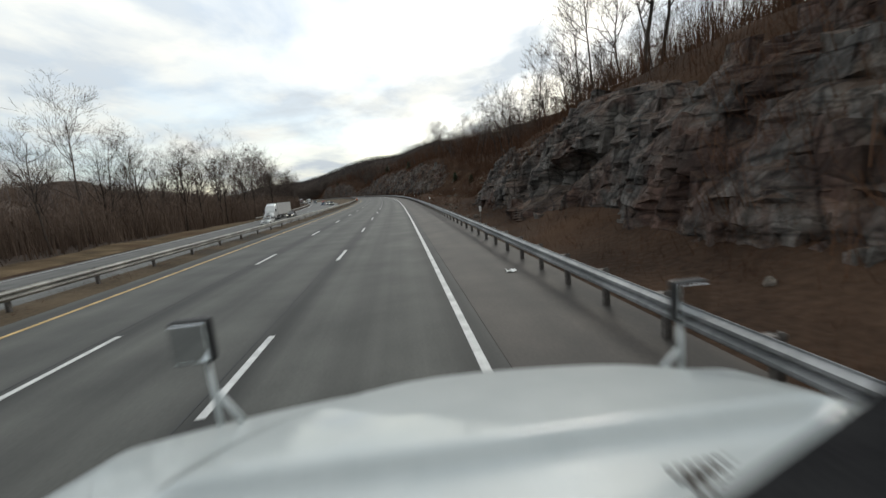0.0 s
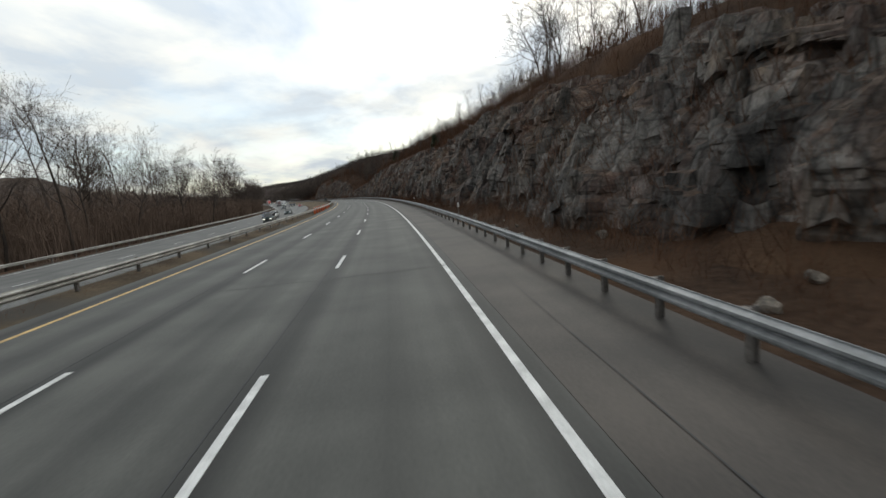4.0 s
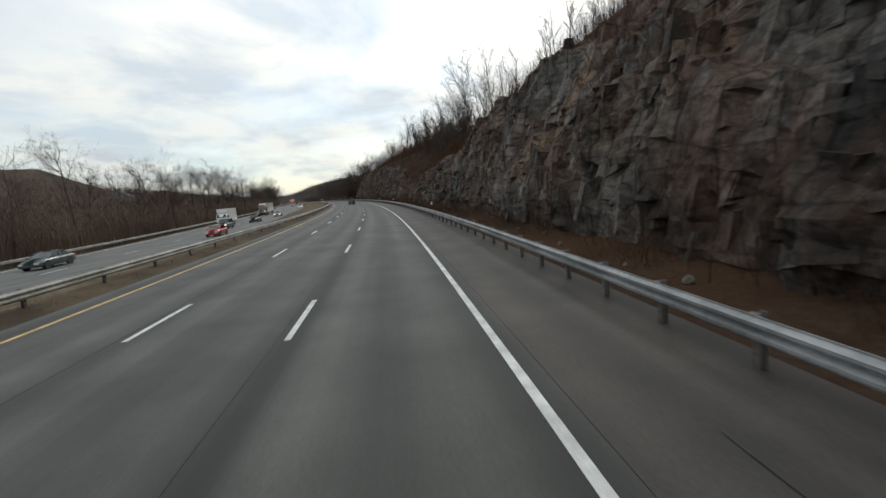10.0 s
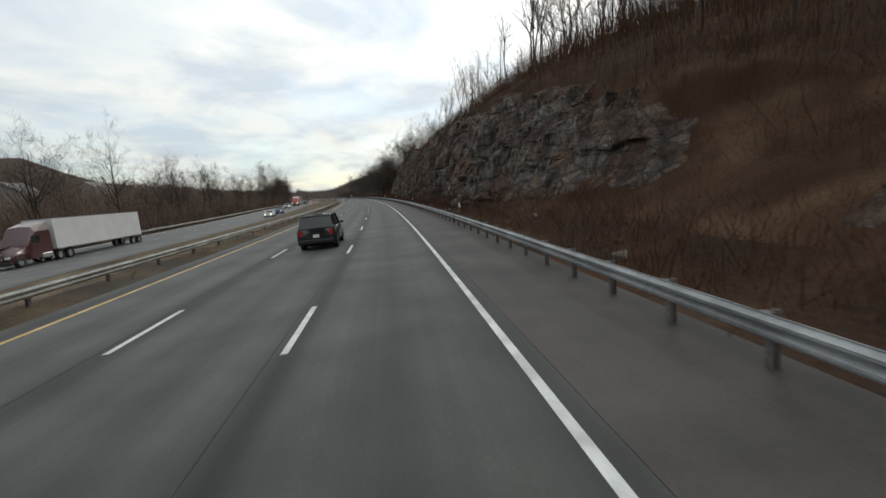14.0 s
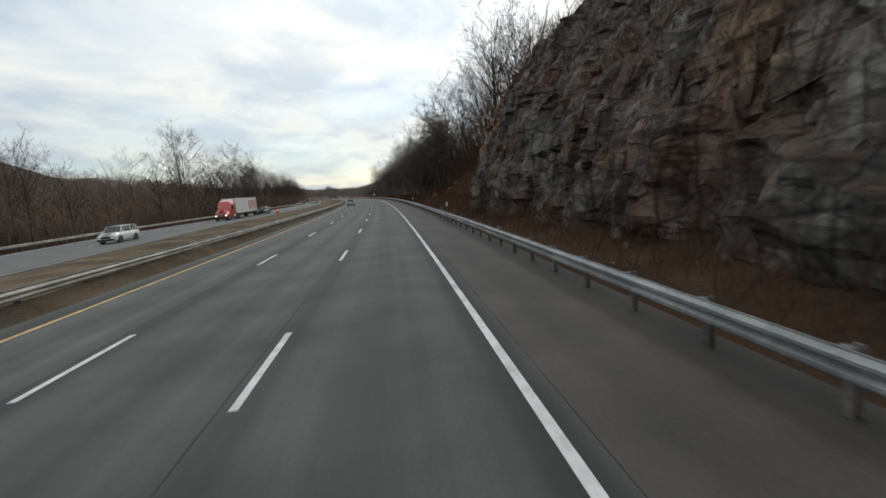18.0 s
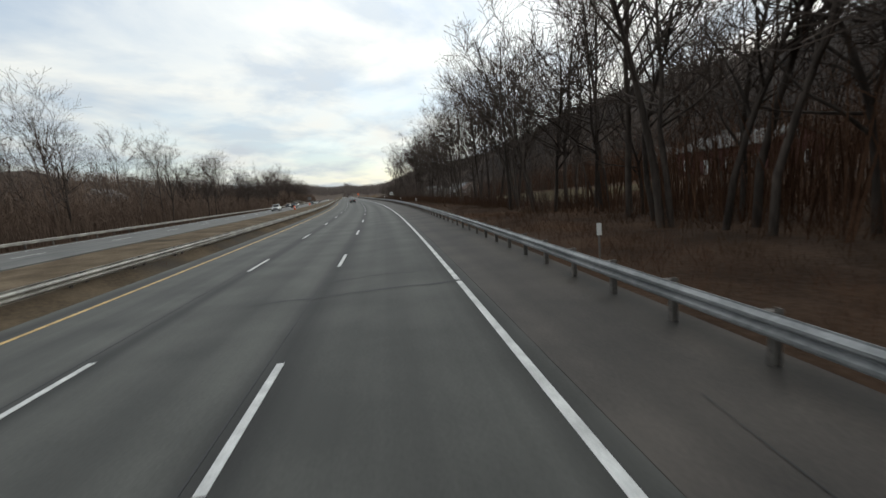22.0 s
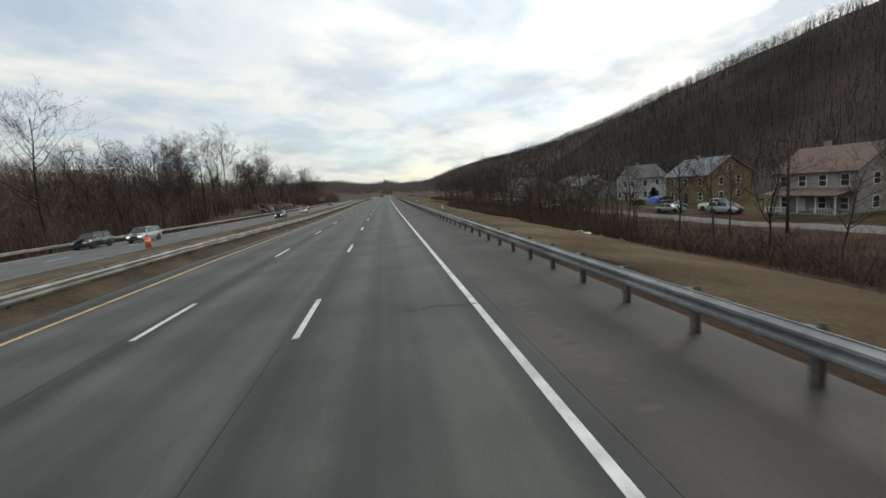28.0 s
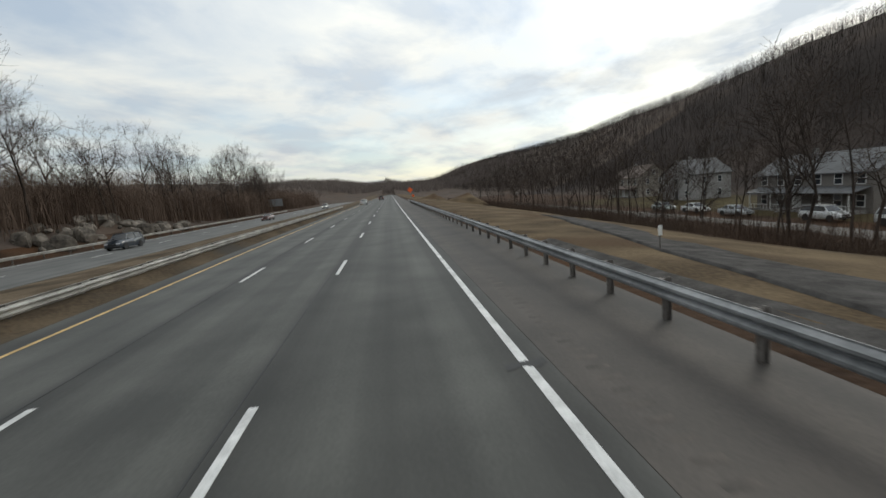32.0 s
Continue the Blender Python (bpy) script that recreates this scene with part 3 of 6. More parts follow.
def guardrail(s0, s1, ufun, zfun, side, label, group, every=1):
    """Runs of twenty beams; side 1 shows its face to the left, -1 to the right."""
    run, i = None, 0
    s = s0
    while s < s1:
        if i % 20 == 0:
            run = tagged(new("guardrail"), label, "guardrail", group)
            run.matrix_basis = place(s, ufun(s), zfun(s))
            inv = run.matrix_basis.inverted()
        u, z = ufun(s), zfun(s)
        x0, y0, _ = at(s, u)
        x1, y1, _ = at(s + BEAM, ufun(s + BEAM))
        yaw = math.atan2(-(x1 - x0), y1 - y0)
        m = Matrix.LocRotScale((x0, y0, z), Euler((0, 0, yaw)), None)
        part("beam", BEAMS[group], run, m=inv @ m)
        for k in range(2 if every == 1 else 1):
            mm = m @ Matrix.Translation((side * 0.17, 0.15 + k * BEAM / 2, 0))
            part("post", POST, run, m=inv @ mm)
            part("spacer_block", BLOCK, run, m=inv @ m @ Matrix.Translation((side * 0.063, 0.15 + k * BEAM / 2, 0)))
        s += BEAM
        i += 1


guardrail(-30, 985, lambda s: 2.68, lambda s: -0.04, 1, "galvanised W-beam guardrail on steel posts along the shoulder", "right guardrails")
guardrail(-30, 985, lambda s: -12.45, lambda s: float(crown(s, -12.45)) - 0.01, -1, "galvanised W-beam median guardrail on steel posts", "median guardrails", 2)
guardrail(470, 985, lambda s: -12.83, lambda s: float(crown(s, -12.45)) - 0.01, 1, "galvanised W-beam on the far side of the median barrier", "median back rails", 2)
guardrail(110, 1040, lambda s: float(opp(s, OF)) - 1.0, lambda s: float(opp(s, OZ)) - 0.01, -1, "dull W-beam guardrail beyond the opposite carriageway", "outer guardrails", 2)


# sheets of grass, lawn and gravel laid on the ground
def patch(name, s0, s1, ua, ub, material, label, category, lift=0.05, ds=1.5, du=1.0, ragged=1.2):
    ss = np.arange(s0, s1 + 0.01, ds)
    n = max(int(((float(np.max(ub(ss))) if callable(ub) else ub) - (float(np.min(ua(ss))) if callable(ua) else ua)) / du), 3)
    k = np.linspace(0, 1, n)
    a = (ua(ss) if callable(ua) else ua + 0 * ss) + ragged * vfbm(ss / 7, ss * 0 + 3, 3, 31)
    b = (ub(ss) if callable(ub) else ub + 0 * ss) + ragged * vfbm(ss / 7, ss * 0 + 9, 3, 32)
    U = a[:, None] + (b - a)[:, None] * k[None]
    S = np.repeat(ss[:, None], n, 1)
    Z = land(S, U) + lift
    Z[:, 0] -= 0.25
    Z[:, -1] -= 0.25
    Z[0] -= 0.25
    Z[-1] -= 0.25
    X, Y, _ = at(S, U)
    return tagged(new(name, grid_mesh(name, X, Y, Z, material)), label, category, kind="structure")


def verge(s):
    """Far edge of the mown grass beside the guardrail."""
    return np.interp(s, [752, 780, 860, 885, 915, 1300], [5, 9.5, 10.5, 17.0, 19.5, 22])


patch("grass_verge", 752, 1300, 4.0, verge, M_GRASS, "dry straw-coloured grass bank beside the guardrail", "grass")
patch("gravel_edge", 846, 906, 3.7, 6.0, M_GRAVEL, "dark gravel edge behind the guardrail", "gravel", lift=0.10, ragged=0.6, du=0.6)
patch("gravel_ditch", 890, 925, lambda s: 5.2 + 0.19 * (s - 890), lambda s: 7.6 + 0.16 * (s - 890), M_GRAVEL, "dark gravel drainage ditch in the grass", "ditch", lift=0.13, du=0.4, ragged=0.9)
patch("lawn", 655, 735, 22, 40, M_LAWN, "dull winter lawn behind the roadside trees", "lawn", du=2)
patch("house_lawn", 790, 1010, 46.5, 75, M_LAWN, "dull winter lawn round the houses", "lawn", du=2, lift=0.06)
patch("side_street", 770, 1030, 37.5, 44.5, M_SHOULDER, "worn grey local street below the highway", "street", du=1.5, ragged=0.1, lift=0.06)
patch("russet_slope", 48, 118, 5.0, 17, M_RUSSET, "russet dead grass on the open slope", "grass", lift=0.06, ragged=3.0)
patch("russet_hillside", 547, 602, 5.0, 17, M_RUSSET, "russet dead grass on the wooded hillside", "grass", lift=0.06, ragged=3.0)
patch("russet_notch", 386, 412, 6.5, 17, M_RUSSET, "russet dead grass in the gap between two rock cuts", "grass", lift=0.06, ragged=2.0)
patch("median_strip", 40, 1300, lambda s: opp(s, ON) + 0.3, -13.05, M_SAND, "sandy soil and dead grass between the two carriageways", "median", lift=0.045, ragged=0.15, du=0.6)
patch("grass_bank", -100, 125, lambda s: opp(s, OF) - 7.0, lambda s: opp(s, OF) - 0.6, M_GRASS, "dry brown grass bank beyond the opposite carriageway", "grass", lift=0.06)


def median_bank():
    """The low bank of soil that the median rails stand in, higher further on."""
    ss = np.arange(-100, 1300.1, 2.0)
    U = np.array([-11.55, -11.8, -12.1, -12.35, -12.6, -12.85, -13.15, -13.5, -13.9])
    H = np.array([-0.10, 0.03, 0.22, 0.62, 0.95, 1.0, 0.85, 0.40, -0.6])
    top = np.interp(ss, [-100, 200, 430, 520, 900, 1300], [0.10, 0.13, 0.16, 0.34, 0.38, 0.38])
    S, V = np.meshgrid(ss, U, indexing="ij")
    Z = top[:, None] * H[None] * (1 + 0.35 * vfbm(S / 5, V * 2, 3, 51)) + 0.03 * vfbm(S / 1.5, V * 3, 2, 52) * (H[None] > 0) + crown(S, V)
    X, Y, _ = at(S, V + 0.10 * vfbm(S / 4, S * 0, 3, 53))
    tagged(new("median_bank", grid_mesh("median_bank", X, Y, Z, M_SOIL)), "low bank of brown soil under the median guardrail", "soil bank", kind="structure")


median_bank()
# ---- rock cuts ----
LEDGE = []


def rock_blocks(X, Y, Z, V, S, relief, covered, ends, seed, beds, material):
    """Angular blocks standing proud of the face, bounded by upright and level joints."""
    rng = np.random.RandomState(seed + 70)
    r, c = X.shape
    n = int(r * 6.0)
    i, j = rng.randint(1, r - 1, n), rng.randint(2, int(c * 0.80), n)
    ok = (covered[i, j] < 0.1) & (ends[i, j] > 0.55)
    i, j = i[ok], j[ok]
    n = len(i)
    w = rng.gamma(2.2, 0.17, n) + 0.16
    h = (rng.gamma(2.2, 0.24, n) + 0.16) * (1.4 - 1.0 * beds)
    d = rng.uniform(0.5, 1.1, n)
    out = rng.uniform(-0.20, 0.04, n)
    yaw = heading(S[i, j]) + rng.normal(0, 0.16, n)
    lean = rng.normal(0.22, 0.16, n)
    tip = rng.normal(-0.12, 0.12, n)
    V8, F = [], []
    for a in (-0.5, 0.5):
        for b in (-0.5, 0.5):
            for e in (-0.5, 0.5):
                lx = a * d * (1 + rng.uniform(-.15, .15, n)) + (d * 0.5 - out)
                ly = b * w * (1 + rng.uniform(-.34, .34, n))
                lz = e * h * (1 + rng.uniform(-.32, .32, n))
                lx = lx + lean * lz
                ly, lz = ly - tip * lz, lz + tip * ly
                V8.append(np.stack([X[i, j] + lx * np.cos(yaw) - ly * np.sin(yaw), Y[i, j] + lx * np.sin(yaw) + ly * np.cos(yaw), Z[i, j] + lz], 1))
    P = np.stack(V8, 1).reshape(-1, 3)
    k = (np.arange(n) * 8)[:, None]
    for q in ((0, 1, 3, 2), (4, 6, 7, 5), (0, 4, 5, 1), (2, 3, 7, 6), (0, 2, 6, 4), (1, 5, 7, 3)):
        F.append(k + np.array(q)[None])
    tagged(new("rock_blocks", soup("rock_blocks", P, np.concatenate(F), material)), "angular blocks jointed into the blasted rock face", "rock blocks", kind="stuff")


def rock_face(s0, s1, seed, label, beds=0.5, dip=0.03, material=None, cover=0.85):
    """A blasted rock wall with level beds, joints and ledges; it stands proud of the ground and dies out at its ends."""
    ss = np.arange(s0, s1, 0.36)
    vv = np.concatenate([np.linspace(0, 1, 70), np.linspace(1.02, 1.25, 5)])
    S, V = np.meshgrid(ss, vv, indexing="ij")
    H, B, Wd = prof(S, PH) + 0.8 * vfbm(S / 7, S * 0, 3, seed), prof(S, PB), prof(S, PW)
    ends = np.clip(np.minimum(S - s0, s1 - S) / 18 + 0.5 * vfbm(S / 6, V * 3, 3, seed + 19) * np.clip(2 - np.minimum(S - s0, s1 - S) / 10, 0, 1), 0, 1)
    cap = np.maximum(V - 1, 0)
    V = np.minimum(V, 1)
    Z = V * (H + 0.6) + cap * 3
    rng = np.random.RandomState(seed + 8)
    tab = rng.rand(512, 512) - 0.5

    def cells(w, h, off, k):
        """Offset of the block that each place lies in, and how near it is to a crack."""
        r = (Z + dip * S + min(0.5, h / 3) * 3 * vfbm(S / 5, Z / 4, 3, seed + k)) / h
        ri = np.floor(r)
        c = (S + 0.10 * Z + 0.6 * vfbm(S / 5, Z / 3, 2, seed + k + 1)) / w + off * (ri % 7)
        ci = np.floor(c)
        fr, fc = r - ri, c - ci
        edge = np.minimum(np.clip(np.minimum(fr, 1 - fr) * h / 0.12, 0, 1), np.clip(np.minimum(fc, 1 - fc) * w / 0.14, 0, 1))
        tilt = tab[(ci + 91).astype(int) % 512, (ri + 17).astype(int) % 512] * (fc - 0.5)
        return tab[ci.astype(int) % 512, ri.astype(int) % 512], edge, tilt
    slab, e1, t1 = cells(2.6, 8.0, 0.31, 20)
    rib, e4, t4 = cells(1.1, 4.6, 0.27, 50)
    bedb, e2, t2 = cells(2.2 + 2 * beds, 0.85, 0.47, 30)
    chip, e5, t5 = cells(0.8, 0.7, 0.37, 60)
    mass, e3, t3 = cells(8.0, 14.0, 0.21, 40)
    hollow = np.clip(vfbm(S / 6, Z / 8, 3, seed + 7) - 0.10, 0, 1)
    # long ledges that climb across the face, and overhangs below them
    climb = (Z - 0.28 * S + 2.4 * vfbm(S / 9, Z / 9, 3, seed + 77)) / 4.6
    step = climb - np.floor(climb)
    ledge = tab[np.floor(climb).astype(int) % 512, 5] * 0.9 + 0.55 * (step ** 2 - 0.33)
    rough = vfbm(S / 1.4, Z / 1.6, 4, seed + 2)
    relief = 0.95 * slab + 0.7 * t1 + 0.42 * rib + 0.4 * t4 + (0.05 + 0.42 * beds) * bedb + 0.12 * t2 + 1.1 * mass + 0.5 * t3
    relief = relief + ledge * (1 - 0.5 * beds) + 0.75 * vfbm(S / 4.5, Z / 6, 4, seed + 9) + 0.34 * rough - 1.5 * hollow + (0.16 + 0.1 * beds) * chip + 0.15 * t5
    relief = relief - 0.05 * (1 - e5) - 0.28 * (1 - e1) - 0.12 * (1 - e4) - (0.03 + 0.16 * beds) * (1 - e2)
    # earth and brush lie over the upper part and in the gullies
    bare = np.clip((V - cover - 0.22 * vfbm(S / 6, S * 0 + 2, 3, seed + 14)) / 0.10, 0, 1)
    gully = np.clip((vfbm(S / 11, S * 0 + 7 + V, 2, seed + 15) - 0.36) / 0.06, 0, 1) * np.clip((V - 0.12) * 5, 0, 1)
    relief = relief - 3.2 * bare - 2.6 * gully
    prof_u = B + Wd * (0.10 * V + 0.90 * V ** 1.6) - 0.6 + cap * 26
    U = prof_u - relief * (0.25 + 0.75 * ends) * np.clip(V * 8, 0.15, 1) + (1 - ends) * 3.4
    Z = Z + 0.12 * vfbm(S / 2.0, V * 6, 3, seed + 12) * np.clip(V * 5, 0, 1) - 0.3
    X, Y, _ = at(S, U)
    LEDGE.append((X, Y, Z, V, S))
    rock_blocks(X, Y, Z, V, S, relief, bare + gully, ends, seed, beds, material or M_ROCK)
    return tagged(new("rock_face", grid_mesh("rock_face", X, Y, Z, material or M_ROCK, smooth=False)), label, "rock face", kind="structure")


rock_face(-60, 53, 100, "low grey blasted rock cut with brushy ledges above the shoulder", 0.5, material=M_BROWN_ROCK, cover=0.74)
rock_face(100, 364, 200, "tall dark grey blasted rock cut with stained vertical joints", 0.12, -0.05, cover=0.84)
rock_face(318, 392, 300, "layered grey rock cut with brown grass above", 0.6, material=M_BROWN_ROCK, cover=0.8)
rock_face(400, 550, 400, "tall brown-grey rock cut with level beds and overhangs", 0.4, material=M_BROWN_ROCK, cover=0.9)


# ---- trees ----
RAW = []


TURN = [(0.9, 0.3, 0.1), (0.2, 0.9, 0.0), (-0.6, 0.7, 0.2), (0.7, -0.7, 0.1), (0.99, -0.1, 0.0), (0.1, 0.6, 0.7), (0.5, 0.5, -0.6)]


def tubes(paths, sides):
    """Tapered tubes for a list of (points, radii)."""
    V, F = [], []
    for j, (pts, rad) in enumerate(paths):
        n0 = len(V)
        for i, (q, r) in enumerate(zip(pts, rad)):
            d = (pts[min(i + 1, len(pts) - 1)] - pts[max(i - 1, 0)])
            d = d / (np.linalg.norm(d) + 1e-9)
            a = np.cross(d, (0.31, 0.95, 0.05) if len(paths) % 2 else (0.95, -0.2, 0.1)) if sides > 2 else np.cross(d, TURN[j % 7])
            a = a / (np.linalg.norm(a) + 1e-9)
            b = np.cross(d, a)
            if sides == 2:
                b = a
            for k in range(sides):
                w = 2 * math.pi * k / sides
                V.append(q + r * (math.cos(w) * a + math.sin(w) * b))
        for i in range(len(pts) - 1):
            for k in range(sides if sides > 2 else 1):
                k2 = (k + 1) % sides
                F.append((n0 + i * sides + k, n0 + i * sides + k2, n0 + (i + 1) * sides + k2, n0 + (i + 1) * sides + k))
    return V, F


def bare_tree(seed, height, spread, limbs, fork=0.3, twig=3, droop=0.0, twigs=6, thick=1.35):
    """Trunk and limbs, and the twigs as a second mesh."""
    rng = np.random.RandomState(seed)
    wood, fine = [], []

    def grow(p, d, length, r, level):
        n = (6, 4, 3, 1)[level]
        pts, rad = [p], [r]
        for i in range(n):
            d = d + rng.normal(0, 0.10 + 0.05 * level, 3) + np.array([0, 0, 0.09 if level else 0.05]) - np.array([0, 0, droop * level * 0.1])
            d = d / np.linalg.norm(d)
            p = p + d * length / n
            pts.append(p)
            rad.append(max(r * (1 - 0.8 * (i + 1) / n), 0.011))
        (wood if level < 2 else fine).append((pts, rad))
        if level >= twig:
            return
        kids = (limbs, 6, twigs, 4)[level]
        for k in range(kids):
            f = rng.uniform(fork if level == 0 else 0.25, 1.0)
            j = min(int(f * n), n - 1)
            q = pts[j] + (pts[j + 1] - pts[j]) * (f * n - j)
            rr = max((rad[j] + (rad[j + 1] - rad[j]) * (f * n - j)) * 0.62, 0.007)
            ax = rng.normal(0, 1, 3)
            ax[2] = ax[2] * 0.4 + 0.25
            ax = ax - d * np.dot(ax, d)
            ax = ax / (np.linalg.norm(ax) + 1e-9)
            nd = d * (0.75 if level == 0 else 0.8) + ax * spread * rng.uniform(0.7, 1.2)
            nd = nd / np.linalg.norm(nd)
            grow(q, nd, length * (0.42, 0.5, 0.5, 0.5)[level] * rng.uniform(0.7, 1.2) * (1.15 - 0.5 * f if level == 0 else 1), rr, level + 1)
    grow(np.zeros(3), np.array([rng.normal(0, 0.04), rng.normal(0, 0.04), 1.0]), height, height * 0.0095 + 0.03, 0)
    V, F = tubes(wood, 5)
    V2, F2 = tubes([(q, [thick * v for v in r]) for q, r in fine], 2)
    V3, F3 = tubes(wood, 3)
    RAW.append((np.array(V3 + V2), np.concatenate([np.array(F3), np.array(F2) + len(V3)])))
    return soup("trunk", V, F, M_BARK, True), soup("crown", V2, F2, M_TWIG)


def pine_tree(seed, height):
    """A full, rounded evergreen of many small sprays."""
    rng = np.random.RandomState(seed)
    pts = [np.array([0, 0, height * i / 5]) for i in range(6)]
    V, F = tubes([(pts, [0.16 * (1 - 0.9 * i / 5) for i in range(6)])], 6)
    trunk = soup("trunk", V, F, M_BARK, True)
    V, F = [], []
    for k in range(1500):
        h = rng.uniform(0.08, 1.0)
        w = rng.uniform(0, 2 * math.pi)
        lobe = 0.75 + 0.25 * math.sin(3 * w + h * 9) + 0.15 * math.sin(h * 31 + 2 * w)
        R = 0.43 * height * (1.03 - h) ** 0.62 * min(1, 0.55 + 2.5 * h) * lobe * rng.uniform(0.45, 1.0)
        c = np.array([R * math.cos(w), R * math.sin(w), h * height])
        L = rng.uniform(0.05, 0.10) * height
        o = np.array([math.cos(w + rng.normal(0, .6)), math.sin(w + rng.normal(0, .6)), rng.normal(0.35, 0.4)]) * L
        t = np.array([-math.sin(w), math.cos(w), rng.normal(0, 0.5)]) * L * 0.45
        n = len(V)
        V += [c - o * 0.5 - t, c - o * 0.5 + t, c + o]
        F.append((n, n + 1, n + 2))
    return trunk, soup("crown", V, F, M_PINE)


def shrub(seed, height, n, thick=0.0065):
    """A clump of thin upright stems with side twigs."""
    rng = np.random.RandomState(seed)
    V, F = [], []

    def blade(a, b, w):
        v = rng.uniform(0, math.pi)
        d = np.array([math.cos(v), math.sin(v), 0]) * w
        k = len(V)
        V.extend([a - d, a + d, b])
        F.append((k, k + 1, k + 2))
    for _ in range(n):
        b = np.array([rng.normal(0, 0.3), rng.normal(0, 0.3), -0.05])
        d = np.array([rng.normal(0, 0.32), rng.normal(0, 0.32), 1.0])
        e = b + d * height * rng.uniform(0.5, 1.1)
        blade(b, e, thick)
        for _ in range(1):
            c = b + (e - b) * rng.uniform(0.3, 0.9)
            blade(c, c + (d * 0.6 + rng.normal(0, 0.6, 3)) * height * 0.28, thick * 0.62)
    return V, F


TALL = [bare_tree(11 + i, 12.5 + 1.3 * (i % 4), 0.62 + 0.08 * (i % 3), 15, 0.34) for i in range(6)]
WIDE = [bare_tree(41 + i, 12.0 + i, 0.95, 16, 0.24) for i in range(3)]
FAR = [bare_tree(131 + i, 12.0 + 0.9 * i, 0.74 + 0.05 * i, 16, 0.34, twigs=9, thick=0.9) for i in range(5)]
N_TALL = len(RAW)
SLIM = [bare_tree(71 + i, 9.0 + i, 0.5, 13, 0.3, twig=2) for i in range(4)]
PINES = [pine_tree(5, 7.0), pine_tree(6, 5.0)]


def tree(kind, s, u, scale, label, group, name="bare_tree", category="tree", z=None, rng=random):
    t, c = kind
    ob = new(name, t)
    ob.matrix_basis = place(s, u, (land1(s, u) if z is None else z) - 0.15, rng.uniform(0, 360), scale)
    tagged(ob, label, category, group)
    part("crown", c, ob)
    return ob


TREE_LABEL = "leafless grey-brown deciduous tree in the winter woods"
rngt = random.Random(3)


def woods(s0, s1, ufun, step, kinds, lo, hi, group, label=TREE_LABEL, jitter=2.0, keep=1.0):
    s = s0
    while s < s1:
        if rngt.random() < keep:
            ss = s + rngt.uniform(-step / 2, step / 2)
            tree(rngt.choice(kinds), ss, ufun(ss) + rngt.uniform(-jitter, jitter), rngt.uniform(lo, hi), label, group, rng=rngt)
        s += step


def joined_woods(name, n, s0, s1, ufun, lo, hi, label, seed, full=False):
    """Further rows, joined: nobody could count them."""
    rng = np.random.RandomState(seed)
    VV, FF, k = [], [], 0
    for _ in range(n):
        V, F = RAW[rng.randint(N_TALL)] if full else RAW[N_TALL + rng.randint(len(RAW) - N_TALL)]
        s = rng.uniform(s0, s1)
        u = ufun(s, rng)
        x, y, _ = at(s, u)
        a, sc = rng.uniform(0, 6.28), rng.uniform(lo, hi)
        R = np.array([[math.cos(a), -math.sin(a), 0], [math.sin(a), math.cos(a), 0], [0, 0, 1]])
        VV.append(V @ R.T * sc + [x, y, land1(s, u) - 0.1])
        FF.append(F + k)
        k += len(V)
    return tagged(new(name, soup(name, np.concatenate(VV), np.concatenate(FF), M_TWIG)), label, "woods", kind="stuff")


# woods beyond the other carriageway
LEFT_RUNS = [(50, 110, 5.5, 0.85, 1.1), (110, 215, 7.0, 1.15, 1.4), (215, 390, 7.5, 0.85, 1.2), (390, 450, 7.0, 1.0, 1.2), (450, 620, 10.0, 0.8, 1.15), (620, 720, 5.0, 0.95, 1.2), (720, 820, 5.5, 0.85, 1.15), (835, 930, 4.5, 0.9, 1.22), (930, 1060, 4.5, 0.85, 1.15)]
LEFT = "leafless grey-brown tree beyond the opposite carriageway"
for s0, s1, step, lo, hi in LEFT_RUNS:
    woods(s0, s1, lambda s: float(opp(s, OF)) - 9, 2 * step, FAR, lo, hi, "left bank trees", LEFT, jitter=2.0)
    joined_woods("left_edge_trees", int((s1 - s0) / step), s0, s1, lambda s, r: float(opp(s, OF)) - 12 + r.normal(0, 2.5), lo, hi, "row of leafless trees beyond the opposite carriageway", int(s0), True)
joined_woods("left_bank_woods", 170, -30, 1080, lambda s, r: float(opp(s, OF)) - 12 - r.gamma(2, 6), 0.9, 1.4, "leafless woods on the bank across the road", 16)
# above the rock cuts
top = lambda s: float(prof(s, PB) + prof(s, PW))
SLOPE = "leafless tree on the slope above the rock"
woods(0, 110, lambda s: top(s) + 7, 3.6, TALL + SLIM, 0.7, 1.1, "cliff-top trees", SLOPE, jitter=4)
joined_woods("rim_trees", 75, 112, 350, lambda s, r: top(s) + 0.5 + 3 * r.rand(), 0.3, 0.62, "small leafless trees at the top of the rock cut", 17)
woods(350, 440, lambda s: top(s) + 8, 4.5, TALL, 0.6, 0.9, "cliff-top trees", SLOPE, jitter=4)
joined_woods("cut_top_trees", 26, 440, 545, lambda s, r: top(s) + 2 + r.uniform(-1.5, 1.5), 0.45, 0.85, "small leafless trees at the top of the rock cut", 27)
joined_woods("crest_woods", 52, 40, 185, lambda s, r: top(s) + 3 + 24 * r.rand(), 0.55, 0.9, "leafless trees crowding the crest above the open slope", 19, True)
joined_woods("slope_woods", 140, 0, 560, lambda s, r: top(s) + 8 + r.gamma(2, 8), 0.5, 0.9, "leafless woods on the slope above the rock cut", 6)
woods(551, 625, lambda s: 16, 3.6, WIDE + TALL, 0.85, 1.25, "hillside woods", jitter=5)
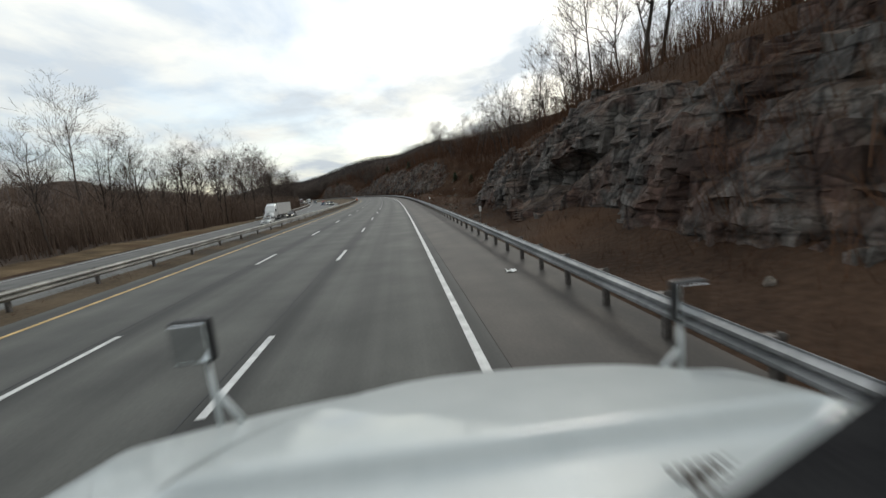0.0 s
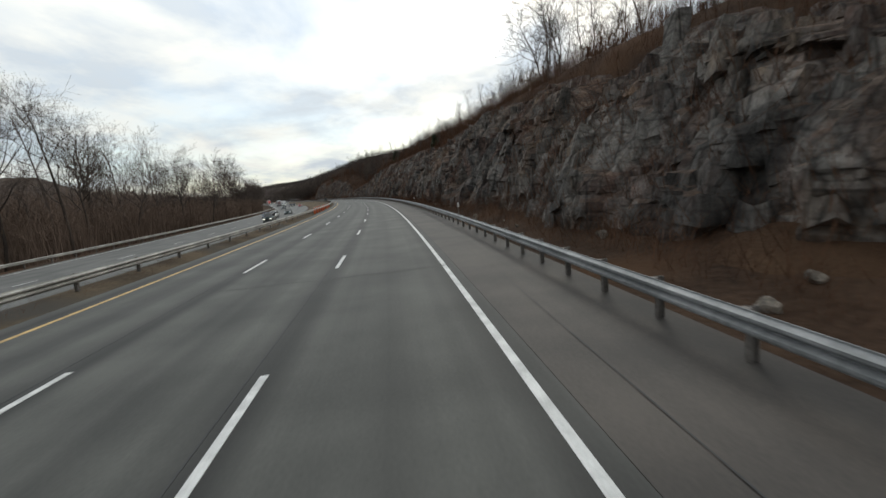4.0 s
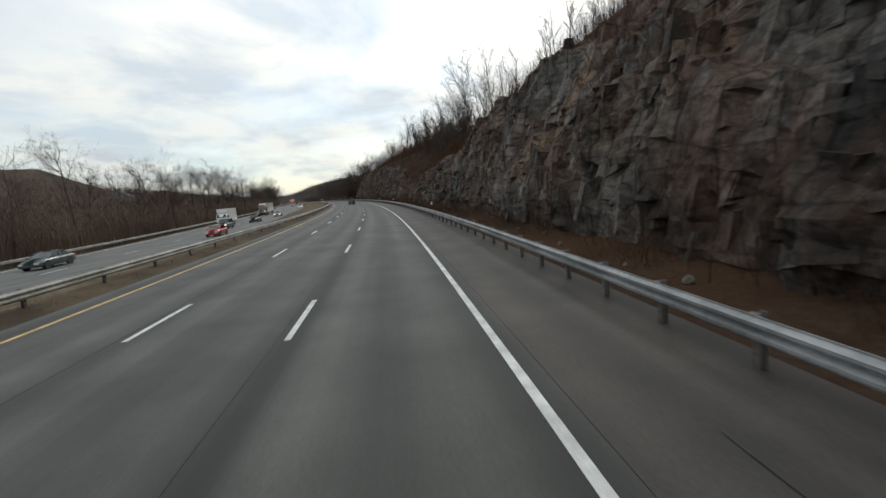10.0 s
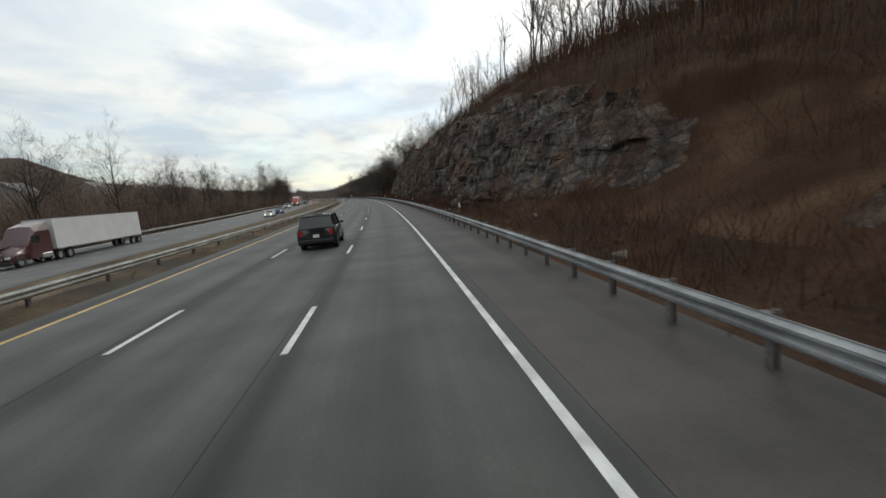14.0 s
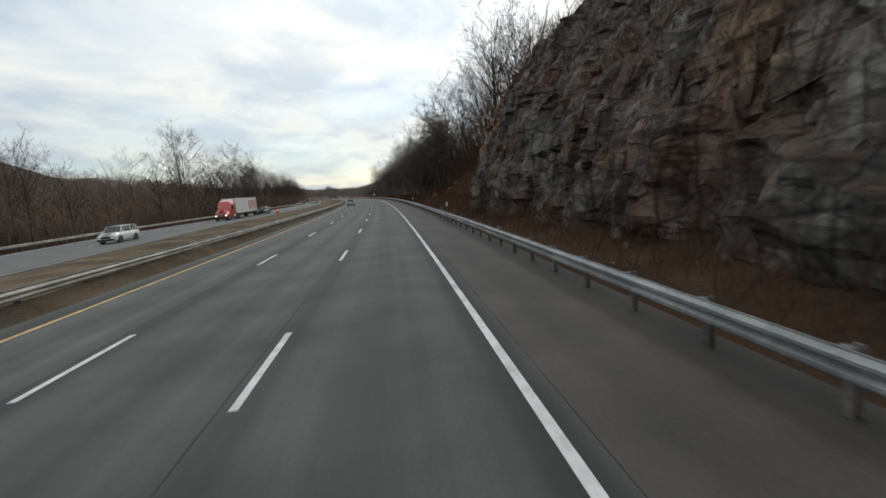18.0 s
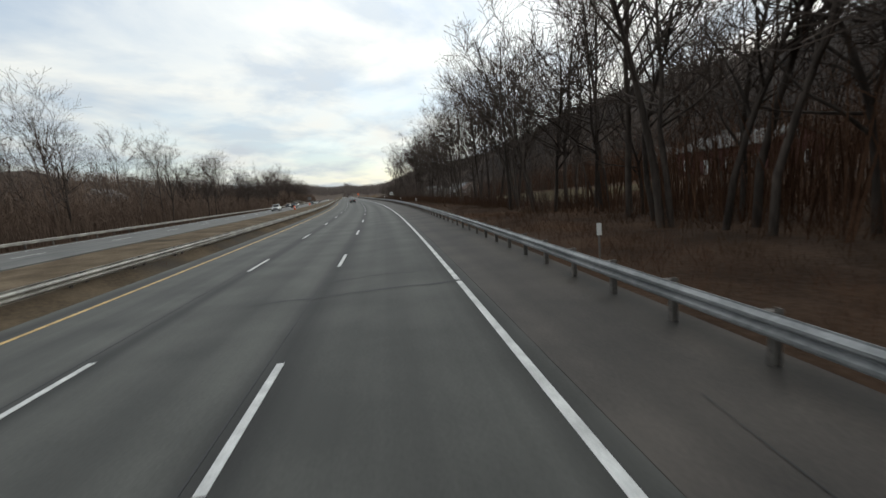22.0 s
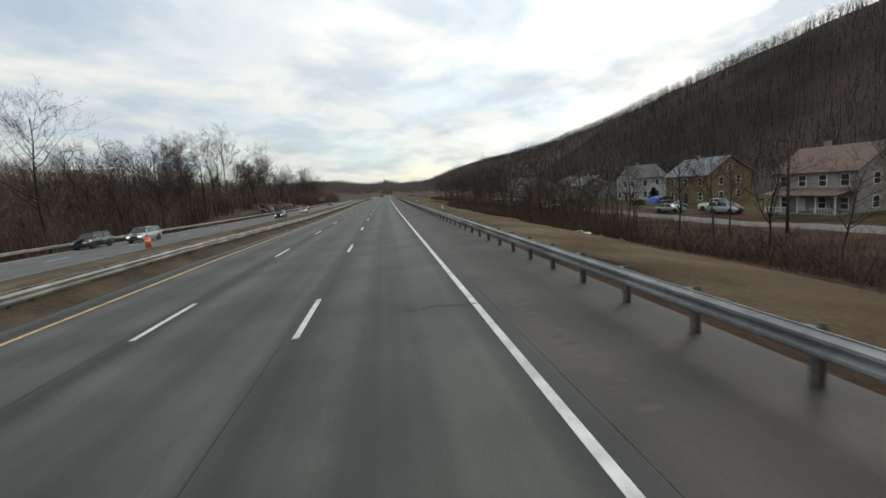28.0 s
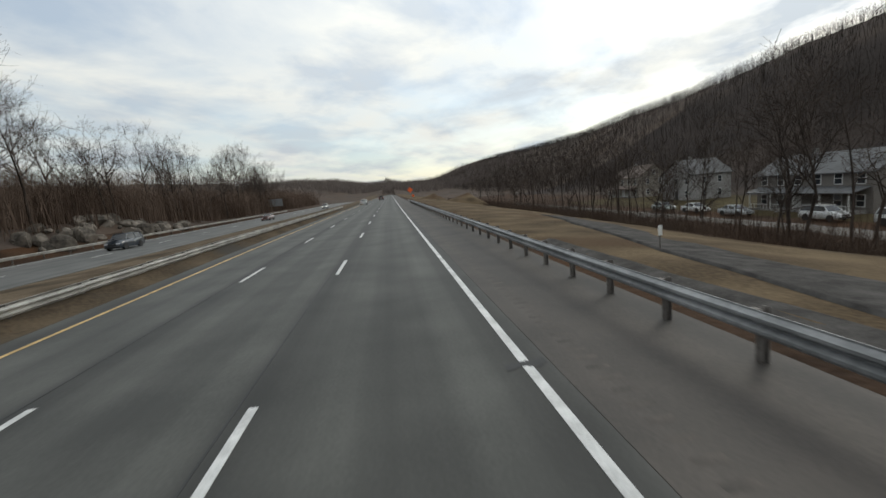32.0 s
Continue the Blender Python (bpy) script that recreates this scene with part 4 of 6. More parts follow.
joined_woods("wood_edge", 16, 590, 770, lambda s, r: 17 + r.uniform(-2.5, 2.5), 0.9, 1.2, "leafless trees along the edge of the woods", 29, True)
woods(585, 665, lambda s: 12.8, 2.0, WIDE + TALL + WIDE, 0.8, 1.3, "roadside woods", jitter=3.2)
woods(665, 712, lambda s: 13.8, 2.8, TALL + FAR, 0.85, 1.15, "roadside woods", jitter=3.2)
joined_woods("hillside_woods", 38, 556, 606, lambda s, r: 15 + 30 * r.rand(), 0.7, 1.1, "leafless woods covering the hillside beyond the rock", 18, True)
woods(714, 778, lambda s: 14.0, 4.0, TALL + FAR, 0.95, 1.3, "roadside woods", jitter=3.0)
joined_woods("inner_woods", 16, 575, 640, lambda s, r: 21 + r.uniform(-4, 4), 0.9, 1.2, "leafless trees deep in the roadside woods", 28, True)
joined_woods("back_woods", 160, 570, 790, lambda s, r: (26 if s < 630 else 58 if s < 680 else 44) + r.gamma(2, 10), 0.9, 1.4, "leafless trees behind the roadside woods", 7)


joined_woods("thicket_trees", 6, 826, 838, lambda s, r: 18 + 13 * r.rand(), 0.6, 0.95, "slim leafless trees standing in the thicket below the highway", 41)
joined_woods("notch_crest_woods", 70, 352, 452, lambda s, r: top(s) + 3 + 18 * r.rand(), 0.85, 1.25, "crowded leafless trees on the crest above the gap in the rock", 31)


# thin woods and brush that nobody could count
def scatter(name, n, s0, s1, ufun, hlo, hhi, label, category, material, seed, stems=2, width=0.04):
    rng = np.random.RandomState(seed)
    s = rng.uniform(s0, s1, n)
    u = ufun(s, rng)
    x, y, _ = at(s, u)
    z = land(s, u)
    h = rng.uniform(hlo, hhi, n)
    V, F = [], []
    base = np.stack([x, y, z - 0.1], 1)
    for k in range(stems + 5):
        up = np.stack([rng.normal(0, 0.12, n), rng.normal(0, 0.12, n), np.ones(n)], 1)
        if k < stems:
            a, L, w = base + rng.normal(0, 0.3, (n, 3)) * [1, 1, 0], h * rng.uniform(0.75, 1.0, n), width * h
        else:
            f = rng.uniform(0.35, 0.9, n)
            a = base + up * (h * f)[:, None]
            up = np.stack([rng.normal(0, 0.75, n), rng.normal(0, 0.75, n), rng.uniform(0.3, 1, n)], 1)
            L, w = h * 0.3, width * h * 0.5
        tip = a + up * L[:, None]
        ang = rng.uniform(0, math.pi, n)
        side = np.stack([np.cos(ang), np.sin(ang), 0 * ang], 1) * w[:, None] * 0.65
        i0 = len(V) * n
        V += [a - side, a + side, tip]
        F.append(np.stack([i0 + np.arange(n), i0 + n + np.arange(n), i0 + 2 * n + np.arange(n)], 1))
    ob = new(name, soup(name, np.concatenate(V), np.concatenate(F), material))
    return tagged(ob, label, category, kind="stuff")


scatter("left_thicket", 42000, -30, 1150, lambda s, r: opp(s, OF) - 6 - r.gamma(1.6, 7, len(s)), 3.0, 8.0, "dense brown leafless thicket beyond the opposite carriageway", "thicket", M_THICKET, 61, width=0.015)
scatter("left_saplings", 11000, 150, 1150, lambda s, r: opp(s, OF) - 9 - r.gamma(2.0, 8, len(s)), 5.0, 10.5, "crowded grey-brown saplings beyond the opposite carriageway", "saplings", M_THICKET, 60, width=0.011)
scatter("bank_thicket", 8000, 835, 1120, lambda s, r: opp(s, OF) - 8 - r.gamma(2.0, 5, len(s)), 3.5, 9.0, "tangled brown thicket on the bank above the boulders", "thicket", M_THICKET, 58, width=0.013)
scatter("left_hill_woods", 15000, 120, 1000, lambda s, r: opp(s, OF) - 24 - 120 * r.beta(1.0, 1.3, len(s)), 6.0, 10.0, "leafless woods covering the low hill across the valley", "woods", M_THICKET, 57, width=0.016)
scatter("slope_brush", 22000, -40, 600, lambda s, r: prof(s, PB) + 0.8 * prof(s, PW) + r.gamma(1.5, 7, len(s)), 0.8, 3.2, "brown brush and saplings on the slope above the rock", "brush", M_BRUSH, 62, width=0.012)


def shrub_field(name, n, s0, s1, ufun, hlo, hhi, label, category, seed, material=None):
    """Clumps of thin stems, joined."""
    rng = np.random.RandomState(seed)
    V, F, k = [], [], 0
    for a in range(6):
        bv, bf = SHRUBS[a]
        m = n // 6
        s = rng.uniform(s0, s1, m)
        u = ufun(s, rng)
        x, y, _ = at(s, u)
        z = land(s, u)
        h = rng.uniform(hlo, hhi, m)
        w = rng.uniform(0, 6.28, m)
        c, d = np.cos(w), np.sin(w)
        P = np.stack([(bv[None, :, 0] * c[:, None] - bv[None, :, 1] * d[:, None]) * h[:, None] * 1.2 + x[:, None],
                      (bv[None, :, 0] * d[:, None] + bv[None, :, 1] * c[:, None]) * h[:, None] * 1.2 + y[:, None],
                      bv[None, :, 2] * h[:, None] + z[:, None]], -1)
        V.append(P.reshape(-1, 3))
        F.append((bf[None] + (np.arange(m) * len(bv))[:, None, None]).reshape(-1, bf.shape[1]) + k)
        k += m * len(bv)
    ob = new(name, soup(name, np.concatenate(V), np.concatenate(F), material or M_BRUSH))
    return tagged(ob, label, category, kind="stuff")


SHRUBS = [tuple(np.array(q) for q in shrub(500 + i, 1.0, 10)) for i in range(6)]
shrub_field("ditch_weeds", 8500, -25, 640, lambda s, r: 3.7 + (prof(s, PB) - 2.9) * r.beta(1.3, 1.0, len(s)), 0.18, 0.75, "reddish dry weeds between guardrail and rock", "weeds", 63)
shrub_field("open_slope_brush", 3000, 46, 114, lambda s, r: 8 + 14 * r.beta(1.1, 1.1, len(s)), 0.4, 1.5, "orange-brown brush on the open slope", "brush", 67)
shrub_field("notch_brush", 900, 384, 410, lambda s, r: 8 + 12 * r.beta(1.1, 1.1, len(s)), 0.4, 1.3, "orange-brown brush in the gap between two rock cuts", "brush", 71)
shrub_field("rim_brush", 4200, -30, 550, lambda s, r: prof(s, PB) + prof(s, PW) * (0.6 + 0.6 * r.rand(len(s))), 0.5, 1.9, "bare brush along the rim of the rock cut", "brush", 72)
shrub_field("wood_brush", 6000, 545, 770, lambda s, r: 4.4 + 11 * r.beta(1.2, 1.3, len(s)), 0.2, 0.7, "dead brown undergrowth along the edge of the woods", "brush", 64, M_RUSSET)
scatter("wood_stems", 10500, 550, 800, lambda s, r: np.where(s < 640, 12, np.where(s < 674, 58, 43)) + r.gamma(1.8, 9, len(s)), 2.5, 8.0, "thin brown stems deep in the roadside woods", "brush", M_BRUSH, 73, width=0.010)
shrub_field("wood_underbrush", 3000, 600, 780, lambda s, r: 10 + np.where(s < 652, 16, 6) * r.beta(1.3, 1.1, len(s)), 0.6, 2.2, "tangled bare underbrush among the roadside trees", "brush", 85)
shrub_field("hillside_brush", 2600, 546, 606, lambda s, r: 6 + 17 * r.beta(1.1, 1.1, len(s)), 0.4, 1.6, "reddish brush on the hillside beyond the rock", "brush", 86)
shrub_field("verge_bush", 60, 873, 877.5, lambda s, r: 10.5 + 1.1 * r.randn(len(s)), 0.5, 1.1, "low tangled brown bush on the grass bank", "bush", 88, M_BANKBRUSH)
shrub_field("verge_tufts", 1500, 770, 1000, lambda s, r: 4.2 + (verge(s) - 4.2) * r.rand(len(s)), 0.08, 0.24, "tufts of dead grass on the grass bank", "grass", 89, M_GRASS)
shrub_field("bank_brush", 8500, 770, 1060, lambda s, r: verge(s) + (37 - verge(s)) * r.beta(0.9, 1.3, len(s)), 0.4, 1.9, "dense dull brown brush between grass bank and street", "brush", 68, M_BANKBRUSH)
shrub_field("median_weeds", 2400, -20, 980, lambda s, r: -12.2 - 1.3 * r.rand(len(s)), 0.25, 0.65, "short dead weeds under the median rail", "weeds", 74)
shrub_field("foot_brush", 4200, 112, 560, lambda s, r: prof(s, PB) - 1.6 + 3.4 * r.rand(len(s)), 0.5, 1.7, "dark reddish brush along the foot of the rock", "brush", 83)
scatter("slope_stems", 18000, -20, 560, lambda s, r: prof(s, PB) + prof(s, PW) + 4 + r.gamma(2.0, 9, len(s)), 2.5, 7.0, "thin bare stems of the woods above the rock", "woods", M_BRUSH, 75, width=0.011)
scatter("edge_stems", 1400, 640, 772, lambda s, r: 10.5 + 7 * r.beta(1.5, 1.2, len(s)), 1.5, 7.0, "saplings and thin stems along the edge of the lawn", "saplings", M_TWIG, 81, width=0.0045)
scatter("hilltop_stems", 6000, -60, 200, lambda s, r: prof(s, PB) + prof(s, PW) + 15 + 80 * r.rand(len(s)), 4, 9, "bare stems of the woods on the hill above the first rock cut", "woods", M_BRUSH, 82, width=0.012)
scatter("street_thicket", 2400, 846, 1010, lambda s, r: 24 + 12 * r.rand(len(s)), 1.5, 4.5, "tall bare thicket between the grass bank and the street", "thicket", M_BANKBRUSH, 84, width=0.007)
scatter("near_thicket", 700, 820, 837, lambda s, r: 15 + 14 * r.rand(len(s)), 2.0, 7.5, "tall tangle of bare saplings hiding the houses", "thicket", M_BANKBRUSH, 87, width=0.010)
scatter("ridge_woods", 50000, 560, 1900, lambda s, r: 82 + 280 * r.beta(1.2, 1.3, len(s)), 5, 9, "leafless woods covering the far ridge", "woods", M_RIDGEWOODS, 65, width=0.022, stems=1)
# far woods: their pale base colour stands in for haze in the air
scatter("far_left_woods", 20000, 0, 1950, lambda s, r: opp(s, OF) - 30 - 330 * r.beta(1.0, 1.6, len(s)), 6, 11, "leafless woods on the low hills across the valley, paled for haze", "woods", M_HAZEWOODS, 66, width=0.02, stems=1)
scatter("far_end_woods", 8000, 1450, 2050, lambda s, r: -200 + 400 * r.uniform(0, 1, len(s)), 8, 13, "woods at the valley's end, paled for haze", "woods", M_HAZEWOODS, 69, width=0.04)


def ledge_brush(n, seed):
    """Tufts rooted on the ledges of the rock."""
    rng = np.random.RandomState(seed)
    V, F, k = [], [], 0
    base = [shrub(900 + i, 1.0, 5, 0.011) for i in range(4)]
    for X, Y, Z, Vv, S in LEDGE:
        r, c = X.shape
        m = int(n * r / 1125)
        for _ in range(m):
            i, j = rng.randint(2, r - 2), int(c * rng.beta(1.5, 1.3)) % c
            if vnoise(np.array([S[i, j] / 9]), np.array([Z[i, j] / 4]), 77)[0] < -0.1:
                continue
            bv, bf = base[rng.randint(4)]
            sc = rng.uniform(0.4, 1.5)
            V.append(np.array(bv) * sc + [X[i, j], Y[i, j], Z[i, j]])
            F.append(np.array(bf) + k)
            k += len(bv)
    return tagged(new("ledge_brush", soup("ledge_brush", np.concatenate(V), np.concatenate(F), M_BRUSH)), "brown brush clinging to the ledges of the rock", "brush", kind="stuff")


ledge_brush(11000, 12)
# ---- vehicles ----
M_GLASS = plain("dark_window_glass", (0.012, 0.014, 0.016), 0.06, coat=0.5)
M_TYRE = plain("tyre_rubber", (0.018, 0.018, 0.018), 0.85)
M_RIM = plain("wheel_alloy", (0.42, 0.42, 0.43), 0.35, 0.8)
M_BLACK = plain("black_plastic", (0.016, 0.016, 0.017), 0.5)
M_LAMP = plain("lit_headlamp", (1.0, 0.93, 0.8), 0.2, emit=1.2)
M_LENS = plain("clear_lamp_lens", (0.55, 0.56, 0.58), 0.15, coat=0.6)
M_RED = plain("red_lamp_lens", (0.32, 0.012, 0.010), 0.2, coat=0.6)
M_PLATE = plain("plate_white", (0.6, 0.6, 0.58), 0.5)
M_ORANGE_LAMP = plain("amber_lamp_lens", (0.7, 0.25, 0.03), 0.3, coat=0.5)
M_CHROME = plain("chrome", (0.65, 0.65, 0.66), 0.15, 1.0)
PAINTS = {}


def paint(c):
    if c not in PAINTS:
        m = mat("car_paint", tuple(v * 0.92 for v in c), c, 0.7, 0.32, 0.0, coat=0.7, fine=3)
        PAINTS[c] = m
    return PAINTS[c]


def loft(name, stations, material, smooth=True):
    """A skin through mirrored half-sections: (y, [(x, z), ...]) from bottom middle out and up to top middle."""
    V, F = [], []
    n = len(stations[0][1])
    for y, half in stations:
        V += [(x, y, z) for x, z in half] + [(-x, y, z) for x, z in reversed(half)]
    m = 2 * n
    for i in range(len(stations) - 1):
        for k in range(m):
            k2 = (k + 1) % m
            F.append((i * m + k, i * m + k2, (i + 1) * m + k2, (i + 1) * m + k))
    F.append(tuple(range(m - 1, -1, -1)))
    F.append(tuple(range((len(stations) - 1) * m, len(stations) * m)))
    me = mesh_of(name, V, F, material, smooth)
    return me


def ring(bm, r0, r1, w, n=20):
    """A ring round the x axis from radius r0 to r1 and width w."""
    prev = None
    first = None
    for i in range(n):
        a = 2 * math.pi * i / n
        c, s = math.cos(a), math.sin(a)
        q = [bm.verts.new((x, r * c, r * s)) for x, r in ((-w / 2, r0), (-w / 2 * 0.96, r1 * 0.95), (-w / 2 * 0.75, r1), (w / 2 * 0.75, r1), (w / 2 * 0.96, r1 * 0.95), (w / 2, r0))]
        if prev:
            for k in range(5):
                bm.faces.new((prev[k], prev[k + 1], q[k + 1], q[k]))
        else:
            first = q
        prev = q
    for k in range(5):
        bm.faces.new((prev[k], prev[k + 1], first[k + 1], first[k]))


def wheel_meshes(r, w):
    bm = bmesh.new()
    ring(bm, r * 0.62, r, w)
    tyre = bm_mesh("tyre", bm, M_TYRE, True)
    bm = bmesh.new()
    bmesh.ops.create_cone(bm, cap_ends=True, segments=20, radius1=r * 0.63, radius2=r * 0.63, depth=w * 0.7, matrix=Matrix.Rotation(math.pi / 2, 4, "Y"))
    for k in range(5):
        a = 2 * math.pi * k / 5
        box(bm, 0, math.cos(a) * r * 0.34, math.sin(a) * r * 0.34, w * 0.82, r * 0.14, r * 0.14)
    return tyre, bm_mesh("rim", bm, M_RIM)


WHEELS = {"car": wheel_meshes(0.34, 0.22), "truck": wheel_meshes(0.50, 0.30)}


def add_wheel(root, x, y, kind="car"):
    t, r = WHEELS[kind]
    w = part("wheel", t, root, m=Matrix.Translation((x, y, 0.34 if kind == "car" else 0.50)))
    part("rim", r, w)


def boxpart(name, root, material, c, size, bevel=0.0, label=""):
    bm = bmesh.new()
    box(bm, *c, *size, bevel)
    return part(name, bm_mesh(name, bm, material), root, label)


# kind: length, half width, belt, roof, bonnet end, cabin: windscreen foot, roof front, roof back, rear foot, boot height
KINDS = {"sedan": (4.7, 0.90, 0.93, 1.45, (1.05, 0.30, -0.95, -1.75), 0.98),
         "suv": (4.65, 0.93, 1.08, 1.72, (1.15, 0.55, -1.95, -2.25), 1.1),
         "pickup": (5.6, 0.98, 1.12, 1.88, (1.25, 0.72, -0.65, -0.85), 1.12)}


def car(kind, colour, label, m, lit=False, category="car"):
    L, hw, belt, roof, (wf, rf, rb, rr), boot = KINDS[kind]
    P = paint(colour)
    root = tagged(new(kind if kind != "sedan" else "car"), label, category)
    root.matrix_basis = m
    h, zb = L / 2, 0.24
    st = []
    for y, w, top, low in ((-h, 0.86, boot - 0.30, 0.36), (-h + 0.06, 0.93, boot - 0.06, 0.28), (-h + 0.30, 0.98, boot, zb), (rr, 1.0, max(boot, belt) if kind != "pickup" else boot, zb),
                           (0, 1.0, belt, zb), (wf, 1.0, belt, zb), (wf + 0.45, 0.99, belt - 0.05, zb), (h - 0.45, 0.96, belt - 0.14, zb), (h - 0.12, 0.90, belt - 0.28, 0.26), (h, 0.80, belt - 0.42, 0.34)):
        a = w * hw
        st.append((y, [(0.0, low), (a * 0.90, low), (a * 0.985, low + 0.10), (a, (low + top) / 2), (a * 0.965, top - 0.07), (a * 0.90, top - 0.01), (0.0, top + 0.02)]))
    part("body", loft("body", st, P), root)
    cw = hw * 0.90
    cab = [(rr, [(0, belt - 0.05), (cw, belt - 0.05), (cw * 0.99, belt), (cw * 0.98, belt + 0.02), (0, belt + 0.03)]),
           (rb, [(0, belt - 0.05), (cw, belt - 0.05), (cw * 0.98, belt), (cw * 0.82, roof - 0.05), (0, roof - 0.01)]),
           ((rb + rf) / 2, [(0, belt - 0.05), (cw, belt - 0.05), (cw * 0.98, belt), (cw * 0.83, roof - 0.03), (0, roof + 0.01)]),
           (rf, [(0, belt - 0.05), (cw, belt - 0.05), (cw * 0.98, belt), (cw * 0.82, roof - 0.06), (0, roof - 0.02)]),
           (wf, [(0, belt - 0.05), (cw, belt - 0.05), (cw * 0.99, belt), (cw * 0.98, belt + 0.02), (0, belt + 0.03)])]
    part("glasshouse", loft("glasshouse", cab, M_GLASS, False), root, "dark window glass all round")
    rp = [(rb - 0.04, [(0, roof - 0.05), (cw * 0.84, roof - 0.07), (cw * 0.80, roof - 0.02), (0, roof + 0.015)]),
          ((rb + rf) / 2, [(0, roof - 0.04), (cw * 0.86, roof - 0.05), (cw * 0.80, roof + 0.0), (0, roof + 0.03)]),
          (rf + 0.03, [(0, roof - 0.06), (cw * 0.84, roof - 0.08), (cw * 0.80, roof - 0.03), (0, roof + 0.005)])]
    part("roof", loft("roof", rp, P), root)
    # pillars along the side of the cabin
    for sx in (-1, 1):
        for yy, lean in (((wf + rf) / 2 - 0.02, (wf - rf)), ((rf + rb) / 2 - 0.1, 0.0), ((rr + rb) / 2 + 0.04, (rr - rb))):
            bm = bmesh.new()
            hh = roof - belt
            box(bm, 0, 0, 0, 0.05, 0.09, hh * 1.02, 0.01)
            sh = Matrix.Identity(4)
            sh[1][2] = -lean / hh if lean else 0.0
            sh[0][2] = -sx * cw * 0.16 / hh
            bmesh.ops.transform(bm, matrix=Matrix.Translation((sx * cw * 0.915, yy, (roof + belt) / 2)) @ sh, verts=bm.verts)
            part("pillar", bm_mesh("pillar", bm, P), root)
    for sx in (-1, 1):
        for y in (h - 0.92, -h + 0.95):
            add_wheel(root, sx * (hw - 0.12), y)
            bm = bmesh.new()
            bmesh.ops.create_cone(bm, cap_ends=True, segments=20, radius1=0.40, radius2=0.40, depth=0.05, matrix=Matrix.Translation((sx * (hw - 0.022), y, 0.35)) @ Matrix.Rotation(math.pi / 2, 4, "Y"))
            part("wheel_arch", bm_mesh("wheel_arch", bm, M_BLACK), root)
        boxpart("headlight", root, M_LAMP if lit else M_LENS, (sx * hw * 0.66, h - 0.07, belt - 0.36), (0.36, 0.16, 0.15), 0.04)
        boxpart("tail_light", root, M_RED, (sx * hw * 0.80, -h + 0.03, boot - 0.22), (0.20, 0.10, 0.30 if kind != "sedan" else 0.16), 0.03)
        boxpart("door_mirror", root, P, (sx * (hw + 0.06), wf - 0.15, belt + 0.06), (0.20, 0.10, 0.14), 0.03)
        boxpart("door_handle", root, M_BLACK, (sx * (hw + 0.002), -0.25, belt - 0.12), (0.02, 0.18, 0.03), 0.005)
    boxpart("grille", root, M_BLACK, (0, h - 0.025, belt - 0.45), (hw * 0.95, 0.08, 0.20), 0.02)
    boxpart("front_bumper", root, M_BLACK if kind != "sedan" else P, (0, h - 0.04, 0.40), (hw * 1.75, 0.16, 0.18), 0.05)
    boxpart("rear_bumper", root, M_BLACK if kind != "sedan" else P, (0, -h + 0.02, 0.46), (hw * 1.80, 0.16, 0.20), 0.05)
    boxpart("number_plate", root, M_PLATE, (0, -h - 0.045, 0.72 if kind != "sedan" else 0.62), (0.31, 0.02, 0.16), 0.004)
    if kind == "suv":
        for sx in (-1, 1):
            boxpart("roof_rail", root, M_BLACK, (sx * cw * 0.74, (rf + rb) / 2, roof + 0.06), (0.04, rf - rb, 0.04), 0.01)
    if kind == "pickup":
        boxpart("cargo_bed", root, M_BLACK, (0, (-h + rr) / 2, boot + 0.025), (hw * 1.6, h + rr - 0.25, 0.02), 0.0)
    return root


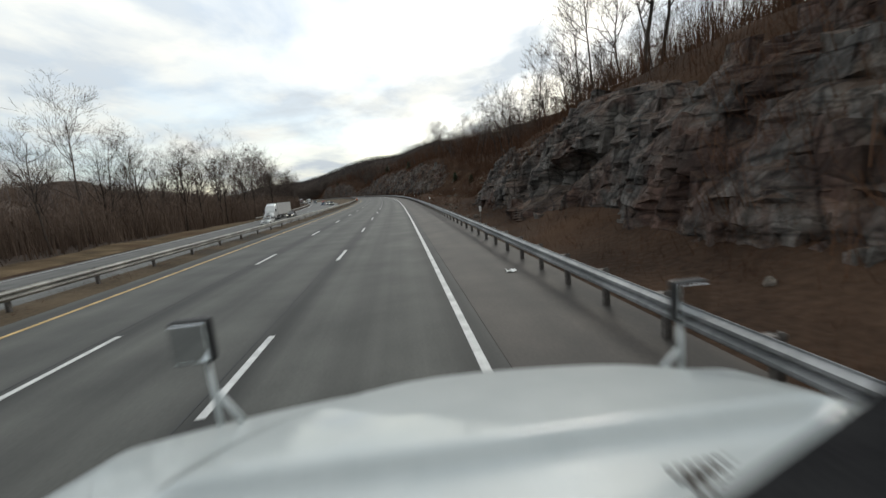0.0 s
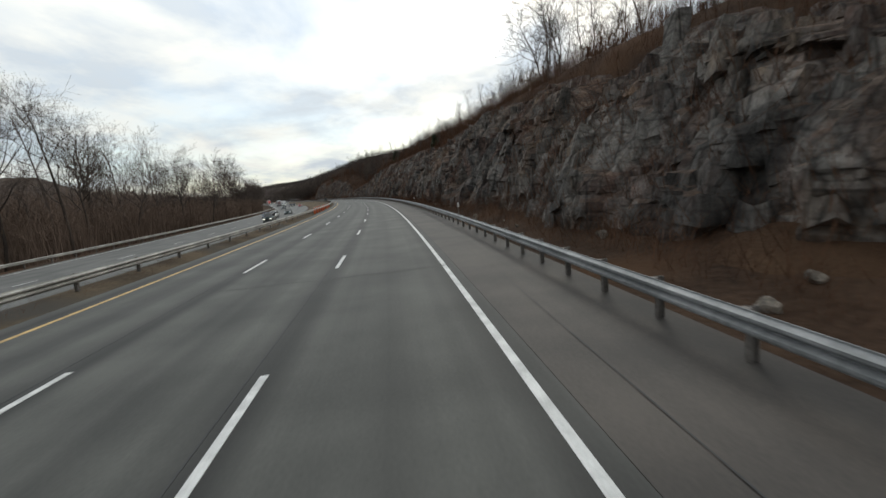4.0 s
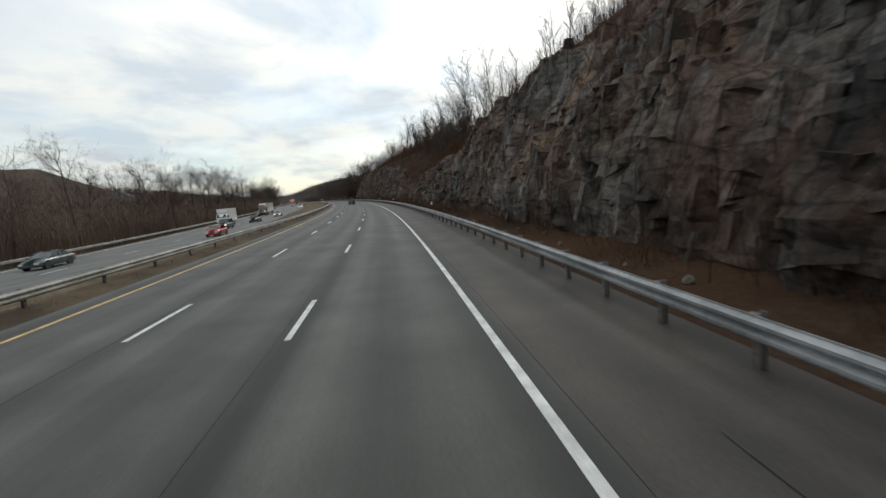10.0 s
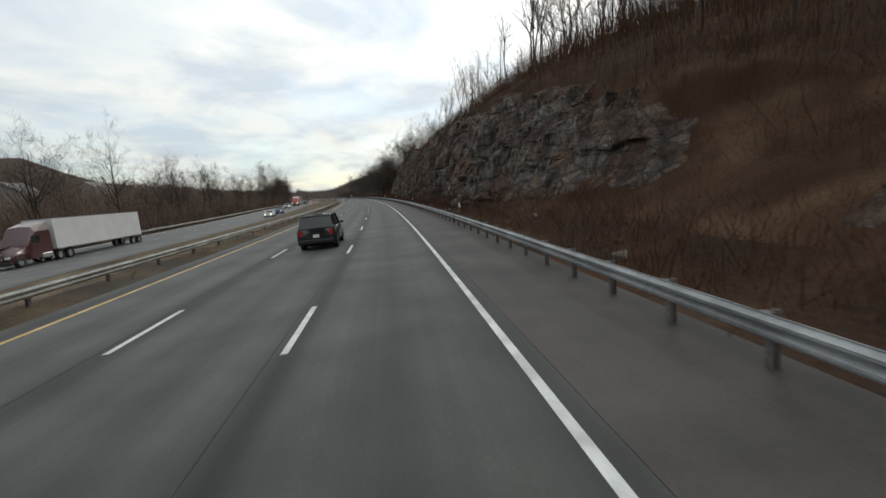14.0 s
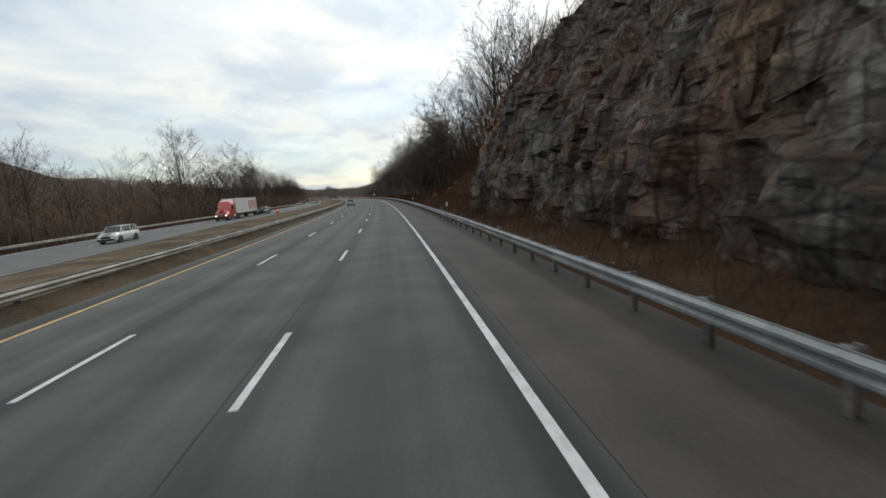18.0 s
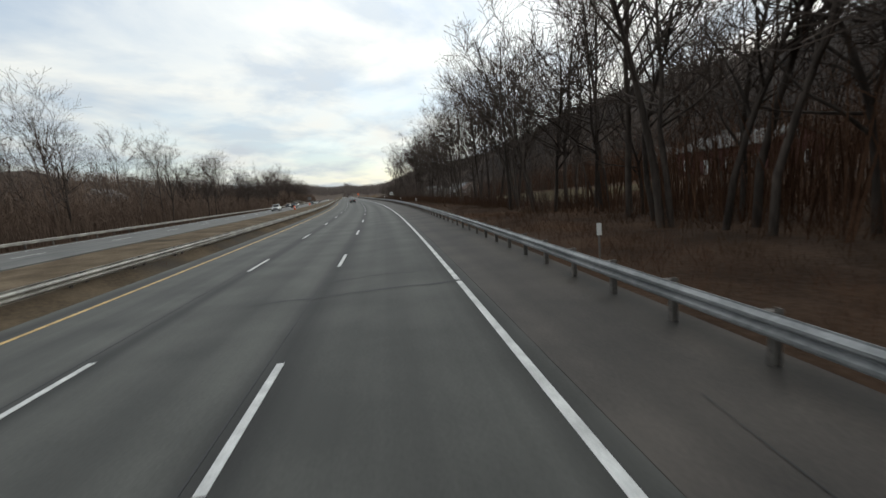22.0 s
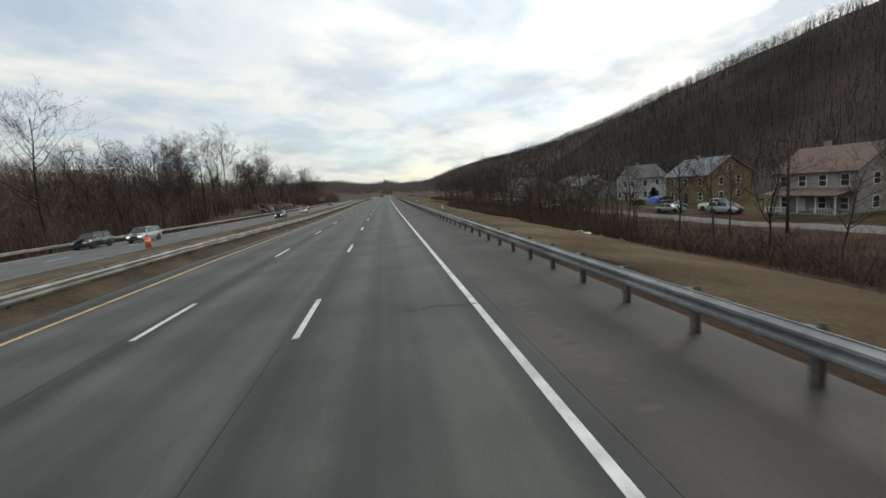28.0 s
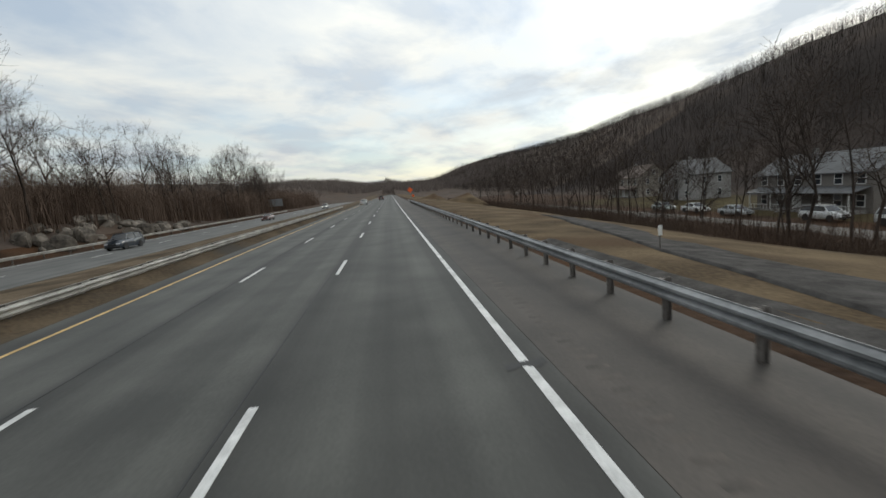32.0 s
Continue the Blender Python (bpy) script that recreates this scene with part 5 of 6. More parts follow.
def semi(cab_colour, trailer_colour, label, m, lit=False, stripes=None, trailer=14.6):
    """Tractor and box trailer, front towards +y, origin under the tractor's nose."""
    P, T = paint(cab_colour), paint(trailer_colour)
    root = tagged(new("semi_truck"), label, "truck")
    root.matrix_basis = m
    nose = [(-2.05, [(0, 0.55), (1.05, 0.55), (1.12, 1.2), (1.02, 1.85), (0, 1.95)]), (-1.0, [(0, 0.5), (1.1, 0.5), (1.15, 1.05), (0.95, 1.70), (0, 1.80)]),
            (-0.25, [(0, 0.45), (1.08, 0.45), (1.1, 0.95), (0.85, 1.50), (0, 1.60)]), (0.0, [(0, 0.5), (0.95, 0.5), (0.98, 0.9), (0.75, 1.3), (0, 1.4)])]
    part("bonnet", loft("bonnet", nose, P), root)
    cab = [(-4.6, [(0, 0.6), (1.18, 0.6), (1.22, 1.2), (1.22, 3.0), (1.05, 3.75), (0, 3.85)]), (-2.9, [(0, 0.6), (1.18, 0.6), (1.22, 1.2), (1.2, 2.9), (0.95, 3.35), (0, 3.45)]),
           (-2.2, [(0, 0.6), (1.16, 0.6), (1.2, 1.2), (1.15, 2.1), (1.0, 2.3), (0, 2.4)]), (-1.95, [(0, 0.6), (1.1, 0.6), (1.12, 1.2), (1.08, 1.7), (1.0, 1.8), (0, 1.9)])]
    part("cab", loft("cab", cab, P, False), root)
    bm = bmesh.new()
    box(bm, 0, 0, 0, 1.95, 0.03, 0.85, 0.01)
    bmesh.ops.transform(bm, matrix=Matrix.Translation((0, -2.36, 2.42)) @ Matrix.Rotation(radians(35), 4, "X"), verts=bm.verts)
    part("windscreen", bm_mesh("windscreen", bm, M_GLASS), root, "dark raked windscreen")
    for sx in (-1, 1):
        boxpart("side_window", root, M_GLASS, (sx * 1.205, -2.95, 2.3), (0.03, 0.75, 0.65), 0.01)
        boxpart("mirror", root, M_BLACK, (sx * 1.45, -2.2, 2.3), (0.22, 0.10, 0.6), 0.03)
        boxpart("headlight", root, M_LAMP if lit else M_LENS, (sx * 0.82, -0.08, 0.95), (0.36, 0.2, 0.22), 0.05)
        boxpart("fuel_tank", root, M_CHROME, (sx * 1.0, -3.9, 0.75), (0.45, 1.4, 0.55), 0.15)
        add_wheel(root, sx * 1.0, -0.95, "truck")
        for y in (-5.6, -6.9, -6.0 - trailer + 2.6, -6.0 - trailer + 1.3):
            add_wheel(root, sx * 0.98, y, "truck")
    boxpart("bumper", root, M_BLACK, (0, -0.02, 0.48), (2.2, 0.25, 0.32), 0.06)
    boxpart("grille", root, M_CHROME, (0, 0.0, 1.05), (0.95, 0.08, 0.55), 0.03)
    boxpart("chassis", root, M_BLACK, (0, -5.6, 0.85), (0.9, 4.0, 0.25), 0.02)
    y0 = -5.1
    tr = boxpart("trailer", root, T, (0, y0 - trailer / 2, 2.55), (2.55, trailer, 2.85), 0.03, "long smooth-sided box trailer")
    boxpart("side_rail", root, M_POST, (0, y0 - trailer / 2, 1.10), (2.58, trailer, 0.10), 0.01)
    boxpart("top_rail", root, M_STEEL, (0, y0 - trailer / 2, 3.97), (2.58, trailer, 0.08), 0.01)
    boxpart("underride_guard", root, M_BLACK, (0, y0 - trailer + 0.1, 0.55), (2.3, 0.1, 0.12), 0.01)
    boxpart("landing_gear", root, M_BLACK, (0, y0 - 2.6, 0.7), (1.8, 0.15, 0.8), 0.02)
    if stripes:
        for k in range(3):
            for sx in (-1, 1):
                for name, r, out, c in (("round_mark", 0.95, 0.0, stripes), ("pale_ring", 0.68, 0.006, trailer_colour), ("round_centre", 0.36, 0.012, stripes)):
                    bm = bmesh.new()
                    bmesh.ops.create_cone(bm, cap_ends=True, segments=28, radius1=r, radius2=r, depth=0.012, matrix=Matrix.Translation((sx * (1.280 + out), y0 - trailer + 5.4 - k * 2.1, 2.6)) @ Matrix.Rotation(math.pi / 2, 4, "Y"))
                    part(name, bm_mesh(name, bm, paint(c)), root, "plain red disc on the trailer side" if r > 0.9 else "")
    return root


def box_truck(cab_colour, body_colour, label, m):
    """Cab-over truck with a tall box body, front towards +y, origin under its front."""
    P, T = paint(cab_colour), paint(body_colour)
    root = tagged(new("box_truck"), label, "truck")
    root.matrix_basis = m
    cab = [(-1.75, [(0, 0.55), (1.05, 0.55), (1.08, 1.3), (1.05, 2.3), (0.9, 2.55), (0, 2.62)]), (-0.55, [(0, 0.5), (1.05, 0.5), (1.08, 1.3), (1.02, 2.25), (0.88, 2.48), (0, 2.55)]),
           (-0.12, [(0, 0.45), (1.02, 0.45), (1.06, 1.25), (0.96, 1.75), (0.86, 1.9), (0, 1.98)]), (0.0, [(0, 0.5), (0.98, 0.5), (1.0, 1.1), (0.92, 1.35), (0.8, 1.42), (0, 1.48)])]
    part("cab", loft("cab", cab, P, False), root)
    bm = bmesh.new()
    box(bm, 0, 0, 0, 1.75, 0.03, 0.78, 0.01)
    bmesh.ops.transform(bm, matrix=Matrix.Translation((0, -0.27, 2.12)) @ Matrix.Rotation(radians(38), 4, "X"), verts=bm.verts)
    part("windscreen", bm_mesh("windscreen", bm, M_GLASS), root, "dark upright windscreen")
    boxpart("body", root, T, (0, -4.6, 2.2), (2.45, 5.5, 2.75), 0.03, "plain white box body")
    boxpart("roof_fairing", root, P, (0, -1.25, 2.85), (1.7, 0.9, 0.6), 0.2)
    boxpart("chassis", root, M_BLACK, (0, -4.0, 0.72), (0.9, 6.6, 0.22), 0.02)
    boxpart("bumper", root, M_BLACK, (0, -0.02, 0.5), (2.05, 0.2, 0.28), 0.05)
    boxpart("grille", root, M_BLACK, (0, 0.01, 1.0), (1.2, 0.05, 0.28), 0.02)
    boxpart("side_rail", root, M_POST, (0, -4.6, 0.86), (2.48, 5.5, 0.10), 0.01)
    for sx in (-1, 1):
        boxpart("side_window", root, M_GLASS, (sx * 1.05, -0.95, 1.95), (0.05, 0.75, 0.55), 0.01)
        boxpart("mirror", root, M_BLACK, (sx * 1.28, -0.35, 1.95), (0.18, 0.08, 0.42), 0.03)
        boxpart("headlight", root, M_LENS, (sx * 0.78, 0.0, 0.86), (0.3, 0.1, 0.18), 0.04)
        boxpart("marker_light", root, M_ORANGE_LAMP, (sx * 0.9, -1.87, 3.5), (0.12, 0.04, 0.05), 0.01)
        add_wheel(root, sx * 0.95, -0.95, "truck")
        add_wheel(root, sx * 0.92, -5.6, "truck")
    return root


def oncoming(s, u):
    n, f = float(opp(s, ON)), float(opp(s, OF))
    return place(s, min(max(u, f + 1.6), n - 1.6), float(opp(s, OZ)), 180)


WHITE_C, SILVER_C, BLACK_C, NAVY_C = (0.62, 0.63, 0.62), (0.34, 0.36, 0.37), (0.016, 0.017, 0.018), (0.025, 0.035, 0.05)
TEAL_C, MAROON_C, RED_C, BROWN_C = (0.03, 0.055, 0.055), (0.065, 0.018, 0.018), (0.38, 0.035, 0.028), (0.12, 0.05, 0.04)
ON_OPP = "driving on the opposite carriageway"
semi(WHITE_C, (0.70, 0.70, 0.69), "white semi truck with white box trailer on the far carriageway", oncoming(100, -30.6))
car("sedan", WHITE_C, "white sedan ahead of the white semi truck", oncoming(85.6, -27))
car("sedan", BLACK_C, "black sedan with headlights on beside the white semi truck", oncoming(110.1, -27.3), lit=True)
car("sedan", NAVY_C, "dark car on the opposite carriageway behind the median rail", oncoming(8.5, -15.8))
car("suv", TEAL_C, "dark teal estate car " + ON_OPP, oncoming(198.9, -23.3), lit=True)
car("suv", WHITE_C, "white crossover " + ON_OPP, oncoming(217.9, -25.6), lit=True)
car("sedan", (0.02, 0.05, 0.11), "dark blue sedan " + ON_OPP, oncoming(224.4, -28.3))
car("sedan", TEAL_C, "dark teal sedan beside the outer guardrail", oncoming(236.6, -24.5))
car("sedan", TEAL_C, "dark green sedan on the opposite carriageway", oncoming(315.9, -31.9))
car("sedan", RED_C, "red sedan in the queue of oncoming traffic", oncoming(338.6, -24.7))
car("suv", NAVY_C, "dark crossover with headlights on in the oncoming queue", oncoming(357.9, -28.9), lit=True)
car("suv", BLACK_C, "black pickup-like crossover behind the white box truck", oncoming(374.1, -27))
car("sedan", SILVER_C, "silver sedan in front of the maroon semi truck", oncoming(400.4, -25.9), lit=True)
box_truck(WHITE_C, (0.68, 0.68, 0.67), "white cab-over box truck " + ON_OPP, oncoming(369, -32.5))
semi(MAROON_C, (0.66, 0.66, 0.65), "dark maroon semi truck pulling a plain white trailer", oncoming(422.8, -33.8))
car("sedan", WHITE_C, "white sedan far along the opposite carriageway", oncoming(482.5, -23.2), lit=True)
car("sedan", (0.015, 0.035, 0.12), "blue sedan on the opposite carriageway", oncoming(495, -22.9))
semi(RED_C, (0.68, 0.67, 0.66), "red semi truck with white trailer bearing red discs", oncoming(576.7, -30.5), lit=True, stripes=(0.40, 0.04, 0.035))
car("suv", NAVY_C, "dark blue crossover following the red semi truck", oncoming(596, -27.6))
car("pickup", WHITE_C, "white crew-cab pickup " + ON_OPP, oncoming(732.3, -26.5), category="pickup")
car("suv", BLACK_C, "black crossover near the outer guardrail", oncoming(770, -26))
car("suv", BLACK_C, "dark hatchback close to the outer guardrail", oncoming(824.3, -35))
car("suv", SILVER_C, "silver crossover beside an orange traffic drum", oncoming(827.9, -30.8), lit=True)
car("suv", TEAL_C, "dark teal crossover with headlights on, opposite the houses", oncoming(875.2, -23.1), lit=True)
car("suv", NAVY_C, "dark blue crossover passing pale boulders", oncoming(939.9, -31.9))
car("sedan", BROWN_C, "rust-coloured sedan on the opposite carriageway", oncoming(985.8, -28.6))
car("suv", WHITE_C, "white van-like crossover far ahead", oncoming(1048, -22), lit=True)
car("suv", WHITE_C, "white panel van " + ON_OPP, oncoming(544.3, -30))
car("sedan", WHITE_C, "white coupe on the opposite carriageway near the boulders", oncoming(902, -25.4))
car("suv", BLACK_C, "black boxy crossover ahead in the middle lane", place(407, -5.3, 0.0))
car("suv", WHITE_C, "white crossover driving beside the yellow line", place(606, -8.8, 0.0))
car("sedan", BLACK_C, "dark sedan far ahead in the middle lane", place(745, -5.6, 0.0))
car("sedan", WHITE_C, "white sedan far off beside the yellow line", place(1010, -9.0, 0.0))
car("suv", BROWN_C, "maroon crossover far ahead in the middle lane", place(1070, -5.4, 0.0))

# ---- roadside signs, posts, cones ----
M_ORANGE = plain("safety_orange", (0.85, 0.13, 0.025), 0.55)
M_SIGNWHITE = mat("white_sheeting", (0.62, 0.62, 0.60), (0.74, 0.74, 0.72), 3.0, 0.5, 0.0)
M_SIGNBACK = mat("sign_back_aluminium", (0.24, 0.25, 0.26), (0.34, 0.35, 0.36), 2.0, 0.5, 0.05, metal=0.5)


def marker(s, u, h=1.15):
    root = tagged(new("delineator"), "white roadside marker plate on a thin steel post", "marker post", "roadside markers")
    root.matrix_basis = place(s, u, land1(s, u) if u > 6 else 0.0)
    boxpart("post", root, M_POST, (0, 0, h / 2 - 0.2), (0.045, 0.03, h + 0.3), 0.006)
    boxpart("plate", root, M_SIGNWHITE, (0, -0.025, h - 0.17), (0.14, 0.012, 0.34), 0.004)


for s, u in ((21, 4.0), (60, 4.0), (99.7, 4.05), (140, 4.0), (181, 4.4), (264, 3.9), (320, 4.0), (375.3, 4.0), (417, 4.2), (459, 4.2), (497, 4.1), (533.6, 3.9), (575, 4.0), (617, 4.1), (672, 4.2), (698, 4.25), (745, 4.5)):
    marker(s, u)
marker(816.5, 4.2, 0.8)
marker(858, 4.4, 0.8)
marker(900.6, 7.1, 0.9)


def cone(s, u, h=1.05):
    root = tagged(new("traffic_cone"), "orange traffic cone with white collars by the median rail", "traffic cone", "median cones")
    root.matrix_basis = place(s, u, 0.0)
    bm = bmesh.new()
    bmesh.ops.create_cone(bm, cap_ends=True, segments=16, radius1=0.19, radius2=0.045, depth=h, matrix=Matrix.Translation((0, 0, h / 2)))
    part("body", bm_mesh("body", bm, M_ORANGE, True), root)
    boxpart("base", root, M_BLACK, (0, 0, 0.02), (0.44, 0.44, 0.05), 0.02)
    for z0, dz in ((0.62, 0.16), (0.84, 0.10)):
        r = lambda z: 0.19 + (0.045 - 0.19) * z / h + 0.004
        bm = bmesh.new()
        bmesh.ops.create_cone(bm, cap_ends=True, segments=16, radius1=r(z0), radius2=r(z0 + dz), depth=dz, matrix=Matrix.Translation((0, 0, z0 + dz / 2)))
        part("collar", bm_mesh("collar", bm, M_SIGNWHITE, True), root, "white reflective collar")


for s in (178.5, 182.3, 186.3, 191.1, 195.5, 203, 211):
    cone(s, -12.15)


def drum(s, u):
    root = tagged(new("traffic_drum"), "orange traffic drum at the edge of the opposite road", "traffic drum", "traffic drums")
    root.matrix_basis = place(s, u, max(float(opp(s, OZ)), land1(s, u) + 0.03) if u < opp(s, ON) else land1(s, u) + 0.03)
    bm = bmesh.new()
    bmesh.ops.create_cone(bm, cap_ends=True, segments=18, radius1=0.28, radius2=0.22, depth=0.95, matrix=Matrix.Translation((0, 0, 0.5)))
    part("barrel", bm_mesh("barrel", bm, M_ORANGE, True), root)
    bm = bmesh.new()
    bmesh.ops.create_cone(bm, cap_ends=True, segments=18, radius1=0.265, radius2=0.255, depth=0.14, matrix=Matrix.Translation((0, 0, 0.62)))
    part("band", bm_mesh("band", bm, M_SIGNWHITE, True), root)


for s, du in ((592, -0.5), (724, 1.6), (814.6, -0.5)):
    drum(s, float(opp(s, ON)) + du)


def sign(s, u, zc, w, h, face, label, turn=0.0, diamond=False, legs=1):
    root = tagged(new("road_sign"), label, "road sign")
    g = land1(s, u) if (u > 3.3 or u < -12.7) else 0.0
    root.matrix_basis = place(s, u, g, turn)
    bm = bmesh.new()
    box(bm, 0, 0, 0, w, 0.02, h, 0.006)
    if diamond:
        bmesh.ops.rotate(bm, verts=bm.verts, matrix=Matrix.Rotation(radians(45), 3, "Y"))
    bmesh.ops.translate(bm, verts=bm.verts, vec=(0, -0.06, zc))
    part("panel", bm_mesh("panel", bm, face), root)
    for k in range(legs):
        x = 0 if legs == 1 else (-w * 0.35 + k * w * 0.7)
        boxpart("post", root, M_POST, (x, 0, zc / 2 - 0.2), (0.07, 0.07, zc + h * 0.3 + 0.4), 0.006)
    return root


sg1 = sign(728, 5.1, 1.95, 1.0, 0.75, M_SIGNWHITE, "small white roadside sign on a post behind the guardrail")
for k, (w, z) in enumerate(((0.6, 2.1), (0.7, 1.97), (0.5, 1.84))):
    boxpart("text_bar", sg1, M_BLACK, (0, -0.073, z), (w, 0.006, 0.055), 0.0)
sign(1018, 4.6, 2.9, 1.2, 1.2, M_ORANGE, "orange diamond road work sign beside the shoulder", diamond=True)
sign(1000, 4.4, 1.3, 0.5, 0.6, M_ORANGE, "small orange plaque sign on a post by the shoulder")
sign(1050, -43, 3.2, 5.0, 2.6, M_SIGNBACK, "grey back of a large sign beyond the opposite road", legs=2)


# ---- loose stones at the foot of the rock and along the left bank ----
def stone_mesh(seed):
    """An angular broken block: a lump trimmed by a few random planes."""
    rng = np.random.RandomState(seed)
    bm = bmesh.new()
    bmesh.ops.create_icosphere(bm, subdivisions=2, radius=0.62)
    cuts = []
    for _ in range(11):
        d = rng.normal(0, 1, 3)
        cuts.append((Vector(d / np.linalg.norm(d)), rng.uniform(0.30, 0.50)))
    for v in bm.verts:
        for n, k in cuts:
            e = v.co.dot(n) - k
            if e > 0:
                v.co -= n * e
        v.co += v.co.normalized() * 0.03 * noise.noise(v.co * 4 + Vector((seed, 0, 0)))
    return bm_mesh("stone", bm, M_STONE)


STONES = [stone_mesh(i) for i in range(8)]
rs = random.Random(17)


def boulder(s, u, size, label, group, z=None):
    ob = tagged(new("boulder", rs.choice(STONES)), label, "boulder", group)
    g = land1(s, u) if z is None else z
    x, y, _ = at(s, u)
    k = size
    ob.matrix_basis = Matrix.LocRotScale((x, y, g + 0.18 * k), Euler((rs.uniform(-.3, .3), rs.uniform(-.3, .3), rs.uniform(0, 6.28))), Vector((k * rs.uniform(.8, 1.3), k * rs.uniform(.8, 1.3), k * rs.uniform(.7, 1.1))))


for _ in range(110):
    s = rs.uniform(-10, 560)
    if 55 < s < 95 and rs.random() < 0.6:
        continue
    u = 4.0 + (float(prof(s, PB)) - 4.0) * rs.random() ** 0.7
    boulder(s, u, rs.choice((0.15, 0.2, 0.25, 0.3, 0.4)), "grey broken rock fallen at the foot of the cut", "fallen rocks")
for k in range(80):
    s = rs.uniform(54, 108) if k % 3 else rs.uniform(54, 76)
    boulder(s, rs.uniform(8, 22), rs.choice((0.15, 0.2, 0.3, 0.4, 0.7)) if k % 31 else 0.8, "pale rock showing on the brown slope", "slope rocks")
for _ in range(26):
    boulder(rs.uniform(550, 585), rs.uniform(7, 19), rs.choice((0.25, 0.35, 0.5, 0.8, 1.2)), "pale rock showing through the brown hillside", "hillside rocks")
for _ in range(80):
    s = 916 + 56 * rs.random()
    u = float(opp(s, OF)) - 2.8 - 6.0 * rs.random()
    boulder(s, u, rs.uniform(0.7, 2.4), "grey boulder piled on the bank beyond the road", "bank boulders")


def litter(s, u, w, label="white scrap of litter on the ground"):
    bm = bmesh.new()
    bmesh.ops.create_grid(bm, x_segments=5, y_segments=5, size=0.5)
    for v in bm.verts:
        v.co.z = 0.10 + 0.25 * noise.noise(v.co * 3 + Vector((s, u, 0)))
    bmesh.ops.solidify(bm, geom=bm.faces[:], thickness=0.02)
    ob = tagged(new("litter", bm_mesh("litter", bm, M_SIGNWHITE)), label, "litter", "litter")
    g = land1(s, u) if u > 3.3 else 0.0
    ob.matrix_basis = place(s, u, g, rs.uniform(0, 360), w)


for s, u, w in ((6.5, 2.0, 0.28), (16, 3.3, 0.2), (3, 3.5, 0.25), (27, 3.4, 0.2), (90, 3.5, 0.25), (256, 2.2, 0.15), (345, 3.6, 0.3), (349, 3.7, 0.25), (526, 4.2, 0.2), (530, 3.9, 0.25),
                (802, 14, 0.5), (806, 17.5, 1.1), (796, 10, 0.4), (799, 11, 0.35), (803, 12.5, 0.3), (893, 6.5, 0.3), (899, 8.5, 0.25), (868, 14, 0.35), (874, 16, 0.3)):
    litter(s, u, w)
# ---- houses and street below the highway ----
M_PANE = plain("window_pane", (0.03, 0.035, 0.04), 0.08, coat=0.4)
M_TRIM = mat("white_trim", (0.55, 0.55, 0.53), (0.68, 0.68, 0.66), 2.0, 0.6, 0.05)
M_CONCRETE = mat("old_concrete", (0.16, 0.155, 0.145), (0.28, 0.27, 0.255), 0.8, 0.9, 0.3, fine=14, dist=0.02)
M_TARP = mat("blue_tarpaulin", (0.02, 0.07, 0.30), (0.035, 0.11, 0.42), 1.5, 0.5, 0.4, dist=0.1)


def siding(c):
    m = mat("siding", tuple(v * 0.8 for v in c), c, 0.5, 0.8, 0.1, fine=10, dist=0.02)
    t = m.node_tree
    w = t.nodes.new("ShaderNodeTexWave")
    w.bands_direction, w.wave_profile = "Z", "SAW"
    w.inputs["Scale"].default_value = 2.4
    tc = t.nodes.new("ShaderNodeTexCoord")
    link(t, tc, "Object", w, 0)
    b = t.nodes.new("ShaderNodeBump")
    b.inputs["Strength"].default_value, b.inputs["Distance"].default_value = 0.5, 0.03
    link(t, w, 0, b, "Height")
    link(t, b, 0, t.nodes["Principled BSDF"], "Normal")
    return m


def shingles(c):
    return mat("roofing", tuple(v * 0.7 for v in c), c, 1.1, 0.85, 0.4, fine=8, dist=0.04)


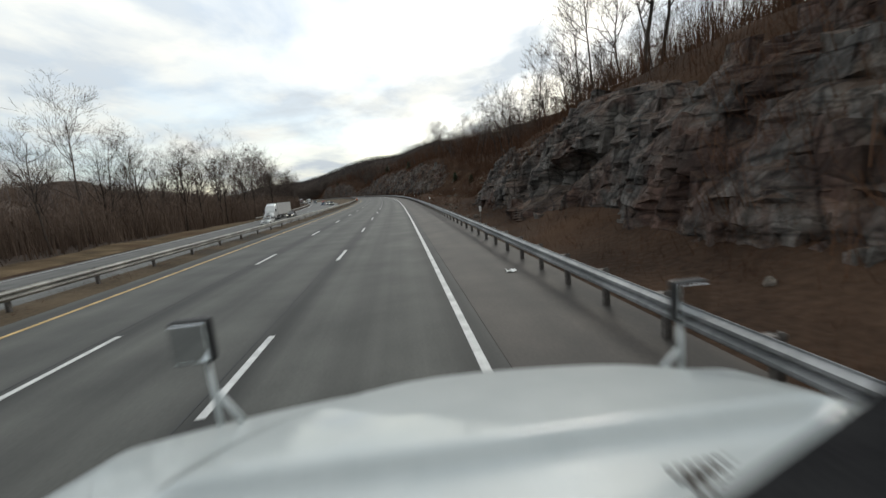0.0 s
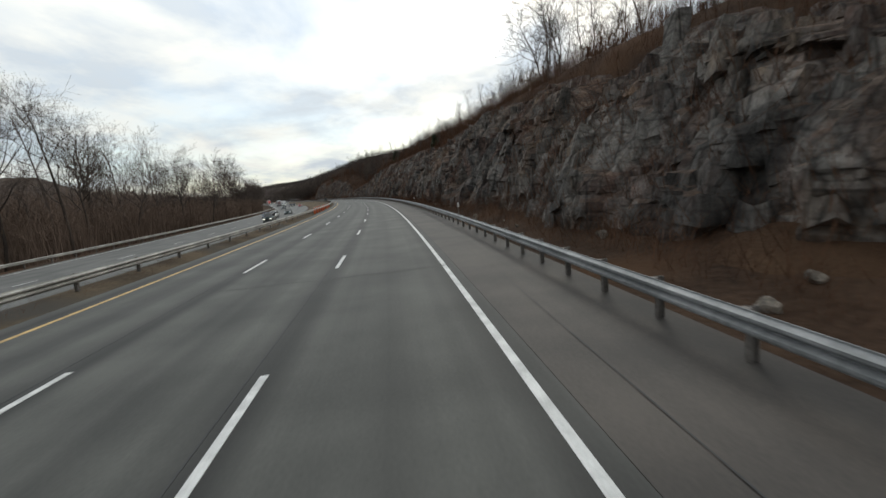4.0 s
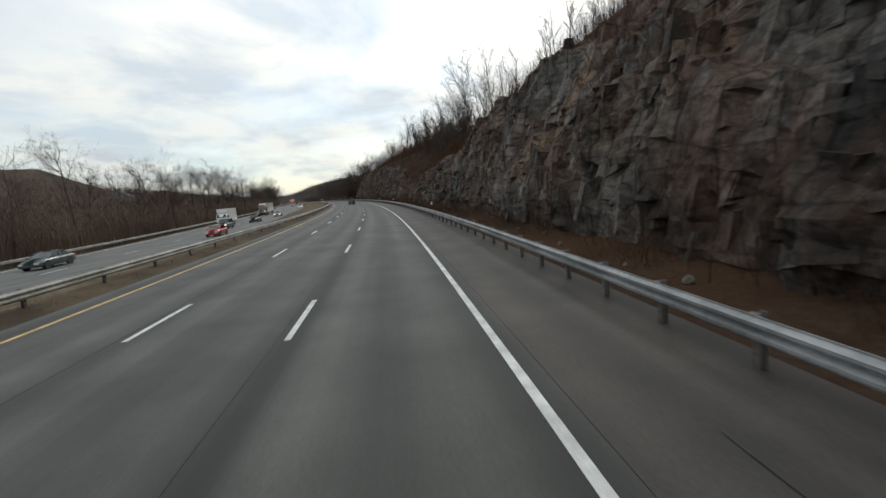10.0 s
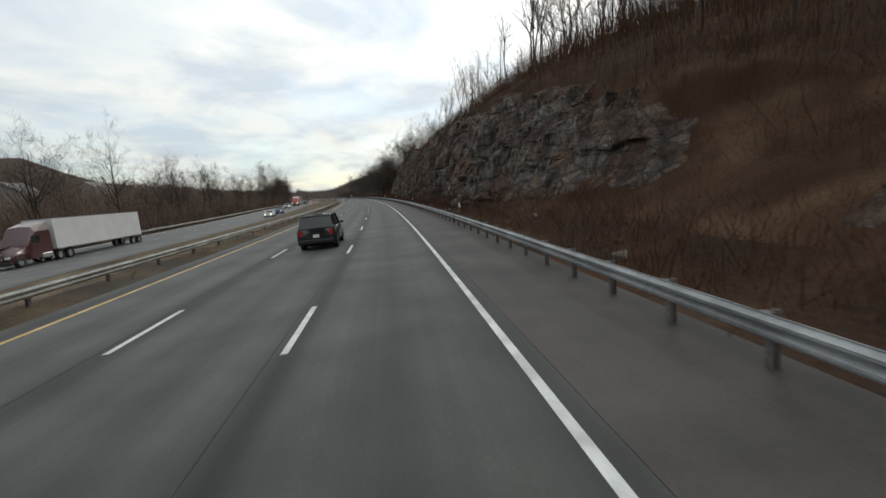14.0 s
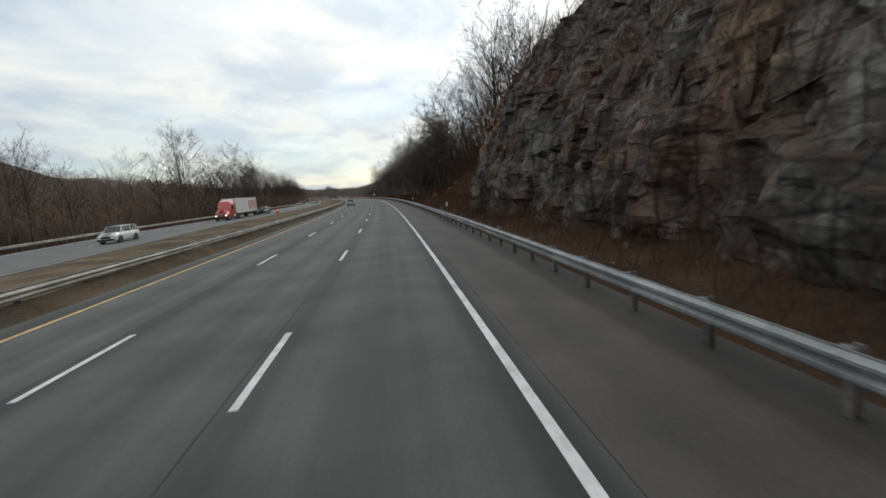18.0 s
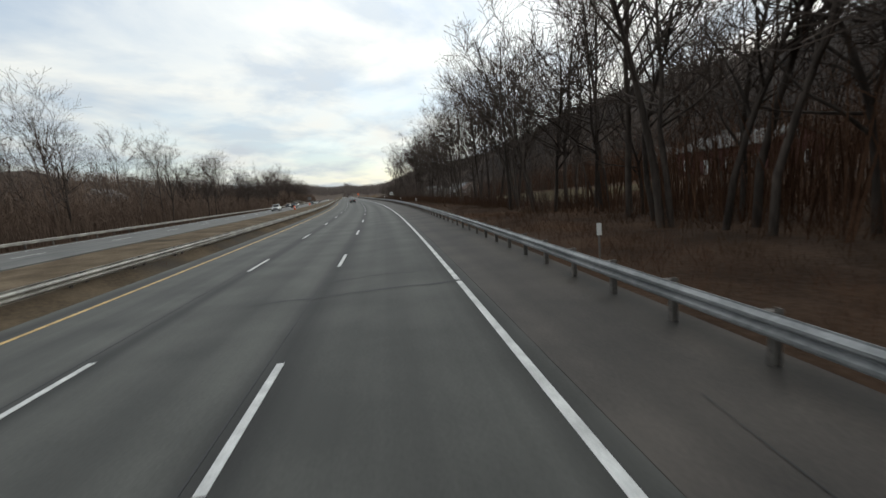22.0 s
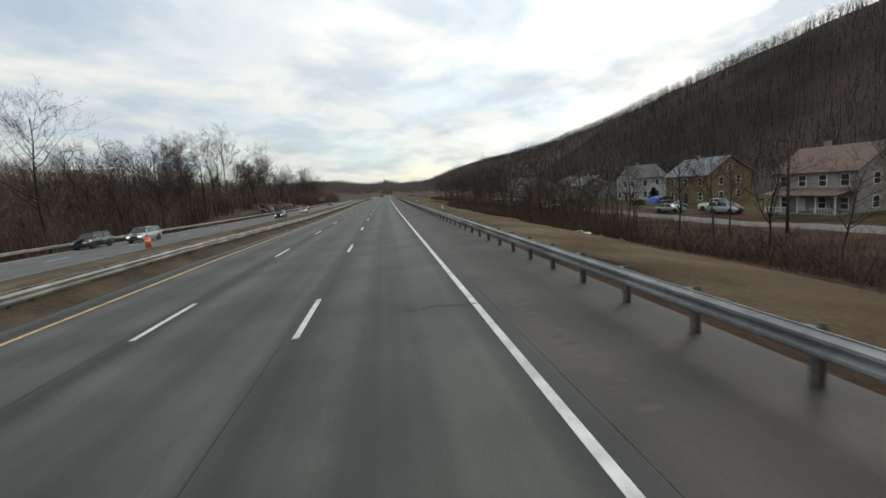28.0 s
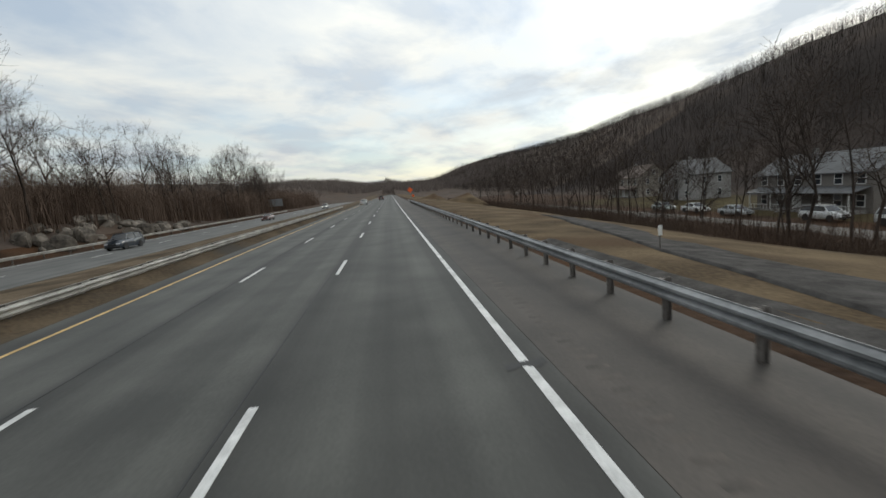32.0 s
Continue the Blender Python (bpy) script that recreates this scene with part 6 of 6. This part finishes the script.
def house(s, u, w, d, wall_c, roof_c, label, eave=5.6, ridge=3.0, porch=True, gable_front=False, floors=2, cols=4, turn=0.0, chimney=True):
    """Front towards the highway (local -x); w along the street, d deep; the ridge runs along the street unless gable_front."""
    root = tagged(new("house"), label, "house", "houses below the highway")
    root.matrix_basis = place(s, u, land1(s, u) - 0.05, turn)
    WM, RM = siding(wall_c), shingles(roof_c)
    # walls with gables, one closed shell
    V = [(0, -w / 2, -0.6), (d, -w / 2, -0.6), (d, w / 2, -0.6), (0, w / 2, -0.6), (0, -w / 2, eave), (d, -w / 2, eave), (d, w / 2, eave), (0, w / 2, eave)]
    if gable_front:
        V += [(0, 0, eave + ridge), (d, 0, eave + ridge)]
        F = [(0, 1, 5, 4), (2, 3, 7, 6), (3, 0, 4, 8, 7), (1, 2, 6, 9, 5), (4, 5, 9, 8), (6, 7, 8, 9), (3, 2, 1, 0)]
    else:
        V += [(d / 2, -w / 2, eave + ridge), (d / 2, w / 2, eave + ridge)]
        F = [(0, 1, 5, 8, 4), (2, 3, 7, 9, 6), (3, 0, 4, 7), (1, 2, 6, 5), (4, 8, 9, 7), (5, 6, 9, 8), (3, 2, 1, 0)]
    part("wall", mesh_of("wall", V, F, WM), root)
    # roof: two slabs with overhang
    o, th = 0.45, 0.16
    for sg in (-1, 1):
        if gable_front:
            run, length = w / 2, d
        else:
            run, length = d / 2, w
        k = ridge / run
        A = [(0, ridge + 0.02), (run + o, ridge - k * (run + o) + 0.02)]
        prof4 = [A[0], A[1], (A[1][0], A[1][1] + th), (A[0][0], A[0][1] + th)]
        RV = []
        for e in (-o, length + o):
            for a, z in prof4:
                RV.append((e, sg * a, eave + z) if gable_front else (d / 2 + sg * a, e - w / 2, eave + z))
        part("roof", mesh_of("roof", RV, [(0, 1, 5, 4), (1, 2, 6, 5), (2, 3, 7, 6), (3, 0, 4, 7), (0, 3, 2, 1), (4, 5, 6, 7)], RM), root)
    if chimney:
        boxpart("chimney", root, M_CONCRETE, (d * 0.55, w * 0.22, eave + ridge + 0.1), (0.6, 0.6, 1.5), 0.02)

    def window(x, y, z, ww, hh, face):
        fr = boxpart("window", root, M_TRIM, (x, y, z), (0.10, ww + 0.2, hh + 0.2) if face == "x" else (ww + 0.2, 0.10, hh + 0.2), 0.01, "white-framed sash window")
        dx = (0.012 if face == "x" else 0)
        sgn = -1 if (face == "x" and x < d / 2) or (face == "y" and y < 0) else 1
        for zz in (-hh / 4 - 0.01, hh / 4 + 0.01):
            c = (x + sgn * 0.045, y, z + zz) if face == "x" else (x, y + sgn * 0.045, z + zz)
            boxpart("pane", fr, M_PANE, c, (0.03, ww, hh / 2 - 0.05) if face == "x" else (ww, 0.03, hh / 2 - 0.05))
    for fl in range(floors):
        for c in range(cols):
            y = -w / 2 + w * (c + 0.5) / cols
            z = 1.45 + fl * 2.75
            if fl == 0 and c == cols // 2:
                dr = boxpart("door", root, M_BLACK if cols % 2 else M_TRIM, (-0.03, y, 1.0), (0.10, 0.95, 2.05), 0.01, "front door under the porch")
                boxpart("door_handle", dr, M_CHROME, (-0.10, y + 0.35, 1.0), (0.05, 0.04, 0.12), 0.01)
            else:
                window(-0.01, y, z, 0.85, 1.35, "x")
        for x in (d * 0.3, d * 0.7):
            for sg in (-1, 1):
                window(x, sg * (w / 2 + 0.01), 1.45 + fl * 2.75, 0.8, 1.3, "y")
    if gable_front:
        window(-0.01, 0, eave + ridge * 0.35, 0.7, 0.9, "x")
    else:
        for sg in (-1, 1):
            window(d / 2, sg * (w / 2 + 0.01), eave + ridge * 0.35, 0.7, 0.9, "y")
    if porch:
        boxpart("porch_floor", root, M_CONCRETE, (-1.1, 0, 0.12), (2.2, w * 0.92, 0.4), 0.02)
        bm = bmesh.new()
        box(bm, 0, 0, 0, 2.7, w * 0.96, 0.14, 0.02)
        bmesh.ops.transform(bm, matrix=Matrix.Translation((-1.2, 0, 2.85)) @ Matrix.Rotation(radians(-14), 4, "Y"), verts=bm.verts)
        part("porch_roof", bm_mesh("porch_roof", bm, RM), root)
        for k in range(5):
            y = -w * 0.44 + w * 0.88 * k / 4
            boxpart("porch_post", root, M_TRIM, (-2.1, y, 1.4), (0.14, 0.14, 2.5), 0.01)
        for sg in (-1, 1):
            boxpart("porch_rail", root, M_TRIM, (-2.1, sg * w * 0.29, 0.95), (0.06, w * 0.28, 0.08), 0.01)
            for k in range(9):
                boxpart("baluster", root, M_TRIM, (-2.1, sg * w * 0.29 + w * 0.26 * (k / 8 - 0.5), 0.62), (0.04, 0.04, 0.62))
        for k in range(3):
            boxpart("step", root, M_CONCRETE, (-2.45 - 0.28 * k, w / cols * 0.5 - (0 if cols % 2 == 0 else w / cols * 0.5), 0.10 - 0.12 * k), (0.32, 1.3, 0.35), 0.01)
    return root


house(820, 52, 10.5, 8.5, (0.34, 0.305, 0.275), (0.17, 0.112, 0.088), "greyish-tan two-storey house with brown roof and long porch", cols=4, eave=5.4, ridge=2.8)
house(852, 58.5, 12.0, 9.0, (0.22, 0.165, 0.085), (0.20, 0.21, 0.225), "yellow two-storey house with pale grey metal roof", porch=False, cols=3)
house(876.5, 60, 9.0, 8.0, (0.50, 0.50, 0.50), (0.12, 0.116, 0.112), "white clapboard house with dark roof and a gable window", porch=False, cols=3, gable_front=True)
house(889.5, 52.5, 10.0, 9.0, (0.20, 0.19, 0.175), (0.15, 0.155, 0.16), "grey-brown two-storey house with dark grey roof", cols=3, eave=4.7, ridge=2.3, porch=False)
house(914, 57.5, 10.5, 9.0, (0.29, 0.265, 0.23), (0.14, 0.10, 0.082), "cream two-storey house with brown shingle roof", cols=4, eave=4.8, ridge=2.3, porch=False)
house(939, 54, 16.0, 9.0, (0.20, 0.182, 0.165), (0.11, 0.112, 0.115), "greyish row house with grey roof and full-width porch", cols=6, eave=5.0, ridge=2.4)
house(977, 62, 10.0, 9.0, (0.32, 0.31, 0.30), (0.11, 0.11, 0.11), "off-white house half hidden by bare trees", cols=3, gable_front=True, porch=False)
house(1005, 66, 13.0, 9.0, (0.30, 0.27, 0.23), (0.14, 0.105, 0.085), "beige house further along the street", cols=4)
house(660, 46, 16.0, 8.0, (0.115, 0.042, 0.036), (0.07, 0.066, 0.064), "dark red house half hidden by the roadside trees", cols=4, eave=3.6, ridge=1.8, floors=1, porch=False)
house(732, 92, 11.0, 9.0, (0.42, 0.41, 0.40), (0.17, 0.17, 0.17), "white house behind the lawn and bare trees", cols=3, porch=False)
for s, u, t in ((727, -112, 0), (745, -118, 10), (560, -115, 5), (640, -125, -8), (778, -84, 0)):
    house(s, u, 13, 9, (0.27, 0.25, 0.23), (0.20, 0.19, 0.185), "pale house across the valley among bare trees", cols=5, porch=False, turn=180 + t, chimney=False)


def street_z(s, u):
    return land1(s, u) + 0.06


def parked(kind, c, label, s, u, turn, category="car"):
    car(kind, c, label, place(s, u, street_z(s, u), turn), category=category)


parked("sedan", (0.20, 0.27, 0.22), "pale green sedan parked on the local street", 838.5, 45.5, 200)
parked("suv", (0.06, 0.08, 0.11), "dark blue crossover parked behind the green sedan", 842, 48.5, 195)
parked("suv", SILVER_C, "silver crossover parked by the tan house", 829.5, 48, 190)
parked("pickup", WHITE_C, "white pickup parked beside the silver crossover", 834, 50.5, 195, "pickup")
parked("sedan", WHITE_C, "white sedan parked below the grey house", 881, 41.5, 185)
parked("pickup", WHITE_C, "white work pickup parked on the street edge", 874, 38.8, 190, "pickup")
parked("suv", WHITE_C, "white crossover parked by the row house", 922, 46.5, 180)
parked("sedan", BLACK_C, "black sedan parked by the low wall", 902, 38.8, 170)
parked("sedan", WHITE_C, "white sedan parked further along the street", 950, 46.0, 180)
parked("sedan", SILVER_C, "silver sedan parked further along the street", 942, 46.0, 180)
parked("sedan", (0.30, 0.33, 0.31), "grey-green sedan parked in front of the row house", 958, 46.0, 180)
parked("suv", WHITE_C, "white crossover parked at the row house", 930, 46.5, 180)

wall = tagged(new("retaining_wall"), "low grey concrete wall below the street", "wall")
wall.matrix_basis = place(884, 35.5, land1(884, 35.5))
for k in range(8):
    boxpart("wall_panel", wall, M_CONCRETE, (0, k * 2.5, 0.35), (0.3, 2.47, 1.5), 0.03)


def pole(s, u, h, label, lamp=False):
    root = tagged(new("street_lamp" if lamp else "utility_pole"), label, "street lamp" if lamp else "pole")
    root.matrix_basis = place(s, u, land1(s, u))
    bm = bmesh.new()
    bmesh.ops.create_cone(bm, cap_ends=True, segments=12, radius1=0.15, radius2=0.10, depth=h + 0.6, matrix=Matrix.Translation((0, 0, h / 2 - 0.3)))
    part("shaft", bm_mesh("shaft", bm, M_BARK if not lamp else M_POST, True), root)
    if lamp:
        boxpart("arm", root, M_STEEL, (-0.9, 0, h - 0.1), (1.8, 0.06, 0.06), 0.01)
        boxpart("lamp_head", root, M_STEEL, (-1.9, 0, h - 0.12), (0.6, 0.25, 0.14), 0.04)
    else:
        boxpart("crossarm", root, M_BARK, (0, 0, h - 0.5), (2.2, 0.1, 0.12), 0.01)
        for x in (-0.95, -0.4, 0.4, 0.95):
            boxpart("insulator", root, M_BLACK, (x, 0, h - 0.38), (0.07, 0.07, 0.14), 0.02)


pole(808, 36.0, 9.2, "weathered wooden utility pole in front of the houses")
pole(852, 36.0, 9.2, "weathered wooden utility pole in front of the houses")
pole(955, 36.0, 9.2, "weathered wooden utility pole in front of the houses")
pole(516, -55.0, 15.5, "tall utility pole beyond the opposite carriageway")
pole(905, 46.0, 9.6, "grey street lamp with a bracket arm", lamp=True)


def tarp():
    bm = bmesh.new()
    bmesh.ops.create_grid(bm, x_segments=14, y_segments=14, size=1.0)
    for v in bm.verts:
        r = max(abs(v.co.x), abs(v.co.y))
        v.co.z = (1 - r ** 3) * 1.5 * (1 + 0.3 * noise.noise(v.co * 2.3))
        v.co.x *= 1.3
        v.co.y *= 1.9
    ob = tagged(new("tarpaulin", bm_mesh("tarpaulin", bm, M_TARP)), "bright blue tarpaulin thrown over a heap", "tarpaulin")
    ob.matrix_basis = place(860, 57, land1(860, 57) - 0.05)


tarp()


def round_bush(s, u, r, label):
    rng = np.random.RandomState(int(s))
    V, F = [], []
    for k in range(1500):
        d = rng.normal(0, 1, 3)
        d = d / np.linalg.norm(d) * r * rng.uniform(0.6, 1.0) ** 0.4
        c = np.array([d[0], d[1], abs(d[2]) * 1.1])
        a, b = rng.normal(0, 0.12, 3), rng.normal(0, 0.12, 3)
        n = len(V)
        V += [c, c + a, c + b]
        F.append((n, n + 1, n + 2))
    ob = tagged(new("bush", soup("bush", V, F, M_PINE)), label, "bush")
    ob.matrix_basis = place(s, u, land1(s, u) - 0.1)


round_bush(858, 52, 1.3, "dark clipped evergreen bush beside the street")
round_bush(856, 57, 1.5, "dark evergreen shrub near the yellow house")
for s, u in ((884, 49.5), (887, 50), (890, 50.5), (881, 48)):
    round_bush(s, u, 1.4, "dark evergreen shrub in the house's front yard")
PL = "dark green evergreen tree against the bare woods"
for s, u, k, kd in ((303, 19.5, 0.75, 0), (231, 19, 0.6, 0), (500, 17.5, 0.6, 0), (77.7, 14, 0.35, 1), (96.7, 14, 0.42, 1), (862, 58, 0.7, 1), (505, 18, 0.45, 1)):
    tree(PINES[kd], s, u, k, PL, "evergreens", name="evergreen_tree", rng=rs)
joined_woods("house_trees", 22, 895, 1000, lambda s, r: 31 + 14 * r.rand(), 0.5, 0.85, "bare dark trees round the houses", 33, True)
# single trees among the houses, on the street side and along the left bank
BY = "large bare tree standing between highway and houses"
for s, u, k in ((861, 46, 1.0), (866, 33, 0.8), (872, 34, 0.75), (893, 34, 0.8), (915, 34, 0.85), (923, 35, 1.0), (930, 36, 0.7), (950, 35, 0.9), (970, 36, 0.9), (985, 34, 0.8), (1000, 33, 0.9), (848, 28, 0.7), (842, 31, 0.55), (853, 30, 0.7), (876, 27, 0.75), (893, 26, 0.7), (858, 34, 0.6), (917, 30, 0.9), (905, 34, 0.7), (836, 30, 0.45)):
    tree(rs.choice(WIDE + TALL), s, u, k, BY, "street trees", rng=rs)
woods(792, 1040, lambda s: 30, 5.0, TALL + WIDE, 0.4, 0.8, "street trees", "bare tree in the brush between highway and street", jitter=4)
for s, u, k in ((846, -46, 0.95), (853, -47, 1.05), (872, -48, 1.0), (880, -49, 1.05)):
    tree(rs.choice(WIDE), s, u, k, "large bare tree on the far bank of the highway", "bank trees", rng=rs)
for s, u, k in ((262.4, 9.0, 0.55), (258.5, 8.6, 0.6), (266.3, 9.0, 0.45), (381, 9.5, 0.4)):
    tree(SLIM[0], s, u, k, "thin pale sapling at the foot of the rock", "saplings", rng=rs)


def mound(s, u, r, h):
    n = 24
    S, U = np.meshgrid(np.linspace(-1, 1, n), np.linspace(-1, 1, n), indexing="ij")
    R = np.sqrt(S ** 2 + U ** 2)
    Z = h * np.clip(1 - R, 0, 1) ** 0.8 * (1 + 0.3 * vfbm(S * 3, U * 3, 3, 44)) + land(s + S * r * 1.6, u + U * r) - 0.05
    X, Y, _ = at(s + S * r * 1.6, u + U * r)
    tagged(new("dirt_mound", grid_mesh("dirt_mound", X, Y, Z, M_GRASS)), "tan heap of soil on the grass bank", "mound")


mound(1000, 19, 6, 2.6)
mound(1040, 14, 5, 2.0)

# ---- rumble strip and cracks ----
def rumble():
    V, F = [], []
    s = 776.0
    while s < 985:
        k = len(V)
        for a, b in ((0.72, 0), (1.04, 0), (1.04, 0.13), (0.72, 0.13)):
            x, y, _ = at(s + b, a)
            V.append((float(x), float(y), -0.0005 - 0.006 * (a - 0.36)))
        F.append((k, k + 1, k + 2, k + 3))
        s += 0.34
    ob = new("rumble_strip", soup("rumble_strip", V, F, mat("milled_groove", (0.040, 0.034, 0.029), (0.080, 0.067, 0.056), 2.0, 0.78, 0.2, dist=0.005)))
    tagged(ob, "milled rumble strip in the shoulder beside the edge line", "rumble strip", kind="stuff")


rumble()


def crack(s, ua, ub, w, seed, run=0.0):
    rng = random.Random(seed)
    V, F = [], []
    n = 22
    for i in range(n + 1):
        u = ua + (ub - ua) * i / n
        d = 0.35 * noise.noise((u * 0.7, seed * 3.1, 0)) + 0.1 * noise.noise((u * 3, seed, 2))
        ww = w * (0.5 + rng.random())
        for e in (-ww / 2, ww / 2):
            x, y, _ = at(s + d + (e if not run else 0) + run * i / n, u + (e if run else 0) + (0.3 * d if run else 0))
            V.append((float(x), float(y), 0.0075 + float(crown(s + d, u))))
    for i in range(n):
        F.append((2 * i, 2 * i + 1, 2 * i + 3, 2 * i + 2))
    part("sealed_crack", soup("sealed_crack", V, F, M_SEAM), road)


for i, (s, a, b, w) in enumerate(((58, -3.4, 0.3, 0.05), (176, -0.2, 0.3, 0.14), (303, -3.5, 0.2, 0.06), (340, -6.8, -4.0, 0.07), (366, -3.6, 0.3, 0.05), (364, -6.0, -3.7, 0.05), (475, -2.0, 0.3, 0.12), (528, -0.25, 0.3, 0.18),
                                  (617, -5.5, 0.2, 0.14), (619, -3.6, -1.0, 0.10), (645, -6.2, -4.2, 0.22), (676, -3.0, 0.2, 0.06), (781, -1.6, 0.2, 0.04), (815, -1.0, 0.3, 0.12), (849, -10, 0.3, 0.09), (893, -0.3, 0.3, 0.2), (230, -3.4, 0.2, 0.05), (120, -7, 0.2, 0.06), (415, -7, 0.2, 0.06))):
    crack(s, a, b, w, i + 1)
for i in range(22):
    rc = random.Random(700 + i)
    crack(20 + i * 41 + rc.uniform(-12, 12), rc.uniform(0.5, 1.2), rc.uniform(1.2, 2.4), rc.uniform(0.008, 0.018), 60 + i, run=rc.uniform(3, 11))
# ---- the white tractor at the start of the way: its bonnet, mirrors and cab front ----
def tractor():
    root = tagged(new("tractor_unit"), "white semi tractor with long bonnet and mirrors on stalks", "truck")
    x, y, _ = at(-5.22, -0.95)
    root.matrix_basis = Matrix.Translation((x, y, 0)) @ Matrix.Rotation(float(heading(-5.22)), 4, "Z")
    W = mat("white_truck_paint", (0.40, 0.435, 0.435), (0.49, 0.52, 0.515), 0.6, 0.30, 0.03, coat=0.7, fine=9, dist=0.004)
    cx = 0.10
    # bonnet skin: rounded nose, raised crown panel, a step down towards the windscreen
    nx, ny = 91, 81
    A, B = np.meshgrid(np.linspace(-1, 1, nx), np.linspace(0, 1, ny), indexing="ij")
    X = cx + A * 1.52
    front = 2.47 - 0.45 * ((X - 0.06) / 1.3) ** 2
    Y = 0.62 + (front - 0.62) * B
    soft = lambda v: np.clip(v, 0, 1) ** 2 * (3 - 2 * np.clip(v, 0, 1))
    Z = 1.955 - 0.215 * Y
    crown = np.sqrt(((X - 0.30) / 1.16) ** 2 + ((Y - 1.30) / 1.10) ** 2)
    bay = soft((1.36 - 0.03 * X - Y) / 0.09) * soft((X + 1.0) / 0.25) * soft((1.50 - X) / 0.2)
    Z = Z + 0.030 * soft((1.03 - crown) / 0.08) * (1 - bay) - 0.045 * bay + 0.030 * soft((0.80 + 0.33 * X - Y) / 0.12)
    Z = Z - 0.10 * soft((B - 0.90) / 0.10) ** 2 - 0.10 * soft((np.abs(A) - 0.90) / 0.10) ** 2
    part("bonnet", grid_mesh("bonnet", X, Y, Z, W), root)
    # flanks and nose below the bonnet
    V, F = [], []
    for k in range(ny):
        for sg, i in ((0, 0), (1, nx - 1)):
            V += [(X[i, k], Y[i, k], Z[i, k]), (X[i, k], Y[i, k], 0.75)]
    for k in range(ny - 1):
        for sg in (0, 2):
            a = k * 4 + sg
            F.append((a, a + 1, a + 5, a + 4))
    n0 = len(V)
    for i in range(nx):
        V += [(X[i, -1], Y[i, -1], Z[i, -1]), (X[i, -1], Y[i, -1], 0.55)]
    for i in range(nx - 1):
        a = n0 + 2 * i
        F.append((a, a + 1, a + 3, a + 2))
    part("flank", mesh_of("flank", V, F, W), root)
    boxpart("bumper", root, W, (cx, 2.62, 0.50), (2.3, 0.35, 0.40), 0.08)
    boxpart("grille", root, M_CHROME, (cx, 2.70, 1.0), (0.95, 0.06, 0.55), 0.03)
    # cowl and cab behind the eye
    boxpart("cowl", root, M_BLACK, (cx, 0.42, 1.66), (2.3, 0.36, 0.22), 0.05, "black slatted cowl below the windscreen")
    for k in range(14):
        boxpart("cowl_slat", root, M_POST, (cx + 0.25 + 0.055 * k, 0.46, 1.78), (0.022, 0.22, 0.02))
    # the cowl climbs towards the windscreen pillar
    plan = [(0.35, 0.30), (1.95, 0.30), (1.95, 1.30), (1.48, 1.12), (0.71, 0.84), (0.35, 0.74)]
    V = [(x, y, 1.40) for x, y in plan] + [(x, y, 1.80 + 0.05 * max(x - 0.7, 0)) for x, y in plan]
    F = [(5, 4, 3, 2, 1, 0), (6, 7, 8, 9, 10, 11)] + [(k, (k + 1) % 6, 6 + (k + 1) % 6, 6 + k) for k in range(6)]
    cowl_plastic = mat("cowl_plastic", (0.010, 0.010, 0.011), (0.022, 0.022, 0.023), 4.0, 0.95, 0.2, dist=0.004)
    part("pillar_cowl", mesh_of("pillar_cowl", V, F, cowl_plastic), root, "black plastic cowl corner")
    # small added blocks imitate a honeycomb reflection on the bonnet
    for k in range(13):
        for r in range(3):
            boxpart("vent_slot", root, M_POST, (0.66 + 0.042 * k + 0.02 * (r % 2), 0.905 + 0.042 * k * 0.39 + 0.045 * r, 1.748 - 0.0105 * k - 0.009 * r), (0.020, 0.024, 0.016), 0.003)
    boxpart("cab", root, W, (cx, -1.55, 1.95), (2.4, 2.6, 2.3), 0.2)
    boxpart("chassis", root, M_BLACK, (cx, -1.2, 0.85), (0.95, 7.0, 0.26), 0.02)
    for sx in (-1, 1):
        add_wheel(root, cx + sx * 0.98, 1.55, "truck")
        for yy in (-3.2, -4.5):
            add_wheel(root, cx + sx * 0.95, yy, "truck")
        boxpart("headlight", root, M_LENS, (cx + sx * 0.95, 2.45, 0.98), (0.36, 0.25, 0.24), 0.06)
        mx = 0.22 + sx * 1.29
        lift = -0.038 * (mx - 0.07)
        mir = part("mirror", bm_mesh("mirror", _box_bm((mx, 2.13, 1.882 + lift), (0.20, 0.07, 0.23), 0.03), M_BLACK), root, "black mirror housing on a white stalk")
        part("mirror_glass", bm_mesh("mirror_glass", _box_bm((mx, 2.088, 1.882 + lift), (0.165, 0.012, 0.19), 0.004), plain("mirror_glass", (0.8, 0.82, 0.83), 0.03, 1.0)), mir)
        for (xa, ya, za), (xb, yb, zb) in (((mx - sx * 0.05, 2.13, 1.78 + lift), (mx - sx * 0.10, 2.05, 1.46)), ((mx - sx * 0.08, 2.10, 1.62 + lift), (mx - sx * 0.24, 2.05, 1.46))):
            a, b = Vector((xa, ya, za)), Vector((xb, yb, zb))
            bm = bmesh.new()
            bmesh.ops.create_cone(bm, cap_ends=True, segments=10, radius1=0.014, radius2=0.014, depth=(b - a).length, matrix=Matrix.Translation((a + b) / 2) @ (b - a).to_track_quat("Z", "Y").to_matrix().to_4x4())
            part("stalk", bm_mesh("stalk", bm, W, True), root)


def _box_bm(c, size, bevel):
    bm = bmesh.new()
    box(bm, *c, *size, bevel)
    return bm


tractor()
